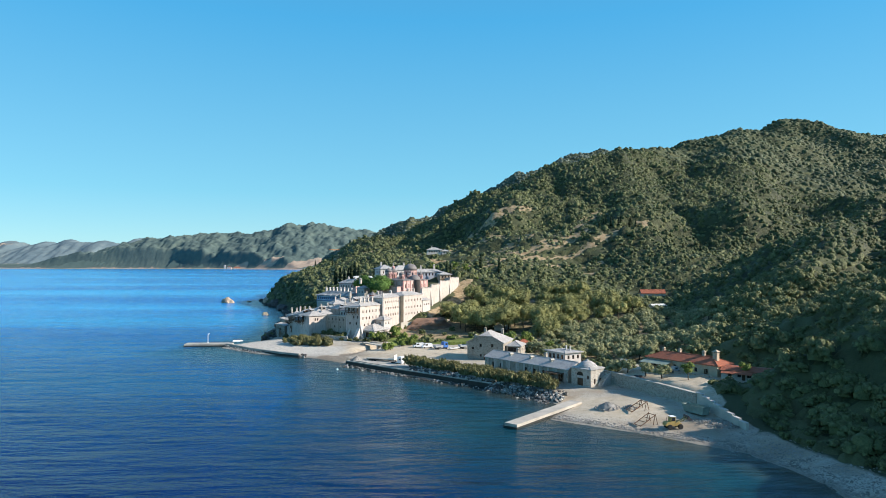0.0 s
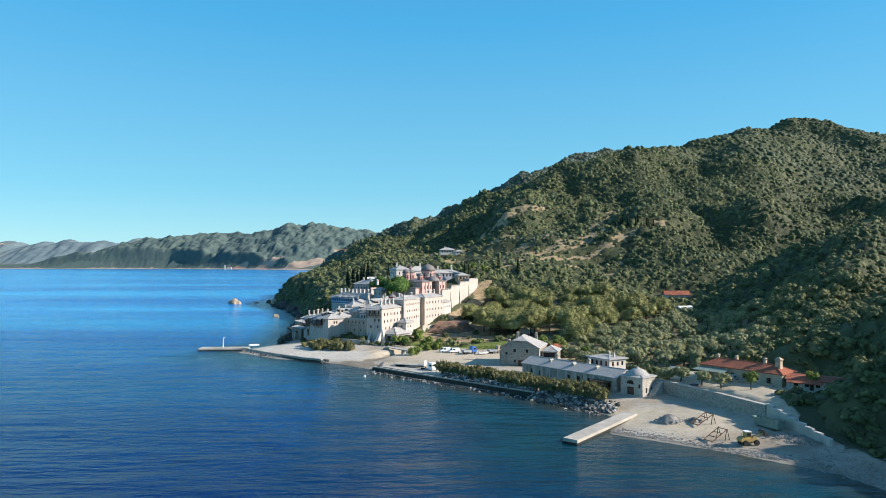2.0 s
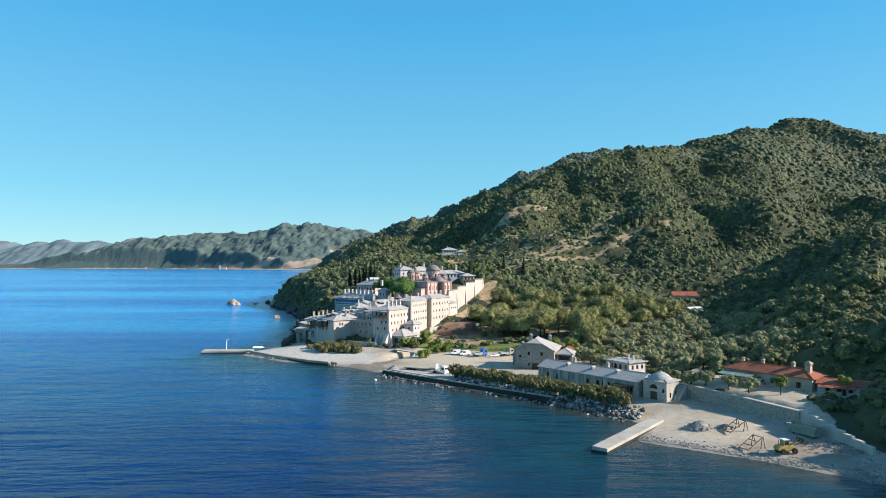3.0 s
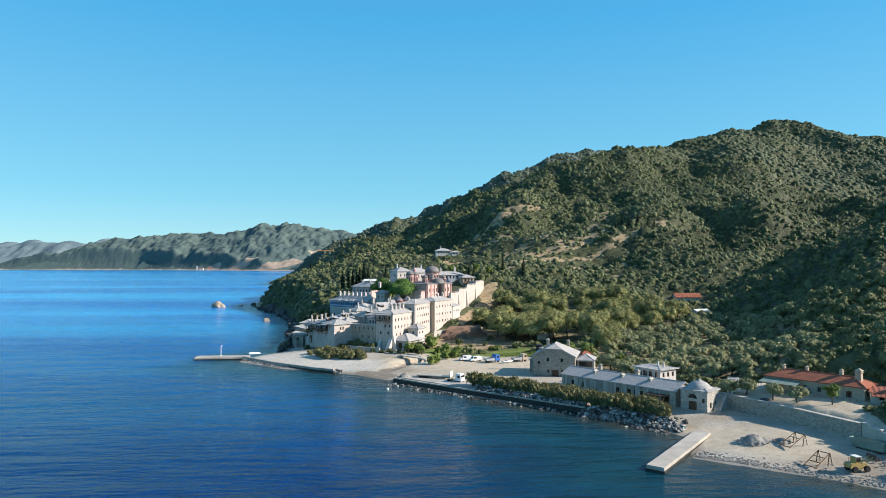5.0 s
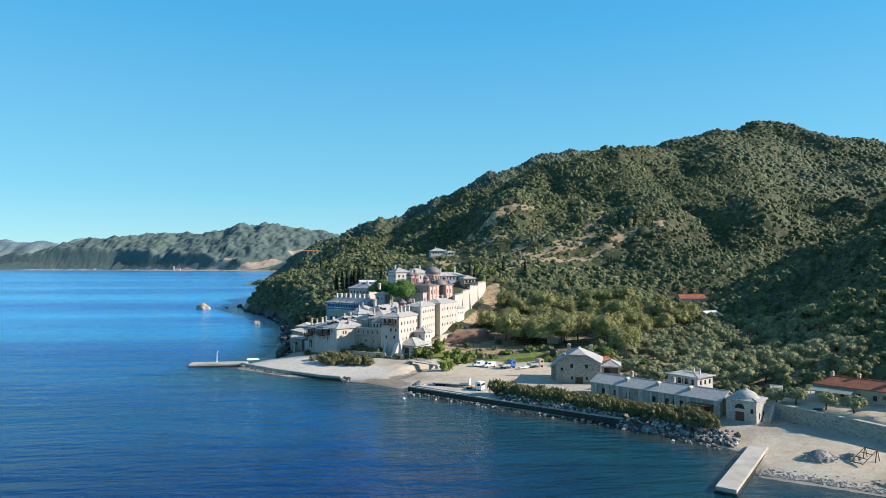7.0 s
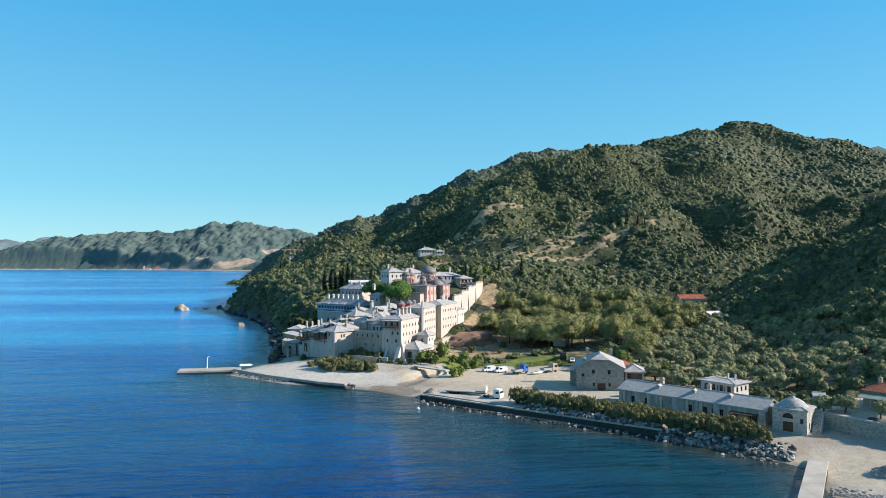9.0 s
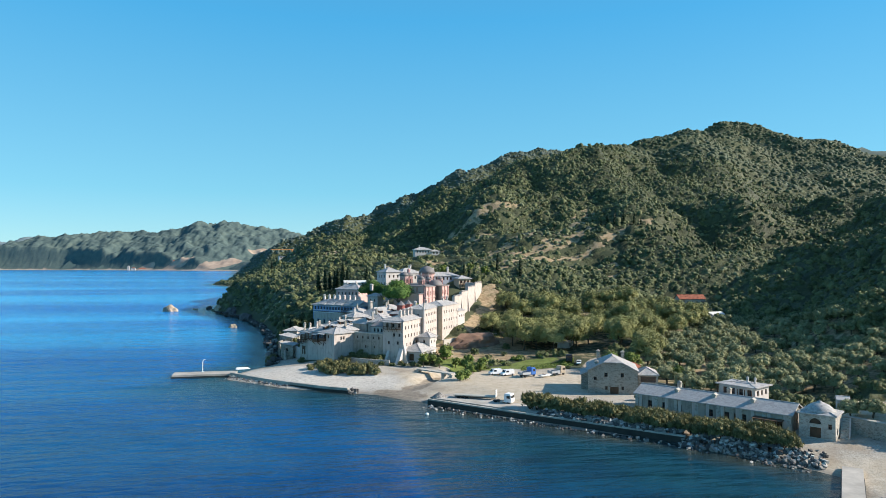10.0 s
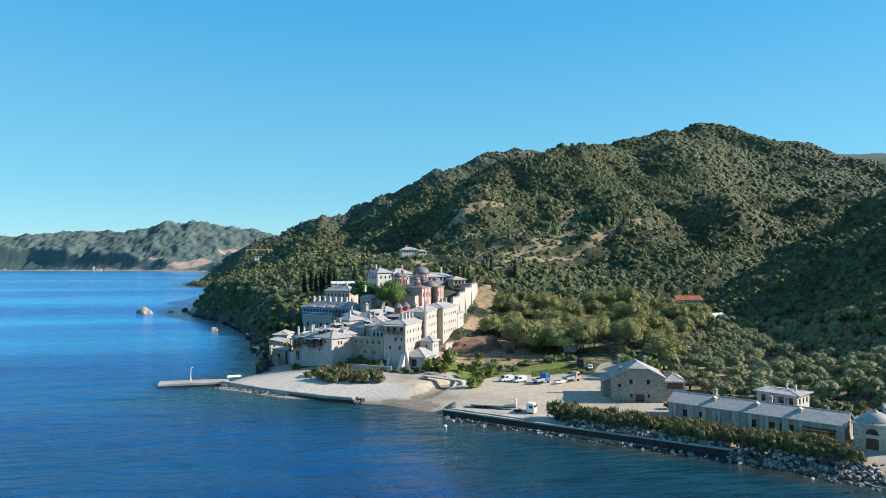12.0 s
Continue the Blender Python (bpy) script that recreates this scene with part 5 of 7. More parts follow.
       "l": row(3, 12.8, 1.0, 1.5, 0.6, 8) + row(2, 9.4, 0.8, 1.2, 3.5, 8) + row(2, 6.4, 0.8, 1.2, 0.6, 8)},
      None, [(4.0, 3.0, 0.9, 18.6), (7.5, 3.0, 0.9, 18.8), (11.0, 3.0, 0.9, 18.8), (14.5, 3.0, 0.9, 18.8), (17.0, 5.0, 0.9, 18.6)])
balcony(tall, side_pose("l", 18.6, 8.4, 0.6, 12.3), 7.2, 1.3, 2.6)
b = Build()
for k in range(4):
    v = [(0.2, -0.1, 6.5 - 1.5 * k), (1.6, -0.1, 6.5 - 1.5 * k), (1.6, -1.8 - 1.5 * k, -1), (0.2, -1.8 - 1.5 * k, -1)]
    if k == 0:
        b.add(v + [(0.2, 0.2, -1), (1.6, 0.2, -1)], [(0, 3, 2, 1), (0, 4, 3), (1, 2, 5)])
put("buttress", b.mesh("buttress", WHITE), tall)
put("buttress", Build().add([(0.0, 0.1, 5.0), (0, 1.6, 5.0), (-4.6, 1.6, -1), (-4.6, 0.1, -1), (0, 0.1, -1), (0, 1.6, -1)], [(0, 1, 2, 3), (0, 3, 4), (1, 5, 2), (4, 3, 2, 5)]).mesh("buttress", WHITE), tall)
put("buttress", Build().add([(0.0, 5.6, 4.0), (0, 6.6, 4.0), (-3.6, 6.6, -1), (-3.6, 5.6, -1), (0, 5.6, -1), (0, 6.6, -1)], [(0, 1, 2, 3), (0, 3, 4), (1, 5, 2), (4, 3, 2, 5)]).mesh("buttress", WHITE), tall)

mast = thing("mast", pose(-24.9, 338.2, 4.0), "slim white plastered flue standing against the wing", "mast")
put("shaft", Build().lathe([(0.55, 0), (0.5, 10), (0.42, 19.6), (0.5, 19.7), (0.5, 20.0)], 10).mesh("shaft", WHITE), mast)
put("finial", Build().lathe([(0.4, 20.0), (0.15, 20.6), (0.02, 21.2)], 8).mesh("finial", M["lead"]), mast)

mid = house("monastery_wing", "cream three-storey wing with two rows of windows", "monastery wing", -24.3, 338.4, 5.0, 66, 19.5, 8.5, 16.6, CREAM, SLATE, "hip", 1.6, 0.4,
      {"f": row(7, 13.6, 0.8, 1.2, 0.8, 17) + row(6, 10.4, 0.8, 1.2, 1, 17) + row(6, 7.0, 0.8, 1.2, 1, 17), "l": row(2, 13.4, 0.8, 1.2, 1, 7)}, None, [(16.0, 4.5, 0.9, 19.0), (4.0, 5.5, 0.8, 19.0)])
tan = house("monastery_wing", "cream wing with tan plastered end and windows", "monastery wing", -15.0, 353.6, 6.0, 60.5, 19.5, 9.5, 16.0, M["cream"], SLATE, "hip", 1.7, 0.4,
      {"f": row(6, 12.6, 0.8, 1.2, 0.8, 19) + row(6, 9.0, 0.8, 1.2, 1, 19) + row(6, 5.6, 0.8, 1.2, 1, 19), "l": row(1, 12.6, 0.8, 1.2, 1, 4)}, None, [(12.0, 4.5, 0.9, 18.6), (17.6, 4.5, 0.9, 18.6)])
put("end_wall", Build().box(-0.06, 0.0, -3, -0.012, 5.0, 15.7).mesh("end_wall", M["tan"]), tan, None, "tan plastered end wall")
house("annex", "white annex with sloping slab roof under the rampart", "monastery wing", -5.2, 370.6, 10.0, 58, 8, 6, 8.6, WHITE, SLATE, "shed", 1.4, 0.4, {"f": row(3, 5.6, 0.7, 1.0, 0.6, 7.4)})

# porch buildings in front of the tall wing
porch = house("gate_porch", "low white porch building with broad slab hip roof", "porch", -28.0, 321.8, 3.2, 55, 11, 8.0, 3.6, WHITE, SLATE, "hip", 2.6, 0.9, {"f": row(3, 1.2, 0.9, 1.2, 0.8, 10)}, {"l": [(3.0, 0.1, 5.0, 2.6)]})
house("gate_tower", "small white turret with pyramid slab roof", "turret", -23.6, 329.4, 3.2, 55, 5.4, 5.0, 8.2, WHITE, SLATE, "hip", 1.8, 0.6, {"f": row(2, 5.8, 0.7, 1.1, 0.5, 4.9), "l": row(1, 5.8, 0.7, 1.1, 0.8, 4.2)})

# roofs behind the sea wall
gallery = house("gallery_house", "wing with open timber gallery under a slab hip roof", "monastery wing", -47.6, 343.4, 5.0, 36, 10.5, 9, 10.6, GREYW, SLATE, "hip", 2.6, 0.9, {"f": row(5, 8.2, 1.0, 1.6, 0.6, 10), "r": row(4, 8.2, 1.0, 1.6, 0.6, 8.5)}, None, [(5.0, 2.4, 0.6, 14.6)])
balcony(gallery, side_pose("f", 10.5, 9, 0.4, 7.8), 9.6, 1.4, 2.2, False)
house("lean_to_wing", "low wing with lead-grey lean-to roof and dark windows", "monastery wing", -45.8, 334.6, 5.0, -38, 8.5, 7, 10.6, WHITE, M["lead"], "shed", 2.4, 0.5, {"f": row(3, 8.4, 0.9, 1.4, 0.4, 5.4)})
court = house("court_house", "low court building with pale slab hip roof", "monastery wing", -60.0, 349.5, 5.0, 36, 14, 10, 8.9, GREYW, SLATE, "hip", 2.2, 0.7, {"f": row(4, 6.4, 0.9, 1.3, 1, 13)}, None, [(4.0, 3.0, 0.8, 12.0), (10.0, 7.0, 0.8, 12.2)])
house("court_house", "small white court building with pale hip roof", "monastery wing", -52.5, 359.0, 7.0, 36, 8.5, 7.5, 10.2, WHITE, SLATE, "hip", 1.8, 0.7, {"f": row(3, 7.2, 0.9, 1.4, 0.5, 8), "l": row(2, 7.2, 0.9, 1.4, 0.5, 7)}, None, [(2.0, 2.0, 0.6, 13.4)])
refectory = house("refectory", "long refectory with wide pale slab roof", "monastery wing", -44.0, 362.0, 8.0, 40, 22, 11, 9.0, GREYW, SLATE, "hip", 3.4, 0.7, {"f": row(7, 6.2, 0.9, 1.5, 1, 21)}, None, [(3.0, 5.0, 1.3, 14.6), (13.0, 5.5, 0.7, 13.6)])
house("side_wing", "wing with slab roof behind the tall wing", "monastery wing", -40.0, 338.0, 6.0, 61, 14, 8.0, 10.5, GREYW, SLATE, "hip", 2.0, 0.5, {"l": row(2, 8.0, 0.9, 1.4, 0.8, 7)})
dormer(court, 4.5, 1.4, 9.6, 0, 2.6, 1.4)
dormer(court, 9.5, 1.4, 9.6, 0, 2.0, 1.3)
dormer(refectory, 6.0, 1.6, 10.0, 0, 2.4, 1.4)
dormer(refectory, 15.0, 1.6, 10.0, 0, 2.0, 1.3)
dormer(gallery, 3.0, 1.2, 11.4, 0)
balcony(court, side_pose("f", 14, 10, 0.6, 5.6), 12.6, 1.3, 2.6)
for x, y, a, w, d, h, z in ((-56.0, 338.0, 36, 6.0, 5.0, 9.6, 4.0), (-66.5, 349.5, 38, 6.5, 5.5, 8.4, 4.5), (-41.5, 349.0, 61, 6.5, 6.0, 11.6, 6.0), (-50.5, 368.0, 40, 7.0, 6.0, 11.4, 7.0), (-36.5, 373.0, 40, 8.0, 6.5, 11.6, 8.0)):
    small = house("court_house", "small stained court building with timber gallery and slab roof", "monastery wing", x, y, z, a, w, d, h, M["old_wall"], SLATE, "hip", 1.7, 0.8, {"f": row(3, h - 2.2, 0.9, 1.3, 0.4, w - 0.4), "l": row(2, h - 2.2, 0.9, 1.3, 0.4, d - 0.4)}, None, [(w * 0.3, d * 0.5, 0.7, h + 3.0)])
    balcony(small, side_pose("f", w, d, 0.3, h - 2.7), w - 0.6, 1.1, 2.2, False)
chapel = house("red_chapel", "dark red plastered chapel with lead roof", "chapel", -31.0, 357.0, 8.0, 61, 15, 7.0, 10.4, M["dusk_red"], M["slate_dark"], "hip", 1.6, 0.4, {"f": row(4, 7.8, 0.7, 1.3, 0.8, 14), "l": row(2, 7.8, 0.7, 1.3, 0.8, 6)})
for cx, cy in ((4.0, 3.4), (12.0, 3.4)):
    put("turret", Build().lathe([(1.9, 10.2), (1.9, 13.6), (2.2, 13.7), (2.2, 13.9)], 8, cx, cy).mesh("turret", M["dusk_red"]), chapel)
    put("cap", Build().lathe([(2.2, 13.9), (1.2, 14.9), (0.1, 15.7), (0.05, 16.5)], 8, cx, cy).mesh("cap", M["lead"]), chapel)

# blue wing with its row of chimneys
blue = house("blue_wing", "long upper wing of blue plaster with slab roof and chimneys", "monastery wing", -72.0, 420.0, 15.6, -42, 31, 11, 3.4, M["blue"], M["slate_dark"], "hip", 2.8, 0.7,
      {"f": row(15, 1.1, 1.0, 1.5, 0.6, 30.5), "l": row(4, 1.1, 1.0, 1.5, 0.6, 10)}, None, [(3 + 3.4 * k, 5.2, 0.9, 7.6) for k in range(8)])
balcony(blue, side_pose("f", 31, 11, 20.2, 0.2), 10.4, 1.2, 2.3, False)
balcony(blue, side_pose("f", 31, 11, 20.2, -3.2), 10.4, 1.2, 2.6, False)
put("trim", Build().box(0.0, -0.08, 0.75, 19.9, -0.003, 0.95).box(0.0, -0.08, 2.7, 19.9, -0.003, 2.9).box(0.0, -0.08, -0.4, 19.9, -0.003, -0.2).mesh("trim", M["white_paint"]), blue, None, "white painted trim")
for k in range(5):
    v = Build().add([(4.2 + 5.6 * k, -0.9, 3.75), (8.6 + 5.6 * k, -0.9, 3.75), (8.2 + 5.6 * k, 4.6, 6.1), (4.6 + 5.6 * k, 4.6, 6.1), (4.2 + 5.6 * k, -0.9, 3.4), (8.6 + 5.6 * k, -0.9, 3.4)], [(0, 1, 2, 3), (4, 5, 1, 0), (0, 3, 4), (1, 5, 2)])
    put("dormer", v.mesh("dormer", M["slate"]), blue)
house("undercroft", "weathered masonry undercroft below the blue wing", "monastery wall", -71.6, 419.6, 4.0, -42, 31, 10, 11.5, GREYW, M["wood"], "flat", 0.3, 0.05, {"f": row(7, 5.6, 1.3, 2.4, 1, 30), "l": row(2, 5.6, 1.2, 2.2, 1, 9)})
house("pink_wing", "pink plastered wing with pale green hip roof", "monastery wing", -60.5, 438.0, 17.5, -38, 15, 8, 8.6, M["pink"], M["slate"], "hip", 2.4, 0.6, {"f": row(6, 5.6, 0.9, 1.4, 0.6, 14.5)}, None, [(4.0, 4.5, 0.9, 11.8), (10.0, 4.5, 0.9, 12.0)])
house("bell_house", "narrow cream house with tall chimney behind the blue wing", "monastery wing", -45.0, 402.0, 14.0, -38, 6, 5, 10.0, CREAM, SLATE, "hip", 1.4, 0.5, {"f": row(2, 7.2, 0.8, 1.3, 0.5, 5.5)}, None, [(1.0, 2.0, 1.2, 15.0)])

# upper court
tower = house("white_tower", "square white tower house with hipped slab roof", "tower house", -33.6, 437.0, 21.6, 28, 9.5, 9.5, 13.6, WHITE, M["slate_dark"], "hip", 2.6, 0.6,
      {"f": row(3, 10.4, 0.9, 1.5, 0.8, 9) + row(3, 6.4, 0.9, 1.5, 0.8, 9), "l": row(3, 10.4, 0.9, 1.5, 0.8, 9) + row(3, 6.4, 0.9, 1.5, 0.8, 9)}, None, [(3.0, 6.0, 0.8, 17.2)])
house("guest_wing", "pale wing with light hipped roof beside the tower", "monastery wing", -24.6, 441.0, 21.4, 28, 13, 10, 13.0, WHITE, SLATE, "hip", 2.8, 0.6, {"f": row(5, 9.8, 0.9, 1.5, 0.8, 12.5)}, None, [(9.0, 5.0, 0.8, 17.0)])
house("grey_blue_wing", "blue-grey upper wing with rows of windows", "monastery wing", -14.0, 433.0, 24.6, 16, 22, 8, 8.4, M["grey_blue"], SLATE, "hip", 2.0, 0.5,
      {"f": row(9, 6.2, 0.9, 1.5, 0.6, 20.5) + row(8, 2.4, 0.9, 1.5, 0.6, 20.5), "r": row(3, 6.2, 0.9, 1.5, 0.6, 7.5)}, None, [(17.0, 4.0, 1.0, 12.6), (8.0, 4.0, 0.8, 12.0)])
timber = house("timber_house", "timber-galleried house behind the rampart", "house", 5.2, 427.6, 22.5, 16, 7, 6.5, 9.2, M["tan"], SLATE, "hip", 1.6, 0.8, {"f": row(3, 6.6, 1.1, 1.6, 0.4, 6.6) + row(3, 2.6, 1.1, 1.6, 0.4, 6.6)})
balcony(timber, side_pose("f", 7, 6.5, 0.2, 6.0), 6.6, 1.2, 2.6, False)
balcony(timber, side_pose("f", 7, 6.5, 0.2, 2.6), 6.6, 1.2, 2.6, False)

# main church
CW, CD = 24.0, 17.0
church = thing("church", pose(-17.2, 395.4, 19.0, 0, 0, 53), "rose and cream church with lead domes and red drums", "church")
b = Build()
front_lights, side_lights = row(7, 5.2, 0.8, 2.2, 1, 23), row(4, 4.6, 0.8, 2.2, 1, 16)
holed_wall(b, Vector((0, 0, 0)), Vector((1, 0, 0)), CW, 9.6, -3, front_lights)
holed_wall(b, Vector((CW, 0, 0)), Vector((0, 1, 0)), CD, 9.6, -3, side_lights)
holed_wall(b, Vector((CW, CD, 0)), Vector((-1, 0, 0)), CW, 9.6, -3, [])
holed_wall(b, Vector((0, CD, 0)), Vector((0, -1, 0)), CD, 9.6, -3, side_lights)
put("wall", b.mesh("wall", M["pink"]), church)
light_frame, light_pane = window_meshes(0.8, 2.2, False)
for u, z0, u1, _ in front_lights:
    put("pane", light_pane, put("window", light_frame, church, Matrix.Translation(((u + u1) / 2, 0.16, z0))))
for u, z0, u1, _ in side_lights:
    put("pane", light_pane, put("window", light_frame, church, Matrix.Translation((0.16, CD - (u + u1) / 2, z0)) @ Matrix.Rotation(-math.pi / 2, 4, "Z")))
    put("pane", light_pane, put("window", light_frame, church, Matrix.Translation((CW - 0.16, (u + u1) / 2, z0)) @ Matrix.Rotation(math.pi / 2, 4, "Z")))
pil = Build().box(0, -0.35, -2, 0.6, -0.003, 9.38).mesh("pilaster", M["rose"])
for k in range(8):
    put("pilaster", pil, church, Matrix.Translation((0.1 + 3.3 * k, 0, 0)))
for k in range(5):
    put("pilaster", pil, church, Matrix.Translation((0, CD - 0.1 - 4.0 * k, 0)) @ Matrix.Rotation(-math.pi / 2, 4, "Z"))
    put("pilaster", pil, church, Matrix.Translation((CW, 0.1 + 4.0 * k, 0)) @ Matrix.Rotation(math.pi / 2, 4, "Z"))
put("plinth", Build().box(-0.25, -0.25, -3, CW + 0.25, CD + 0.25, 0.6).mesh("plinth", M["rose"]), church)
put("string_course", Build().box(-0.2, -0.4, 4.1, CW + 0.2, CD + 0.2, 4.35).mesh("string_course", M["cream"]), church)
put("cornice", Build().box(-0.5, -0.5, 9.4, CW + 0.5, CD + 0.5, 9.75).mesh("cornice", M["cream"]), church)
put("roof", solid_roof("roof", "hip", CW, CD, 9.77, 1.5, 0.5, M["lead"]), church, None, "low lead roof")


def drum(cx, cy, r, z0, h, lantern=False):
    """A round drum with colonnettes and slit lights under a lead dome with its cross."""
    g = put("drum", Build().lathe([(r, 0), (r, h), (r * 1.12, h + 0.1), (r * 1.12, h + 0.35)], 16).mesh("drum", M["pink"]), church, Matrix.Translation((cx, cy, z0)), "rose plastered drum")
    rib = Build().beam((0, 0, 0), (0, 0, h), 0.17, 6).mesh("colonnette", M["rose"])
    slit = Build().box(-0.01, -r * 0.09, h * 0.25, 0.03, r * 0.09, h * 0.8).mesh("pane", M["glass"])
    for k in range(12):
        a = 2 * math.pi * k / 12
        put("colonnette", rib, g, Matrix.Translation((r * math.cos(a + 0.262), r * math.sin(a + 0.262), 0)))
        put("pane", slit, g, Matrix.Rotation(a, 4, "Z") @ Matrix.Translation((r, 0, 0)))
    t = h + 0.35
    put("dome", Build().lathe([(r * 1.14, t), (r * 1.08, t + r * 0.35), (r * 0.86, t + r * 0.7), (r * 0.5, t + r * 0.93), (0.12, t + r * 1.05), (0.08, t + r * 1.05 + 0.5)], 20).mesh("dome", M["lead"], True), g, None, "lead-covered dome")
    if lantern:
        put("lantern", Build().lathe([(r * 0.42, t + r * 0.9), (r * 0.42, t + r * 1.5), (r * 0.5, t + r * 1.52), (r * 0.3, t + r * 1.75), (0.05, t + r * 1.95)], 10).mesh("lantern", M["rose"]), g)
        t += r * 0.9
    put("cross", Build().box(-0.06, -0.06, t + r, 0.06, 0.06, t + r + 1.9).box(-0.5, -0.06, t + r + 1.2, 0.5, 0.06, t + r + 1.32).mesh("cross", M["steel"]), g)


drum(20.0, 10.5, 3.8, 9.9, 5.4)
drum(4.0, 14.5, 2.0, 9.9, 4.4)
drum(5.0, 5.0, 1.5, 9.9, 2.8)
drum(9.0, 15.0, 2.1, 9.4, 4.6, True)
drum(20.6, 3.0, 1.3, 9.9, 2.6)
drum(12.0, 5.0, 1.3, 9.9, 2.4)
put("apse", Build().lathe([(3.6, -2), (3.6, 9.6), (3.9, 9.7), (3.8, 10.2), (3.1, 11.6), (1.7, 12.6), (0.1, 12.9)], 20, 13.0, 1.6).mesh("apse", M["lead"], True), church, None, "grey domed apse")
put("narthex", Build().box(-4.2, 1.0, -3, -0.37, 15.6, 6.4).mesh("narthex", M["pink"]), church)
put("narthex_roof", solid_roof("narthex_roof", "shed", 4.4, 15.0, 6.42, 0.6, 0.4, M["lead"]), church, Matrix.Translation((-4.3, 0.8, 0)))

# rampart with merlons, in steps up the hill
rampart = thing("rampart", pose(-5.6, 377.5, 0, 0, 0, 64), "high cream battlemented rampart climbing the hill in steps", "rampart")
steps = [(0.0, 12.0, 24.6), (12.0, 24.0, 26.2), (24.0, 38.0, 28.0), (38.0, 51.5, 29.6)]
for k, (u0, u1, top) in enumerate(steps):
    b = Build().box(u0, 0, 6, u1 - 0.02, 1.2, top)
    put("wall", b.mesh("wall", CREAM), rampart)
    n = 9
    for q in range(n):
        w0 = u0 + (u1 - u0) * q / n
        put("merlon", bevelled("merlon", CREAM, w0 + 0.15, 0, top, w0 + (u1 - u0) / n * 0.55, 0.7, top + 0.7, 0.05), rampart)
    put("buttress", Build().add([(u1 - 1.2, -0.02, top - 0.4), (u1, -0.02, top - 0.4), (u1, -1.4, 10), (u1 - 1.2, -1.4, 10), (u1 - 1.2, 0, 10), (u1, 0, 10)], [(0, 3, 2, 1), (0, 4, 3), (1, 2, 5)]).mesh("buttress", CREAM), rampart)
put("return_wall", Build().box(50.2, 1.2, 14, 51.4, 9.0, 29.6).mesh("return_wall", CREAM), rampart)

# ---- sea front ----
def band(points, w0, w1, z0, z1):
    """A wall along a run of points: w0 and w1 metres to its sides, from z0 to z1."""
    b = Build()
    p = [Vector((x, y, 0)) for x, y in points]
    left, right = [], []
    for k, q in enumerate(p):
        d = (p[min(k + 1, len(p) - 1)] - p[max(k - 1, 0)]).normalized()
        n = Vector((-d.y, d.x, 0))
        left.append(q + n * w1)
        right.append(q - n * w0)
    v = [(a.x, a.y, z) for z in (z0, z1) for a in (*left, *right)]
    m, t = len(p), 2 * len(p)
    f = [(0, t, t + m, m), (m - 1, 2 * m - 1, t + 2 * m - 1, t + m - 1)]
    for k in range(m - 1):
        f += [(t + k, t + k + 1, t + m + k + 1, t + m + k), (k, k + 1, t + k + 1, t + k), (m + k, t + m + k, t + m + k + 1, m + k + 1)]
    return b.add(v, f)


def structure(name, mesh, label, category):
    return tagged(new(name, mesh), label, category, kind="structure")


QUAY = [(-33.2, 260.0), (-12.5, 240.2), (18.6, 211.2)]
quay = structure("quay", band(QUAY, 0.0, 0.75, 1.0, 1.75).mesh("quay", M["quay"]), "long pale concrete quay wall along the shore", "quay")
# proud strip over the seaward face: wet foot plus shade in its colour
put("footing", band(QUAY, 0.22, 0.6, -3, 1.42).mesh("footing", M["wet_shade_quay"]), quay, None, "wet footing, darkened further as painted shade")
deck = structure("quay_deck", band([(-32.6, 261.0), (-12.2, 241.3), (-3.0, 232.8)], -1.45, 9.0, -1.5, 1.62).mesh("quay_deck", M["quay"]), "pale concrete quay deck", "quay")
jetty = thing("jetty", pose(0, 0, 0), "pale concrete jetty slab with worn dark edge", "jetty")
put("slab", band([(40.2, 187.0), (18.9, 161.2)], 1.75, 1.75, 0.35, 1.05).mesh("slab", M["quay"]), jetty)
put("footing", band([(40.2, 187.0), (18.7, 160.9)], 1.9, 1.9, -3, 0.35).mesh("footing", M["wet_shade_quay"]), jetty, None, "wet dark footing")
pier = thing("pier", pose(0, 0, 0), "low concrete pier reaching into the sea", "pier")
put("slab", band([(-95.0, 320.6), (-112.5, 320.0), (-116.6, 319.6)], 3.6, 3.2, 0.45, 1.05).mesh("slab", M["quay"]), pier)
put("footing", band([(-95.0, 320.6), (-112.5, 320.0), (-116.9, 319.5)], 3.8, 3.4, -3, 0.45).mesh("footing", M["wet_shade_quay"]), pier, None, "wet dark footing")
beacon = thing("harbour_lamp", pose(-107.2, 322.8, 1.05), "white harbour lamp post with curved head", "lamp post")
post = Build().lathe([(0.35, 0), (0.35, 0.3), (0.16, 0.32), (0.14, 3.4)], 10)
put("post", post.mesh("post", M["white_paint"]), beacon)
arm = Build().beam((0, 0, 3.4), (0.12, 0, 4.0), 0.13).beam((0.12, 0, 4.0), (0.5, 0, 4.35), 0.12).beam((0.5, 0, 4.35), (0.95, 0, 4.4), 0.11)
put("arm", arm.mesh("arm", M["white_paint"]), beacon)
sea_wall_low = structure("beach_wall", band([(-96.5, 317.5), (-84.0, 304.0), (-73.5, 294.6), (-63.5, 286.5), (-55.6, 281.6)], 0.3, 0.9, -1.0, 1.45).mesh("beach_wall", M["quay"]), "low pale concrete wall edging the shingle point", "wall")
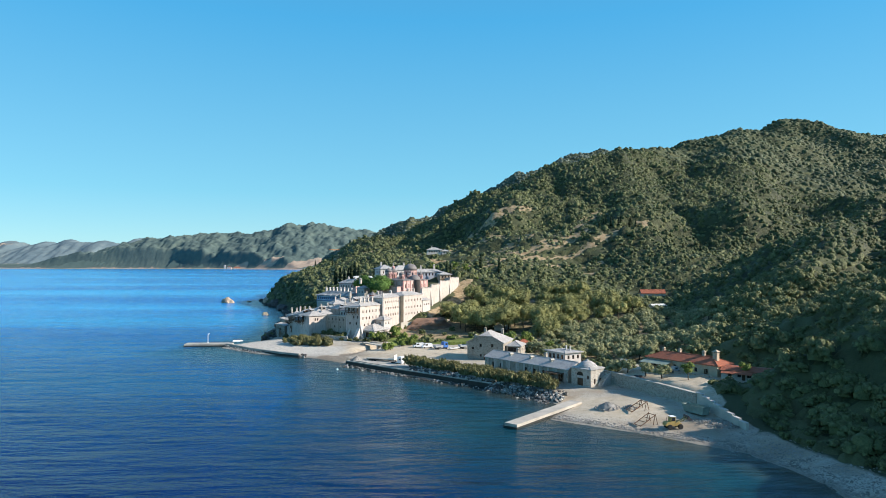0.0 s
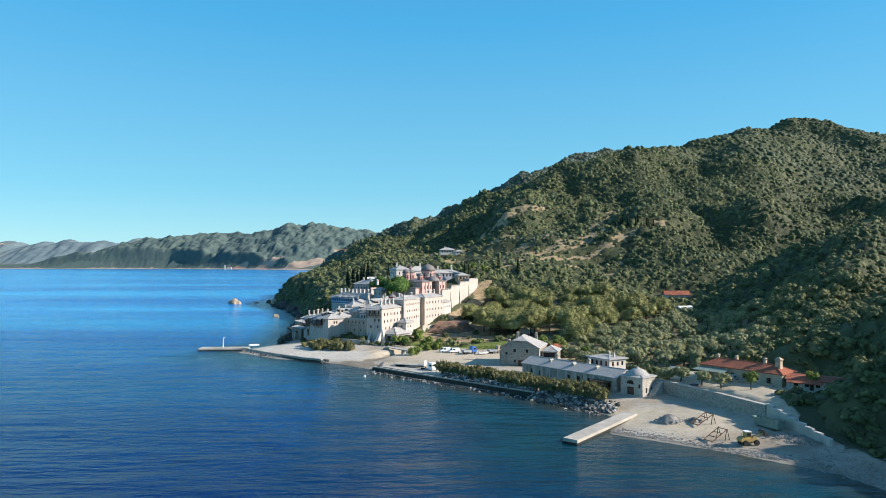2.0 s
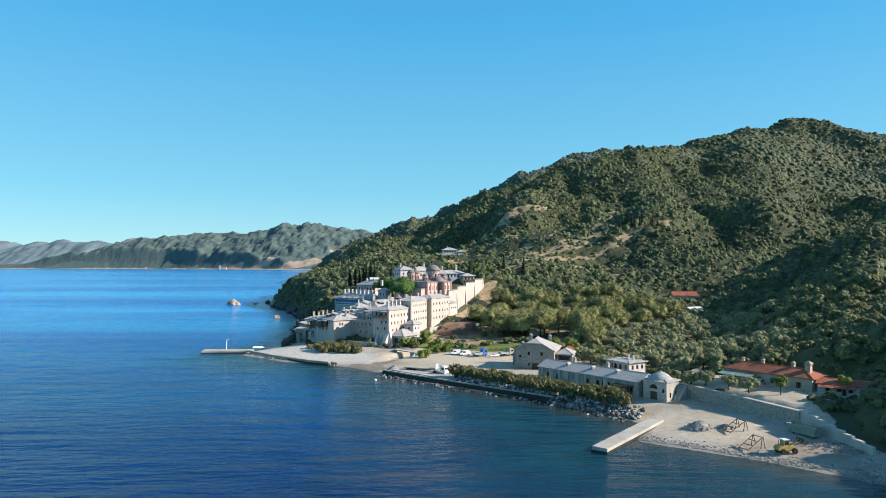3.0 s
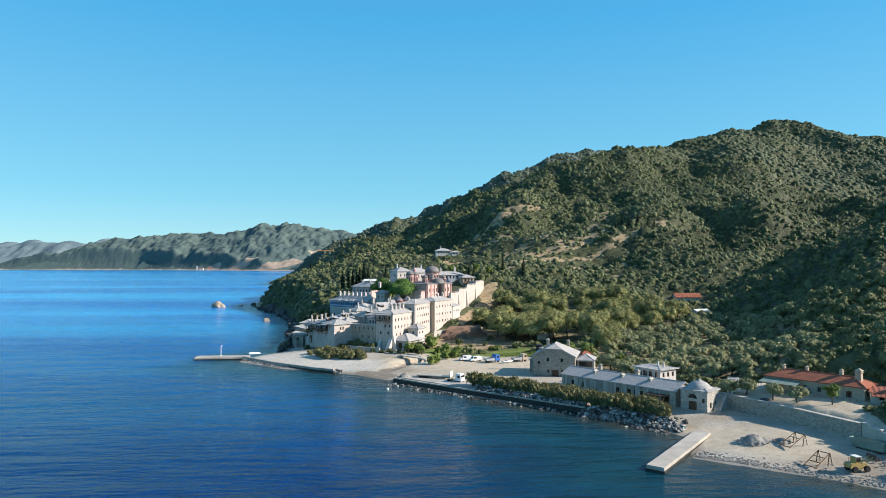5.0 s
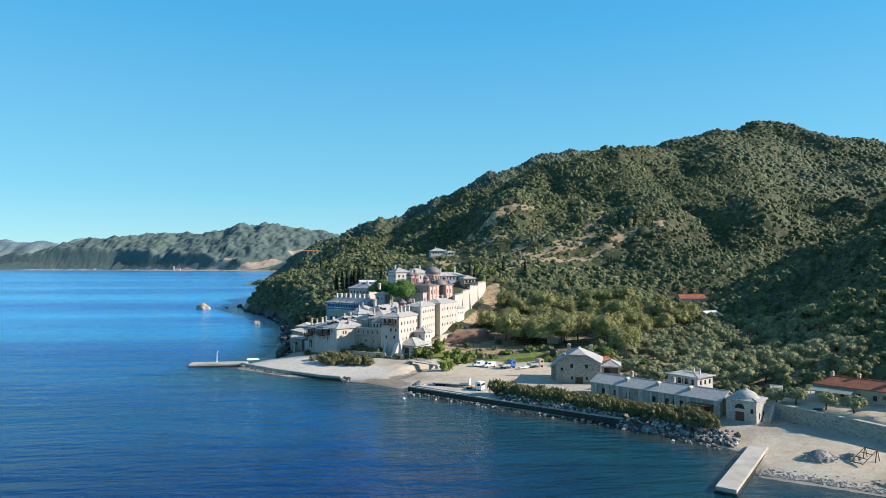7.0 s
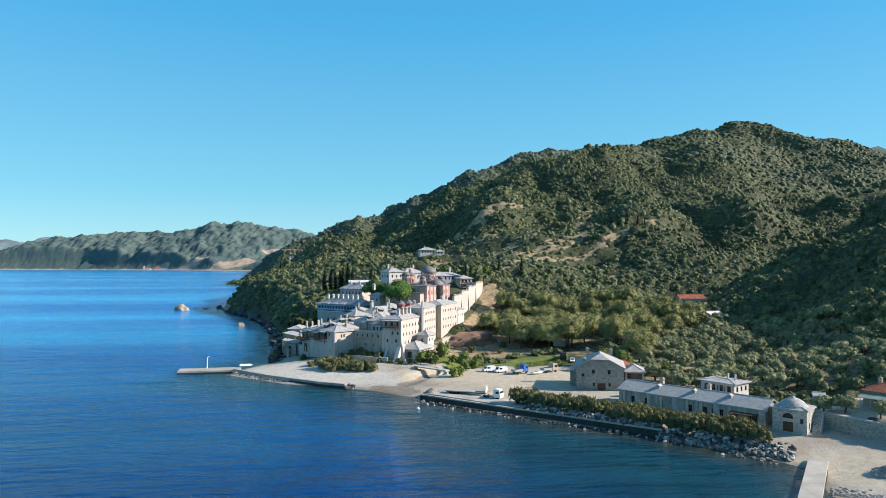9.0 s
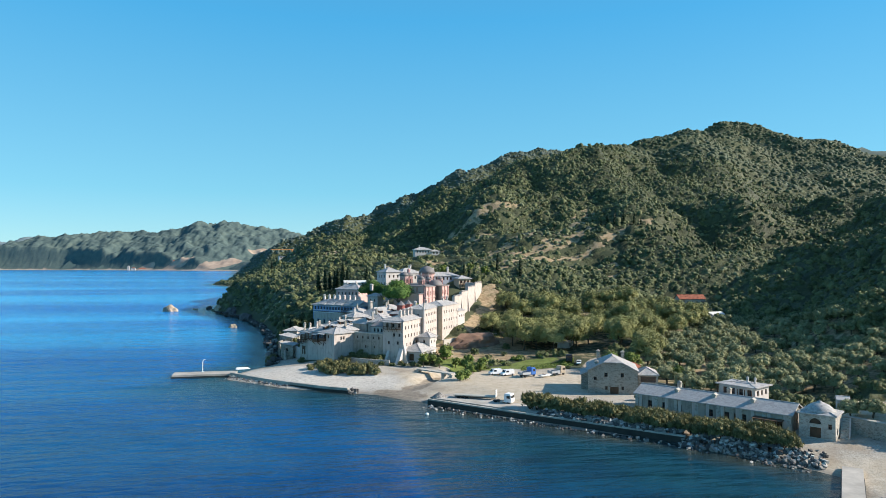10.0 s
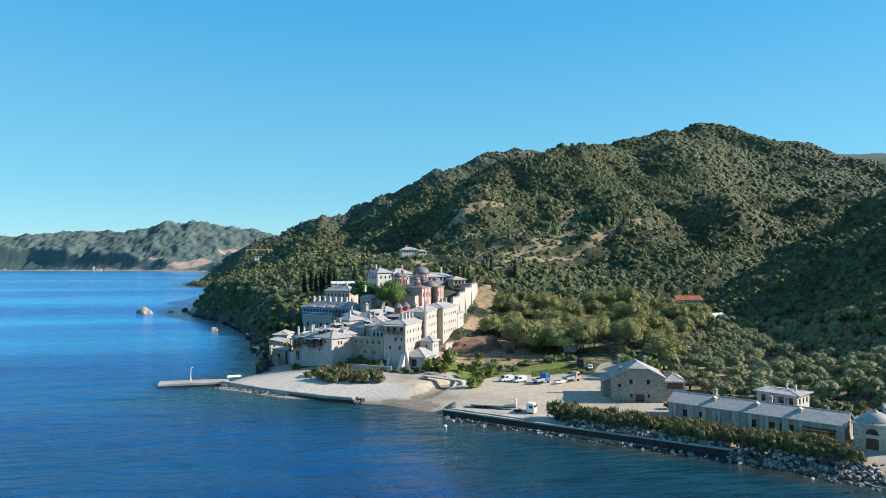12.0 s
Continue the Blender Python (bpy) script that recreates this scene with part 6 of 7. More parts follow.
put("footing", band([(-74.0, 294.8), (-63.8, 286.2), (-55.2, 281.2)], 0.55, 0.3, -2.0, 0.7).mesh("footing", M["wet_shade_quay"]), sea_wall_low, None, "dark wet foot")

RETAIN = [(53.2, 208.5), (55.4, 204.6), (62.6, 187.2), (68.2, 171.5)]
retaining = structure("retaining_wall", band(RETAIN, 0.6, 0.5, 0.5, 6.05).mesh("retaining_wall", M["stone"]), "long rubble retaining wall holding the terrace", "wall")
put("coping", band(RETAIN, 0.7, 0.6, 6.05, 6.22).mesh("coping", M["concrete"]), retaining)
for k in range(8):
    x0, y0 = 68.2 + 0.42 * k, 171.5 - 2.5 * k
    top = 6.3 - 0.44 * k
    put("stair_parapet", band([(x0, y0), (x0 + 0.42, y0 - 2.5)], 0.35, 0.35, 0.5, top).mesh("stair_parapet", M["concrete"]), retaining, None, "white-capped stepped stair parapet")
    put("cap", band([(x0, y0 + 0.1), (x0 + 0.40, y0 - 2.4)], 0.42, 0.42, top, top + 0.16).mesh("cap", M["white"]), retaining)
stair = thing("stone_stair", pose(50.2, 201.2, 2.2, 0, 0, 48), "stone stair rising beside the gatehouse", "stair")
for k in range(9):
    put("step", Build().box(0.62 * k, -0.8, -1.0, 0.62 * k + 0.66, 0.8, 0.4 * (k + 1)).mesh("step", M["pale_stone"]), stair)
put("cheek", Build().add([(0, -1.1, -1), (5.7, -1.1, -1), (5.7, -1.1, 3.9), (0, -1.1, 0.6), (0, -0.8, -1), (5.7, -0.8, -1), (5.7, -0.8, 3.9), (0, -0.8, 0.6)],
    [(0, 1, 2, 3), (7, 6, 5, 4), (3, 2, 6, 7), (0, 3, 7, 4)]).mesh("cheek", M["cream"]), stair)

bridge = thing("footbridge", pose(-30.6, 303.2, 0, 0, 0, -50), "small concrete footbridge over a stream bed", "bridge")
put("deck", Build().box(0, -1.2, 3.2, 15.5, 1.2, 3.55).mesh("deck", M["concrete"]), bridge)
put("pier", Build().box(11.0, -1.0, -1.0, 12.0, 1.0, 3.2).mesh("pier", M["concrete"]), bridge)
put("abutment", Build().box(-1.0, -1.6, -1.0, 0.6, 1.6, 3.2).mesh("abutment", M["concrete"]), bridge)
put("abutment", Build().box(15.0, -1.6, -1.0, 16.4, 1.6, 3.2).mesh("abutment", M["concrete"]), bridge)

# ---- rocks ----
def rock_mesh(seed, mat):
    r = np.random.RandomState(seed)
    q = np.array([(x, y, z) for z in (-1, 1) for y in (-1, 1) for x in (-1, 1)], float) * r.uniform(0.55, 1.1, (8, 3)) * np.array([0.46, 0.36, 0.32])
    bm = bmesh.new()
    for p in q:
        bm.verts.new(p)
    for p in unit_ball(r, 5) * np.array([0.5, 0.42, 0.38]):
        bm.verts.new(p)
    hull = bmesh.ops.convex_hull(bm, input=bm.verts[:])
    bmesh.ops.delete(bm, geom=[v for v in bm.verts if not v.link_faces], context="VERTS")
    me = bpy.data.meshes.new("rock")
    bm.to_mesh(me)
    bm.free()
    me.materials.append(mat)
    return me


ROCKS = [rock_mesh(k, (M["rock_pale"], M["rock"], M["rock"], M["rock_light"], M["rock_pale"], M["rock"])[k % 6]) for k in range(12)]


DARK_ROCKS = [rock_mesh(k + 30, M["rock_pale"] if k == 4 else M["rock"]) for k in range(5)]


def rocks_along(parent, rng, pts, n, width, size, lift, kinds=ROCKS):
    p = [Vector((x, y, 0)) for x, y in pts]
    lens = [(b - a).length for a, b in zip(p[:-1], p[1:])]
    for _ in range(n):
        t = rng.uniform(0, sum(lens))
        k = 0
        while t > lens[k]:
            t -= lens[k]
            k += 1
        d = (p[k + 1] - p[k]).normalized()
        w = rng.uniform(*width)
        q = p[k] + d * t + Vector((-d.y, d.x, 0)) * w
        s = rng.uniform(*size)
        f = (w - width[0]) / (width[1] - width[0])
        ob = put("rock", kinds[rng.randint(len(kinds))], parent)
        ob.matrix_basis = Matrix.LocRotScale((q.x, q.y, lift[0] + (lift[1] - lift[0]) * f + rng.uniform(-0.1, 0.15)), Euler([rng.uniform(-0.5, 0.5), rng.uniform(-0.5, 0.5), rng.uniform(0, 6.28)]), (s * rng.uniform(0.8, 1.3), s, s * rng.uniform(0.8, 1.2)))


rng = np.random.RandomState(21)
armour = thing("rock_armour", pose(0, 0, 0), "bank of pale and dark quarried boulders along the quay", "rocks", kind="structure")
rocks_along(armour, rng, [(-8.5, 236.6), (18.0, 211.8)], 300, (0.5, 3.6), (0.6, 1.4), (1.8, 2.4))
rocks_along(armour, rng, [(17.5, 211.0), (27.0, 199.5), (36.5, 189.6)], 420, (-1.4, 3.9), (0.5, 1.3), (0.0, 2.4))
point_rocks = thing("point_rocks", pose(0, 0, 0), "heap of pale rocks at the end of the beach wall", "rocks", kind="structure")
rocks_along(point_rocks, rng, [(-56.0, 281.0), (-52.5, 279.5)], 22, (-1.2, 1.6), (0.6, 1.3), (0.2, 1.1))
rocks_along(point_rocks, rng, [(-97.0, 316.0), (-84.5, 302.5), (-74.0, 293.8)], 90, (-1.6, 0.2), (0.4, 0.9), (0.0, 0.5))
west_rocks = thing("shore_rocks", pose(0, 0, 0), "dark boulders along the western shore under the monastery", "rocks", kind="structure")
rocks_along(west_rocks, rng, [(-85.0, 340.0), (-84.0, 362.0), (-89.0, 396.0), (-95.0, 445.0), (-106.0, 503.0), (-126.0, 570.0), (-155.0, 628.0)], 290, (-2.0, 4.0), (1.0, 3.2), (0.1, 1.4), DARK_ROCKS)
quay_foot = thing("quay_rocks", pose(0, 0, 0), "brown stones in the shallows at the quay foot", "rocks", kind="structure")
rocks_along(quay_foot, rng, [(-33.5, 259.0), (-12.8, 239.0), (18.0, 210.5), (34.0, 190.0)], 240, (-3.4, -0.3), (0.35, 1.0), (-0.12, 0.2))


def sea_rock(label, x, y, w, d, h, seed, mat):
    bm = bmesh.new()
    bmesh.ops.create_icosphere(bm, subdivisions=3, radius=1.0)
    for v in bm.verts:
        q = v.co.copy()
        k = 1 + 0.35 * noise.noise(q * 1.7 + Vector((seed, 0, 0))) + 0.18 * noise.noise(q * 4.5 + Vector((0, seed, 0)))
        v.co = Vector((q.x * w / 2, q.y * d / 2, q.z * h)) * k
    me = bpy.data.meshes.new("sea_rock")
    bm.to_mesh(me)
    bm.free()
    me.materials.append(mat)
    ob = new("sea_rock", me)
    ob.location = (x, y, -0.4)
    return tagged(ob, label, "rock")


sea_rock("large tawny rock standing in the sea", -197.0, 649.0, 12.5, 7, 5.2, 1, M["rock_warm"])
sea_rock("low pale rock in the sea", -180.5, 664.0, 5.0, 4, 1.7, 2, M["rock_warm"])
sea_rock("dark rounded rock in the sea", -171.0, 673.0, 6.0, 5, 3.0, 3, M["rock"])
sea_rock("dark jagged rock off the headland", -160.5, 676.0, 5.0, 6, 5.2, 4, M["rock"])
sea_rock("small pale rock off the shore", -124.2, 501.0, 5.4, 4, 2.6, 5, M["rock_warm"])
sea_rock("dark flat rock by the shore", -112.0, 520.0, 4.0, 3, 1.0, 6, M["rock"])
sea_rock("pale flat ledge under the headland", -152.0, 640.0, 16, 22, 7.0, 7, M["rock_warm"])
sea_rock("grey cliff foot under the headland", -140.0, 604.0, 13, 26, 6.0, 8, M["rock"])
sea_rock("grey cliff foot under the headland", -124.0, 560.0, 11, 22, 5.0, 9, M["rock"])
buoy = thing("buoy", pose(-35.0, 248.3, 0.0), "small white mooring buoy floating", "buoy")
put("float", Build().lathe([(0.1, -0.3), (0.4, -0.1), (0.5, 0.15), (0.35, 0.4), (0.1, 0.5)], 12).mesh("float", M["white_paint"], True), buoy)
put("ring", Build().lathe([(0.08, 0.5), (0.1, 0.58), (0.05, 0.66)], 8).mesh("ring", M["steel"]), buoy)

rng = np.random.RandomState(5)
heaps = [("gravel_heap", "grey heap of broken stone on the beach", 46.2, 175.2, 3.6, 1.7, 140), ("stone_heap", "large spill of pale stones at the stair foot", 68.0, 158.0, 6.0, 1.1, 260),
         ("gravel_heap", "small grey heap of stone beside the steel frame", 51.5, 173.5, 2.0, 0.8, 60), ("gravel_heap", "heap of grey rubble at the quay corner", -29.5, 263.2, 3.0, 1.9, 120)]
for name, label, x, y, r, h, n in heaps:
    base = max(ground_at(x, y), 1.0)
    b = Build() if name == "stone_heap" else Build().lathe([(r, -0.4), (r * 0.72, h * 0.3), (r * 0.4, h * 0.68), (r * 0.12, h * 0.95), (0.02, h)], 14)
    for _ in range(n):
        a, q = rng.uniform(0, 6.28), rng.uniform(0, 1) ** 0.6
        s = rng.uniform(0.18, 0.45)
        v = ICO_V * rng.uniform(0.7, 1.1, (12, 1))[: len(ICO_V)] if len(ICO_V) == 12 else ICO_V * rng.uniform(0.7, 1.1, (len(ICO_V), 1))
        b.add(v * s * 0.6 + np.array([x * 0 + r * q * math.cos(a), r * q * math.sin(a), h * (1 - q) * (0.35 if name == "stone_heap" else 1.0) + 0.05]), [tuple(int(i) for i in f) for f in ICO_F])
    ob = new(name, b.mesh(name, M["rock_pale"]))
    ob.location = (x, y, base)
    tagged(ob, label, "stone heap", kind="stuff")

# shingle and stones strewn along the beach
rng = np.random.RandomState(9)
pts = []
for a, bb, n, wid in (((30, 170.5), (41, 162.5), 420, 2.6), ((41, 162.5), (60, 146), 520, 3.2), ((60, 146), (70, 128), 1100, 9.0), ((70, 128), (70, 100), 1200, 10), ((-97, 316), (-55, 284), 300, 3)):
    t, w = rng.uniform(0, 1, n), np.abs(rng.normal(0, 0.6, n)) * wid
    dx, dy = bb[0] - a[0], bb[1] - a[1]
    l = math.hypot(dx, dy)
    sgn = -1 if a[0] < 0 else 1
    pts.append(np.stack([a[0] + dx * t - sgn * dy / l * w * -1 * -1, a[1] + dy * t + sgn * dx / l * w], 1))
pts = np.concatenate(pts)
zz = land_height(pts[:, 0], pts[:, 1])
s = rng.uniform(0.09, 0.32, len(pts)) * np.where((pts[:, 0] > 50) & (pts[:, 1] < 150), rng.uniform(0.6, 1.2, len(pts)), 1.0)
me = merge("beach_stones", [(ICO_V * rng.uniform(0.75, 1.1, (len(ICO_V), 1)) * np.array([1, 0.8, 0.6]), ICO_F) for _ in range(3)], np.stack([pts[:, 0], pts[:, 1], zz + 0.03], 1), rng.uniform(0, 6.28, len(pts)), np.stack([s, s], 1), rng.randint(0, 3, len(pts)), M["rock_pale"])
tagged(new("beach_stones", me), "loose grey stones strewn along the water's edge", "stones", kind="stuff")

# earth bank of the excavation below the wings
bank = sea_rock("raw brown earth bank of an excavation", 1.0, 349.0, 26, 10, 5.2, 12, M["earth"])
bank.name = "earth_bank"
tagged(bank, "raw brown earth bank of an excavation", "earth bank")
bank.location = (-1.5, 350.5, ground_at(-1.5, 350.5) - 0.6)
bank.rotation_euler = (0, 0, radians(18))
structure("track_wall", band([(-16.0, 344.0), (-4.0, 356.0), (12.0, 366.0)], 0.3, 0.3, 3.0, 8.6).mesh("track_wall", M["concrete"]), "low concrete wall along the track above the bank", "wall")
structure("garden_wall", band([(-54.0, 328.0), (-46.0, 321.5), (-40.0, 318.5)], 0.3, 0.3, 1.0, 4.4).mesh("garden_wall", M["pale_stone"]), "low stone garden wall under the monastery", "wall")
structure("shore_wall", band([(-80.5, 352.0), (-81.0, 372.0), (-78.0, 398.0), (-80.0, 420.0)], 0.4, 0.4, 0.0, 4.2).mesh("shore_wall", M["grey_wall"]), "weathered plaster wall along the western yard", "wall")
structure("ramp_wall", band([(-79.5, 362.0), (-74.5, 352.0), (-72.5, 346.5)], 0.35, 0.35, 1.0, 5.6).mesh("ramp_wall", M["white"]), "sloping white plastered ramp wall in the western yard", "wall")
structure("yard_wall", band([(-84.0, 366.0), (-82.5, 384.0), (-76.0, 392.0)], 0.4, 0.4, 0.5, 6.4).mesh("yard_wall", M["old_wall"]), "stained retaining wall above the western shore", "wall")
house("yard_shed", "dark stone shed with grey lean-to roof in the western yard", "shed", -79.0, 372.0, 3.2, 70, 9, 6, 4.2, M["stone"], M["slate_dark"], "shed", 1.2, 0.4, {"l": row(2, 1.4, 0.9, 1.1, 0.6, 5.4)}, {"f": [(3.0, 0.05, 4.4, 2.2)]})
house("yard_shed", "low plastered outbuilding with slab roof above the shore", "shed", -78.0, 386.0, 4.4, 75, 10, 6, 4.6, M["grey_wall"], M["slate"], "hip", 1.4, 0.5, {"l": row(2, 1.6, 0.9, 1.2, 0.6, 5.4), "f": row(3, 1.6, 0.9, 1.2, 0.6, 9.4)})
house("waterside_shed", "low dark stone shed with grey roof by the western shore", "shed", -77.5, 354.0, 2.6, 80, 8, 5, 3.6, M["stone"], M["slate_dark"], "shed", 1.0, 0.4, {"l": row(1, 1.2, 1.0, 1.2, 1, 4)})

# ---- machines and vehicles ----
WHEELS = {}


def wheel(parent, x, y, r, w, name="wheel"):
    if (r, w) not in WHEELS:
        prof = [(r * 0.55, -w / 2), (r * 0.92, -w / 2), (r, -w * 0.32), (r, w * 0.32), (r * 0.92, w / 2), (r * 0.55, w / 2)]
        rim = [(0.05, -w * 0.42), (r * 0.58, -w * 0.42), (r * 0.58, w * 0.42), (0.05, w * 0.42)]
        WHEELS[(r, w)] = (Build().lathe(prof, 18).mesh("tyre", M["rubber"]), Build().lathe(rim, 12).mesh("rim", M["steel"]))
    t = put(name, WHEELS[(r, w)][0], parent, Matrix.Translation((x, y, r)) @ Matrix.Rotation(math.pi / 2, 4, "X"))
    put("rim", WHEELS[(r, w)][1], t)


def extruded(name, profile, y0, y1, mat, bevel=0.05):
    """A body from its side profile (x, z)."""
    bm = bmesh.new()
    a = [bm.verts.new((x, y0, z)) for x, z in profile]
    b = [bm.verts.new((x, y1, z)) for x, z in profile]
    n = len(profile)
    bm.faces.new(a[::-1])
    bm.faces.new(b)
    for k in range(n):
        bm.faces.new((a[k], a[(k + 1) % n], b[(k + 1) % n], b[k]))
    bmesh.ops.recalc_face_normals(bm, faces=bm.faces[:])
    bmesh.ops.bevel(bm, geom=bm.edges[:], offset=bevel, segments=2, affect="EDGES")
    me = bpy.data.meshes.new(name)
    bm.to_mesh(me)
    bm.free()
    me.materials.append(mat)
    return me


def stand(x, y, ang, lift=0.0):
    return pose(x, y, ground_at(x, y) + lift, 0, 0, ang)


def van(x, y, ang, label, mat):
    t = thing("van", stand(x, y, ang), label, "van", "vehicles in the car park")
    put("body", extruded("body", [(-2.3, 0.35), (2.3, 0.35), (2.4, 0.9), (1.6, 1.15), (1.05, 1.95), (-2.2, 2.0), (-2.4, 1.2)], -0.95, 0.95, mat, 0.1), t)
    put("windscreen", Build().add([(1.58, -0.8, 1.2), (1.58, 0.8, 1.2), (1.12, 0.75, 1.85), (1.12, -0.75, 1.85)], [(0, 1, 2, 3)]).mesh("windscreen", M["glass"]), t, Matrix.Translation((0.06, 0, 0.03)))
    for s in (-1, 1):
        put("side_window", Build().box(-0.1, s * 0.955 - 0.006, 1.2, 1.0, s * 0.955 + 0.006, 1.75).mesh("side_window", M["glass"]), t)
        for wx in (-1.5, 1.5):
            wheel(t, wx, s * 0.85, 0.34, 0.22)
    return t


def car(x, y, ang, label, mat, pickup=False):
    t = thing("pickup" if pickup else "car", stand(x, y, ang), label, "car", "parked cars")
    prof = [(-2.1, 0.35), (2.1, 0.35), (2.15, 0.75), (1.1, 0.95), (0.5, 1.45), (-1.3, 1.48), (-1.9, 0.95), (-2.15, 0.85)]
    if pickup:
        prof = [(-2.5, 0.4), (2.4, 0.4), (2.4, 0.95), (1.3, 1.05), (0.8, 1.7), (-0.4, 1.72), (-0.6, 1.0), (-2.5, 1.0)]
    put("body", extruded("body", prof, -0.85, 0.85, mat, 0.08), t)
    for s in (-1, 1):
        put("side_window", Build().box(-0.4 if pickup else -1.2, s * 0.855 - 0.006, 1.0, 0.6, s * 0.855 + 0.006, 1.38).mesh("side_window", M["glass"]), t)
        for wx in (-1.35, 1.35):
            wheel(t, wx, s * 0.78, 0.32, 0.2)
    put("windscreen", Build().add([(1.06, -0.7, 1.0), (1.06, 0.7, 1.0), (0.62, 0.65, 1.4), (0.62, -0.65, 1.4)], [(0, 1, 2, 3)]).mesh("windscreen", M["glass"]), t, Matrix.Translation((0.05, 0, 0.03)))
    return t


def lorry(name, x, y, ang, label, cab_mat, bed):
    t = thing(name, stand(x, y, ang), label, "lorry", "lorries by the shore")
    put("cab", extruded("cab", [(0.3, 0.7), (2.5, 0.6), (2.55, 1.7), (2.25, 3.0), (0.5, 3.1), (0.3, 2.6)], -1.2, 1.2, cab_mat, 0.12), t)
    put("windscreen", Build().box(2.36, -1.0, 1.75, 2.5, 1.0, 2.6).mesh("windscreen", M["glass"]), t)
    for s in (-1, 1):
        put("side_window", Build().box(1.1, s * 1.21 - 0.01, 1.8, 2.1, s * 1.21 + 0.01, 2.5).mesh("side_window", M["glass"]), t)
        for wx in (1.6, -2.3):
            wheel(t, wx, s * 1.0, 0.5, 0.32)
    put("chassis", Build().box(-3.4, -0.45, 0.55, 0.5, 0.45, 0.9).mesh("chassis", M["car_dark"]), t)
    put("fuel_tank", bevelled("fuel_tank", M["steel"], -0.9, -1.15, 0.5, 0.1, -0.6, 0.95, 0.08), t)
    if bed:
        b = Build().box(-3.6, -1.15, 0.95, 0.15, 1.15, 1.1)
        for a in ((-3.6, -1.15, -3.5, 1.15), (0.05, -1.15, 0.15, 1.15), (-3.6, -1.15, 0.15, -1.05), (-3.6, 1.05, 0.15, 1.15)):
            b.box(a[0], a[1], 1.1, a[2], a[3], 1.75)
        put("load_bed", b.mesh("load_bed", M["car_grey"]), t)
    return t


lorry("tractor_unit", -12.6, 252.8, -38, "white lorry tractor unit parked on the quay", M["car_white"], False)
trailer = thing("flatbed_trailer", stand(-19.6, 259.6, -24), "long dusty flatbed trailer parked behind a lorry", "trailer")
put("deck", bevelled("deck", M["concrete"], -6.2, -1.25, 1.15, 6.2, 1.25, 1.45, 0.05), trailer, None, "dusty grey load deck")
put("headboard", Build().box(6.0, -1.25, 1.45, 6.2, 1.25, 3.1).mesh("headboard", M["canvas"]), trailer)
put("chassis", Build().box(-6.0, -0.5, 0.75, 6.0, 0.5, 1.13).mesh("chassis", M["car_dark"]), trailer)
for wx in (-4.6, -3.4, -2.2):
    for s in (-1, 1):
        wheel(trailer, wx, s * 1.0, 0.5, 0.32)
for s in (-1, 1):
    put("landing_leg", Build().beam((3.6, s * 0.7, 0), (3.6, s * 0.7, 1.1), 0.08).mesh("landing_leg", M["car_dark"]), trailer)
van(-5.9, 293.4, 196, "white van parked by the garden hedge", M["car_white"])
van(-2.2, 291.2, 200, "white panel van parked by the garden hedge", M["car_white"])
lorry("tipper", 4.2, 288.0, 28, "small blue tipper lorry with grey bed", M["car_blue"], True)
lorry("old_lorry", 15.0, 289.6, 24, "old dusty yellow-grey lorry with bed", M["tan"], True)
car(29.8, 309.6, 250, "white car parked beside the lane", M["car_white"])
lorry("dark_lorry", 27.4, 313.4, 250, "dark lorry standing under the plane trees", M["car_dark"], True)
car(71.6, 197.6, 30, "silver pickup parked on the terrace", M["car_grey"], True)
car(60.9, 197.0, 40, "dark car in the shade of an olive tree", M["car_dark"])
boat = thing("boat", stand(9.4, 286.0, 20), "small white boat lying on a trailer", "boat")
hull = extruded("hull", [(-2.2, 0.9), (-2.1, 0.35), (1.4, 0.35), (2.6, 1.0)], -0.75, 0.75, M["white_paint"], 0.14)
put("hull", hull, boat)
put("thwart", Build().box(-0.6, -0.7, 1.02, -0.2, 0.7, 1.1).mesh("thwart", M["wood"]), boat)
skiff = thing("rowing_boat", pose(-93.4, 324.0, 1.55, 0, 0, 10), "pale upturned rowing boat on the shingle", "boat")
put("hull", Build().add([(-2.6, 0, 0.1), (-2.2, -0.8, 0), (0.8, -0.85, 0), (2.8, 0, 0.1), (0.8, 0.85, 0), (-2.2, 0.8, 0), (-2.0, 0, 0.75), (1.6, 0, 0.7)], [(0, 1, 6), (1, 2, 7, 6), (2, 3, 7), (3, 4, 7), (4, 5, 6, 7), (5, 0, 6), (5, 4, 3, 2, 1, 0)]).mesh("hull", M["white_paint"]), skiff)
put("keel", Build().beam((-2.2, 0, 0.75), (1.9, 0, 0.72), 0.06).mesh("keel", M["wood"]), skiff)

loader = thing("wheel_loader", stand(56.9, 156.8, 8) @ Matrix.Scale(0.86, 4), "yellow wheel loader with raised dark bucket on the beach", "loader")
put("rear_body", extruded("rear_body", [(-3.0, 0.9), (-0.3, 0.8), (-0.3, 1.9), (-2.6, 2.0), (-3.1, 1.6)], -1.05, 1.05, M["yellow"], 0.1), loader)
put("front_frame", extruded("front_frame", [(-0.2, 0.8), (1.7, 0.7), (1.9, 1.3), (0.9, 1.9), (-0.2, 1.7)], -0.8, 0.8, M["yellow"], 0.08), loader)
cab = put("cab", bevelled("cab", M["yellow"], -1.5, -0.8, 1.9, -0.1, 0.8, 3.3, 0.06), loader)
put("window", bevelled("window", M["glass"], -1.35, -0.82, 2.2, -0.25, 0.82, 3.1, 0.02), cab)
put("windscreen", Build().box(-0.12, -0.7, 2.15, -0.08, 0.7, 3.1).mesh("windscreen", M["glass"]), cab)
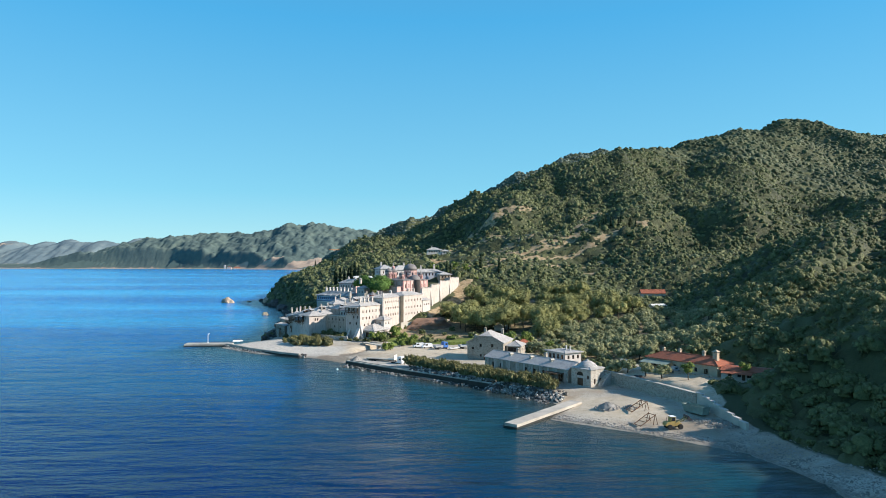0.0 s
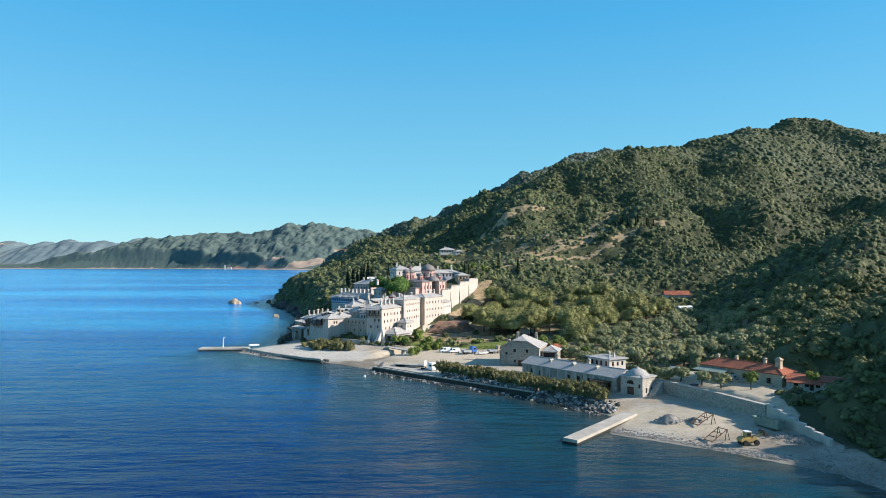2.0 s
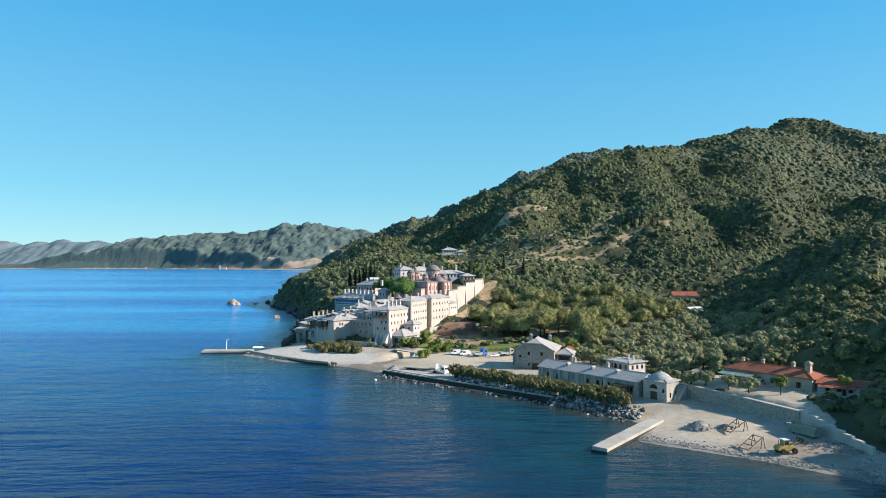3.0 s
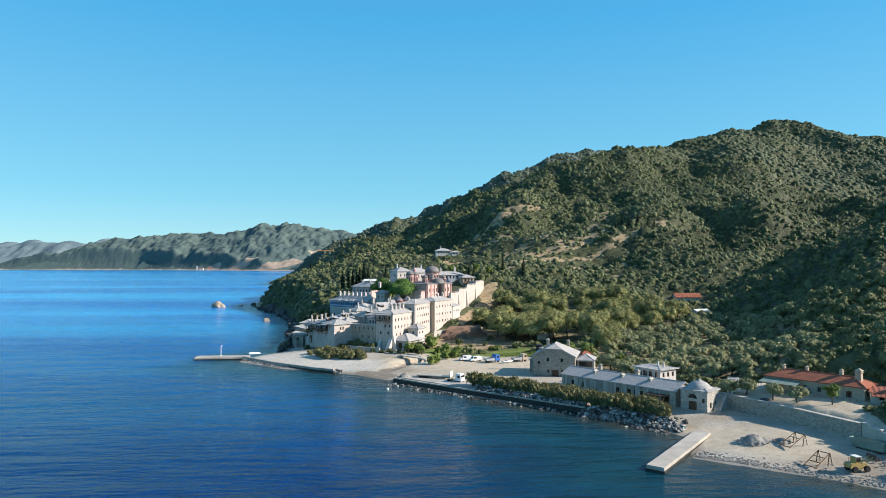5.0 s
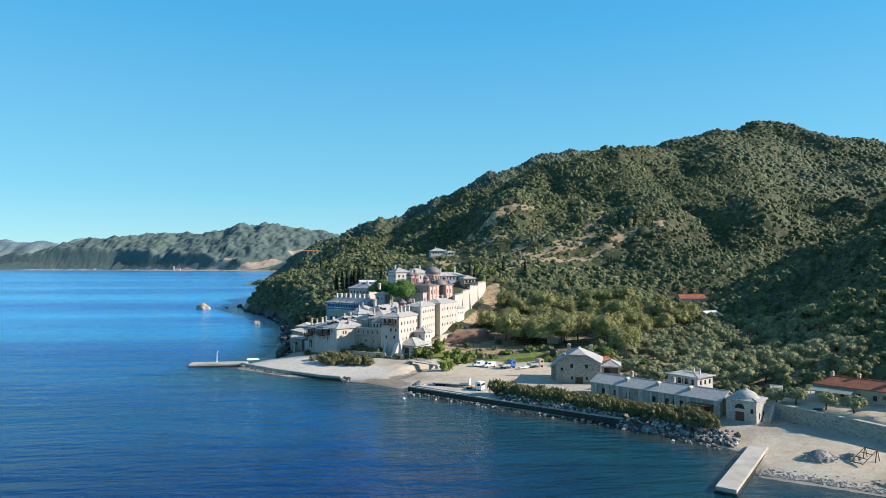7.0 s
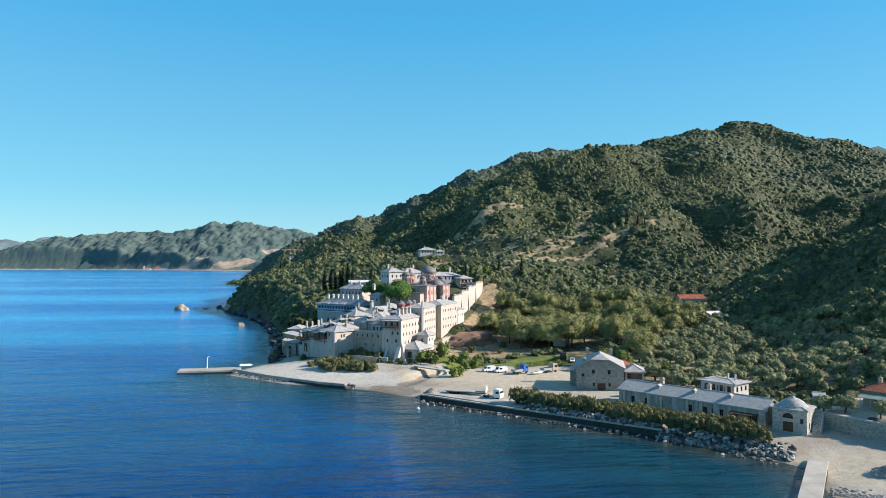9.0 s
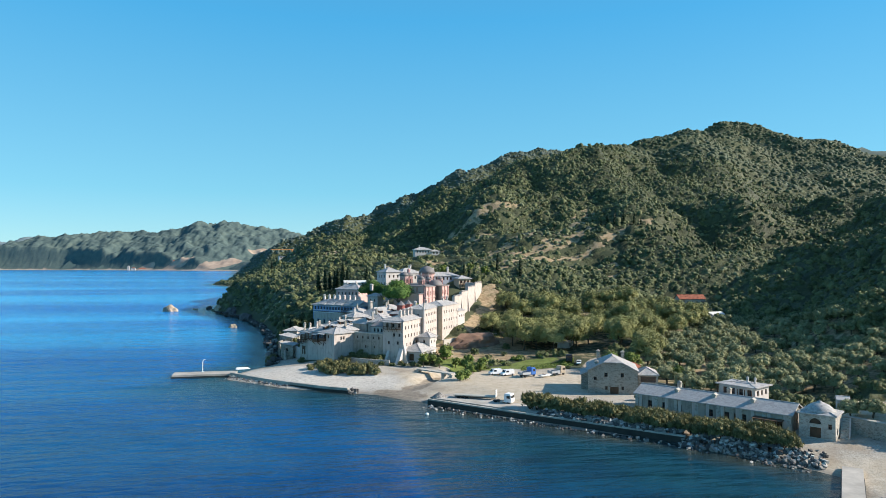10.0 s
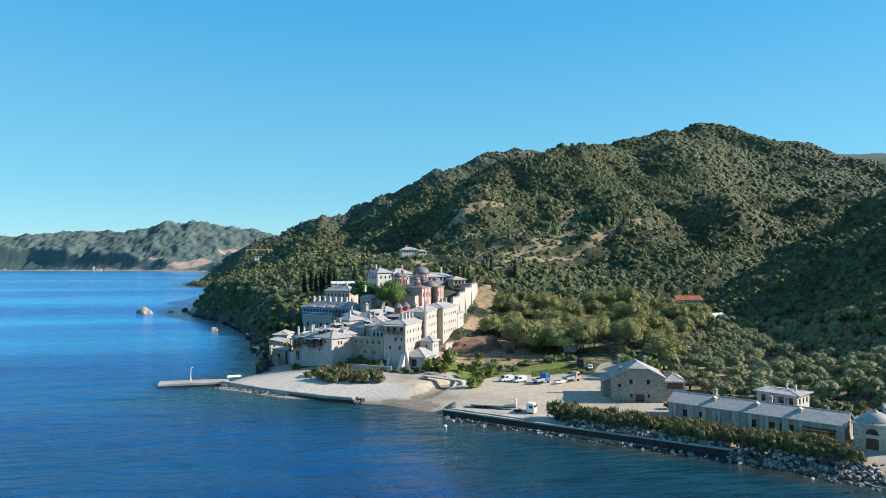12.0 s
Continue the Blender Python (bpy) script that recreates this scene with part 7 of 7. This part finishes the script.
put("cab_roof", bevelled("cab_roof", M["white_paint"], -1.6, -0.9, 3.3, 0.0, 0.9, 3.45, 0.04), cab)
put("exhaust", Build().beam((-2.0, 0.6, 1.9), (-2.0, 0.6, 3.0), 0.07).mesh("exhaust", M["car_dark"]), loader)
for s in (-1, 1):
    put("lift_arm", Build().beam((0.4, s * 0.55, 1.8), (2.1, s * 0.55, 2.2), 0.17, 6).beam((2.1, s * 0.55, 2.2), (3.4, s * 0.55, 3.1), 0.15, 6).mesh("lift_arm", M["yellow"]), loader)
    for wx in (-1.9, 1.2):
        wheel(loader, wx, s * 1.05, 0.70, 0.55)
bucket = Build()
prof = [(3.3, 3.6), (3.2, 2.7), (3.7, 2.2), (4.6, 2.3), (4.7, 2.4), (3.8, 2.45), (3.45, 2.85), (3.5, 3.6)]
nn = len(prof)
bucket.add([(x, -1.3, z) for x, z in prof] + [(x, 1.3, z) for x, z in prof], [(k, (k + 1) % nn, nn + (k + 1) % nn, nn + k) for k in range(nn)])
for y in (-1.3, 1.22):
    bucket.add([(3.2, y, 2.7), (3.7, y, 2.2), (4.6, y, 2.3), (3.4, y, 3.6), (3.2, y + .08, 2.7), (3.7, y + .08, 2.2), (4.6, y + .08, 2.3), (3.4, y + .08, 3.6)], [(0, 1, 2, 3), (7, 6, 5, 4), (0, 4, 5, 1), (1, 5, 6, 2), (2, 6, 7, 3), (3, 7, 4, 0)])
put("bucket", bucket.mesh("bucket", M["car_dark"]), loader, None, "dark worn steel bucket")

skip = thing("tip_body", stand(65.4, 165.4, -66), "grey-green steel skip standing before the wall", "skip")
sk = Build()
base, top = [(-3.0, -1.0, 0.3), (3.0, -1.0, 0.3), (3.0, 1.0, 0.3), (-3.0, 1.0, 0.3)], [(-3.6, -1.25, 2.1), (3.4, -1.25, 2.3), (3.4, 1.25, 2.3), (-3.6, 1.25, 2.1)]
inner = [(x * 0.95, y * 0.92, z) for x, y, z in top]
floor_in = [(x * 0.95, y * 0.9, 0.45) for x, y, z in base]
sk.add(base + top + inner + floor_in, [(3, 2, 1, 0), (0, 1, 5, 4), (1, 2, 6, 5), (2, 3, 7, 6), (3, 0, 4, 7), (4, 5, 9, 8), (5, 6, 10, 9), (6, 7, 11, 10), (7, 4, 8, 11), (8, 9, 13, 12), (9, 10, 14, 13), (10, 11, 15, 14), (11, 8, 12, 15), (12, 13, 14, 15)])
put("hopper", sk.mesh("hopper", M["green_wood"]), skip)
for x in (-2.2, 2.2):
    put("runner", Build().box(x - 0.15, -0.9, 0.0, x + 0.15, 0.9, 0.3).mesh("runner", M["rust"]), skip)


def steel_frame(x, y, ang):
    t = thing("steel_frame", stand(x, y, ang), "rusted steel screening frame propped on the beach", "steel frame", "screening frames")
    for s in (-1.2, 1.2):
        put("rail", Build().beam((-2.8, s, 0.1), (2.0, s, 2.5), 0.11, 4).mesh("rail", M["rust"]), t)
        put("leg", Build().beam((1.2, s, 0.0), (1.7, s, 2.35), 0.10, 4).mesh("leg", M["rust"]), t)
        put("prop", Build().beam((2.6, s, 0.0), (1.9, s, 2.4), 0.09, 4).mesh("prop", M["rust"]), t)
    for k in range(4):
        u = 0.05 + 0.3 * k
        p = Vector((-2.8 + 4.8 * u, 0, 0.1 + 2.4 * u))
        put("crossbar", Build().beam((p.x, -1.2, p.z), (p.x, 1.2, p.z), 0.08, 4).mesh("crossbar", M["rust"]), t)
    return t


steel_frame(52.6, 171.0, 20)
steel_frame(51.4, 160.8, 24)

# ---- houses on the hill and far away ----
house("hill_villa", "white hillside house with pale hip roofs", "house", -4.0, 563.0, 46.4, 4, 12, 9, 3.4, M["white"], M["slate"], "hip", 2.0, 0.7, {"f": row(5, 1.2, 1.0, 1.4, 0.8, 11.2)}, None, [(4, 4, 0.8, 6.0)])
house("hill_villa", "small white wing of the hillside house", "house", 8.4, 563.5, 46.0, 4, 6, 6, 2.6, M["white"], M["slate"], "hip", 1.4, 0.6, {"f": row(2, 0.8, 1.0, 1.3, 0.6, 5.4)})
house("terrace_barn", "low barn with pale green roof on the terraces", "barn", 11.0, 520.0, 37.0, -12, 13, 6, 2.4, M["tan"], M["slate"], "shed", 1.6, 0.5, {"f": row(3, 0.6, 1.2, 1.2, 1, 12)})
house("greenhouse", "long white-roofed shed behind the monastery", "shed", -56.0, 480.0, 26.6, 4, 24, 7, 1.6, M["white"], M["canvas"], "gable_x", 1.2, 0.3, {"f": row(5, 0.6, 1.2, 1.0, 1, 21)})
house("red_roofed_house", "valley house with bright red tiled roof", "house", 136.5, 434.0, 13.6, -6, 15, 8, 5.6, M["cream"], M["tile"], "gable_x", 2.4, 0.5, {"f": row(5, 2.8, 1.0, 1.4, 1, 14)}, {"f": [(7, 0.1, 8.2, 2.2)]})
house("farm_shed", "small white farm shed among valley trees", "shed", 230.0, 470.0, 17.0, -10, 8, 5, 2.8, M["white"], M["canvas"], "gable_x", 1.0, 0.3, {"f": row(2, 1.0, 1.0, 1.1, 1, 7)})
house("farm_shed", "grey-roofed shed under the plane trees", "shed", 36.0, 338.0, 3.6, 60, 9, 5, 3.4, M["white"], M["canvas"], "gable_x", 1.2, 0.4, {"f": row(2, 1.2, 1.0, 1.1, 1, 8)})
house("farm_shed", "white shed half hidden by valley trees", "shed", 128.0, 385.0, 11.0, 20, 9, 5, 3.0, M["white"], M["canvas"], "gable_x", 1.2, 0.4, {"f": row(2, 1.2, 1.0, 1.1, 1, 8)})
house("farm_shed", "small orange-roofed hut behind the boat house", "shed", 36.5, 280.0, 3.0, 10, 5, 4, 2.8, M["white"], M["tile"], "hip", 1.4, 0.4, {"f": row(1, 1.2, 1.0, 1.1, 1, 4)})
site = house("hill_building", "white flat-roofed building under construction on the ridge", "building", -140.0, 985.0, 44.0, 14, 18, 9, 4.2, M["white"], M["white"], "flat", 0.3, 0.8, {"f": row(5, 1.4, 1.6, 1.8, 1, 17)})
crane = thing("tower_crane", pose(-124.0, 994.0, 40.0, 0, 0, 8), "orange tower crane beside the building site", "crane")
put("mast", Build().beam((0, 0, 0), (0, 0, 17), 0.7, 4).mesh("mast", M["orange"]), crane)
put("jib", Build().beam((-28, 0, 17), (6, 0, 17), 0.55, 4).mesh("jib", M["orange"]), crane)
put("counterweight", Build().box(4.0, -0.8, 15.4, 6.0, 0.8, 16.8).mesh("counterweight", M["concrete"]), crane)
for x, y, w, h in ((-1052, 3452, 20, 9), (-1020, 3470, 30, 6), (-900, 3445, 26, 8), (-860, 3440, 30, 5), (-940, 3455, 18, 4)):
    house("far_house", "tiny white shore house across the bay", "house", x, y, max(ground_at(x, y), 1.5), 6, w, 14, h, M["white"], M["tile"], "hip", 3.0, 0.8, {"f": row(4, h * 0.4, 2.0, 2.0, 1, w - 1)}, group="houses across the bay")
far_tower = house("far_tower", "pale square tower on the far shore", "tower", -1066, 3446, 2.0, 6, 9, 9, 17, M["cream"], M["slate"], "hip", 3.0, 0.5, {"f": row(1, 11, 1.6, 2.0, 2, 7)})

# ---- single trees and shrubs ----
def limb_mesh(rng, height, spread, r, crown_base, limbs):
    b = Build()
    top = Vector((rng.uniform(-0.3, 0.3), rng.uniform(-0.3, 0.3), crown_base))
    b.beam((0, 0, -0.6), top * 0.5, r * 1.25, 7, r)
    b.beam(top * 0.5, top, r, 7, r * 0.8)
    for k in range(limbs):
        a = 6.283 * (k + rng.uniform(-0.25, 0.25)) / limbs
        e = top + Vector((math.cos(a) * spread * rng.uniform(0.5, 0.8), math.sin(a) * spread * rng.uniform(0.5, 0.8), (height - crown_base) * rng.uniform(0.35, 0.7)))
        m = top.lerp(e, 0.5) + Vector((0, 0, 0.2))
        b.beam(top, m, r * 0.55, 5, r * 0.4)
        b.beam(m, e, r * 0.4, 5, r * 0.12)
    return b


def tree_kind(seed, name, label, height, width, base, lumps, cards, size, leaf, limbs=5, r=0.22, category="tree", broad=False):
    rng = np.random.RandomState(seed)
    shape = lumps_round(rng, lumps, width * 1.12, height - base, base) if broad else lumps_many(rng, lumps * 2, width, height - base, base)
    v, f = crown(rng, shape, cards, size, 0.64 if broad else 0.74, SMALL_DOME, False, 0.60)
    tree = thing(name, pose(0, 0, -500), label, category)
    put("trunk", limb_mesh(rng, height, width * 0.5, r, base + (height - base) * 0.2, limbs).mesh("trunk", M["bark"]), tree)
    put("crown", fast_mesh("crown", v, f, leaf, True), tree)
    return tree


def cypress_kind(seed, height):
    rng = np.random.RandomState(seed)
    lumps = [((0, 0, height * q), (height * w, height * w, height * 0.13)) for q, w in ((0.14, 0.085), (0.3, 0.105), (0.47, 0.10), (0.63, 0.082), (0.78, 0.058), (0.9, 0.034))]
    v, f = crown(rng, lumps, 260, 0.34, 0.8)
    tree = thing("cypress", pose(0, 0, -500), "tall slim dark green cypress", "cypress", "cypresses")
    put("trunk", Build().beam((0, 0, -0.6), (0, 0, height * 0.3), 0.2, 6, 0.12).mesh("trunk", M["bark"]), tree)
    put("crown", fast_mesh("crown", v, f, M["leaf_cypress"], True), tree)
    return tree


def shrub_kind(seed, width, height, leaf, label, cards=480):
    rng = np.random.RandomState(seed)
    v, f = crown(rng, lumps_many(rng, 9, width, height, -0.15), cards, 0.26, 0.78, SMALL_DOME, True, 0.6)
    s = thing("shrub", pose(0, 0, -500), label, "shrub")
    stems = Build()
    for k in range(5):
        a = 6.283 * k / 5
        stems.beam((0, 0, -0.4), (math.cos(a) * width * 0.25, math.sin(a) * width * 0.25, height * 0.6), 0.07, 5, 0.02)
    put("stem", stems.mesh("stem", M["bark"]), s)
    put("crown", fast_mesh("crown", v, f, leaf, True), s)
    return s


PLANTED = set()


def plant(kinds, rng, x, y, lo=0.85, hi=1.15, z=None, group=""):
    k = kinds[rng.randint(len(kinds))]
    s = rng.uniform(lo, hi)
    m = Matrix.LocRotScale((x, y, ground_at(x, y) if z is None else z), Euler((0, 0, rng.uniform(0, 6.28))), (s, s, s * rng.uniform(0.92, 1.08)))
    if k.name not in PLANTED:
        PLANTED.add(k.name)
        ob = k
        ob.matrix_basis = m
    else:
        ob = copy_thing(k, pose(0, 0, 0))
        ob.matrix_basis = m
    if group:
        tagged(ob, group=group)
    return ob


def spread(rng, poly, gap, tries):
    xs, ys = [p[0] for p in poly], [p[1] for p in poly]
    got = []
    for _ in range(tries):
        x, y = rng.uniform(min(xs), max(xs)), rng.uniform(min(ys), max(ys))
        if inside(poly, np.array([x]), np.array([y]))[0] and all((x - a) ** 2 + (y - c) ** 2 > gap * gap for a, c in got):
            got.append((x, y))
    return got


rng = np.random.RandomState(31)
olives = [tree_kind(50 + k, "olive_tree", "grey-green olive tree with a gnarled trunk", 5.0, 7.0, 0.4, 8, 720, 0.22, M["leaf_olive"], 4, 0.24) for k in range(4)]
for x, y in spread(rng, OLIVES, 5.2, 1500):
    if not (36 < x < 53 and 222 < y < 245) and not inside(ROAD, np.array([x]), np.array([y]))[0]:
        plant(olives, rng, x, y, 0.8, 1.2, group="olive grove")
for x, y in ((59.6, 204.0), (63.2, 197.6), (66.2, 192.2), (57.0, 207.5)):
    plant(olives, rng, x, y, 0.75, 0.95, group="olives on the terrace")
planes = [tree_kind(60 + k, "plane_tree", "tall plane tree with yellowing green leaves", 14.0, 13.0, 1.6, 11, 2400, 0.36, M["leaf_plane"], 6, 0.32, "tree", True) for k in range(4)]
for x, y in ((10, 366), (17, 339), (38.5, 336), (57, 334), (27, 345), (47, 345), (24, 400), (94, 366), (50, 295)):
    plant(planes, rng, x, y, 0.85, 1.1, group="plane trees")
for x, y in spread(rng, PLANES, 8.2, 500):
    if inside(ROAD, np.array([x]), np.array([y]))[0] or (x > 96 and y > 385):
        continue
    plant(planes, rng, x, y, 0.7, 1.05, group="plane trees")
greens = [tree_kind(70 + k, "broadleaf_tree", "fresh green leafy tree", 7.0, 6.0, 1.2, 7, 900, 0.2, M["leaf_green"], 5, 0.2) for k in range(3)]
for x, y, s in ((-13.0, 305.0, 0.8), (-28.0, 313.5, 0.75), (-22.5, 311.0, 0.6), (71.9, 187.2, 0.75), (86.5, 184.5, 0.8),
                (34.0, 290.0, 1.1), (40.0, 286.0, 1.2), (31.0, 274.0, 1.0), (47.0, 268.0, 0.9), (-8.0, 303.0, 0.7), (-24, 318, 0.6), (14, 378, 1.0), (-38, 428, 1.0), (-46, 440, 1.1), (-20, 454, 1.0), (0, 450, 1.1), (15, 447, 1.0), (-49, 425, 0.9), (-54, 448, 1.0), (-18, 424, 0.7), (-55, 400, 0.8), (-22, 386, 0.6), (22, 440, 1.0), (-62, 446, 1.0), (-70, 440, 1.1), (-80, 418, 1.0), (-82, 405, 0.9)):
    plant(greens, rng, x, y, s * 0.95, s * 1.05, group="green trees by the shore")
for x, y, s in ((-19.6, 283.5, 0.8), (-17.6, 285.0, 0.7), (-13.5, 298.0, 0.8), (-26.5, 324.0, 0.9), (-17.5, 326.5, 1.2), (-15.4, 317.2, 0.7), (-13.2, 310.3, 0.7), (-9.4, 301.0, 0.8)):
    plant(greens, rng, x, y, s, s * 1.05, 0.7, "bushy green trees by the bridge")
darks = [tree_kind(75 + k, "evergreen_oak", "dark evergreen oak with a dense crown", 6.0, 5.6, 0.8, 6, 700, 0.2, M["leaf_oak"], 5, 0.2) for k in range(3)]
for x, y in spread(rng, [(-82, 362), (-79, 362), (-75, 412), (-70, 444), (-92, 446), (-87, 396)], 4.0, 300):
    plant(darks, rng, x, y, 0.7, 1.25, group="dark trees on the western bank")
for x, y in ((-4.9, 333.4), (4.3, 350.6), (10.2, 342.8), (-12.0, 322.0), (-1.0, 326.0), (6.0, 330.0), (-14.0, 346.0), (-10.5, 351.5)):
    plant(darks, rng, x, y, 0.5, 0.75, ground_at(x, y) - 1.3, "dark bushes on the bank")
for x, y in ((-53.5, 331.5), (-51.0, 329.6), (-48.4, 327.6), (-46.0, 326.0), (-43.4, 324.2), (-50.0, 332.4), (-46.5, 329.4), (-42.5, 326.5)):
    plant(darks, rng, x, y, 0.55, 0.8, ground_at(x, y) - 0.6, "dark shrubs under the sea wall")
rng2 = np.random.RandomState(77)
lumps = [((0, 0, 8.6), (4.6, 4.6, 3.0)), ((3.6, 1.0, 8.0), (3.2, 3.2, 2.4)), ((-3.4, 1.6, 8.2), (3.3, 3.3, 2.5)), ((0.6, -3.6, 7.8), (3.0, 3.0, 2.3)), ((-1.2, 3.6, 8.6), (3.0, 3.0, 2.4)), ((1.0, 0.4, 10.6), (3.2, 3.2, 2.0))]
v, f = crown(rng2, lumps, 2600, 0.26, 0.82)
for x, y, z, s, lab in ((-29.5, 399.5, 12.0, 1.6, "great umbrella pine with bright green crown in the court"), (-41.0, 417.0, 16.0, 1.25, "umbrella pine beside the upper court")):
    pine = thing("pine_tree", Matrix.LocRotScale((x, y, z), Euler((0, 0, x)), (s, s, s)), lab, "pine")
    put("trunk", limb_mesh(rng2, 11, 4.0, 0.35, 5.4, 6).mesh("trunk", M["bark"]), pine)
    put("crown", fast_mesh("crown", v, f, M["leaf_pine"], True), pine)
cyps = [cypress_kind(80, 10.0), cypress_kind(81, 11.0)]
for x, y in ((-72, 500), (-68, 497), (-65, 498), (-62, 496), (-60, 498), (-57, 495), (-54, 494), (-42, 492), (12.0, 433.5), (9.8, 437.0), (142, 566), (145, 563), (148, 568), (151, 562), (154, 567), (157, 561), (160, 565), (166, 560), (170, 556), (168, 563),
             (-66, 398), (-84, 428), (-88, 436), (33, 455), (45, 448), (210, 520), (-120, 690), (-95, 640), (-80, 655)):
    k = 1.45 if 490 < y < 502 and x < -40 else 1.0
    plant(cyps, rng, x, y, 0.75 * k, 1.15 * k)
tamarisk = [shrub_kind(90 + k, 3.9, 2.7, M["leaf_shrub"], "feathery olive-brown tamarisk shrub") for k in range(4)]
A, B = Vector((-9.0, 243.2, 0)), Vector((34.0, 196.8, 0))
d = (B - A).normalized()
n = Vector((-d.y, d.x, 0))
for k in range(118):
    t = (k + rng.uniform(-0.5, 0.5)) / 117.0
    q = A.lerp(B, t) + n * (rng.uniform(0.4, 6.6) if 0.2 < t < 0.9 else rng.uniform(0.4, 4.6))
    plant(tamarisk, rng, q.x, q.y, 0.8, 1.6, 1.9, "tamarisk hedge")
for x, y, k in ((-68.5, 314.0, 1.1), (-64.0, 308.5, 1.6), (-60.5, 312.0, 1.8), (-57.5, 305.0, 1.5), (-54.0, 308.0, 1.7), (-51.5, 301.5, 1.7), (-47.5, 304.5, 1.8), (-46.5, 300.0, 1.4), (-65.0, 317.0, 1.5), (-60.0, 303.5, 1.1), (-57.0, 309.5, 1.7), (-50.5, 305.5, 1.8), (-62.0, 305.5, 1.3), (-54.0, 303.0, 1.4)):
    plant(tamarisk, rng, x, y, k * 0.95, k * 1.05, 1.7, "tamarisks on the shingle")
for x, y, s in ((-52.2, 332.6, 1.1), (-49.2, 330.2, 1.25), (-46.4, 327.8, 1.0), (-43.8, 325.6, 1.2), (-57.5, 327.6, 1.1), (-55.5, 326.5, 1.0), (-62.5, 325, 0.9), (-44, 322, 0.8), (-36, 316.5, 0.8), (-86.5, 346, 0.9), (-86.5, 352, 1.1), (-86, 358, 1.0), (24, 246, 0.8)):
    plant(tamarisk[:2], rng, x, y, s * 0.9, s * 1.1, group="shrubs under the walls")
# rows of vegetables behind a hedge
rngv = np.random.RandomState(15)
px, py = [], []
for k in range(7):
    for q in range(70):
        px.append(5 + q * 0.32 + k * 0.5)
        py.append(299.5 + k * 1.5 + q * 0.12)
px, py = np.array(px), np.array(py)
sc = rngv.uniform(0.35, 0.8, len(px))
me = merge("vegetable_rows", FAR_T, np.stack([px, py, land_height(px, py)], 1), rngv.uniform(0, 6, len(px)), np.stack([sc, sc], 1), rngv.randint(0, 3, len(px)), M["leaf_green"])
tagged(new("vegetable_rows", me), "rows of green vegetables in a garden plot", "vegetables", kind="stuff")
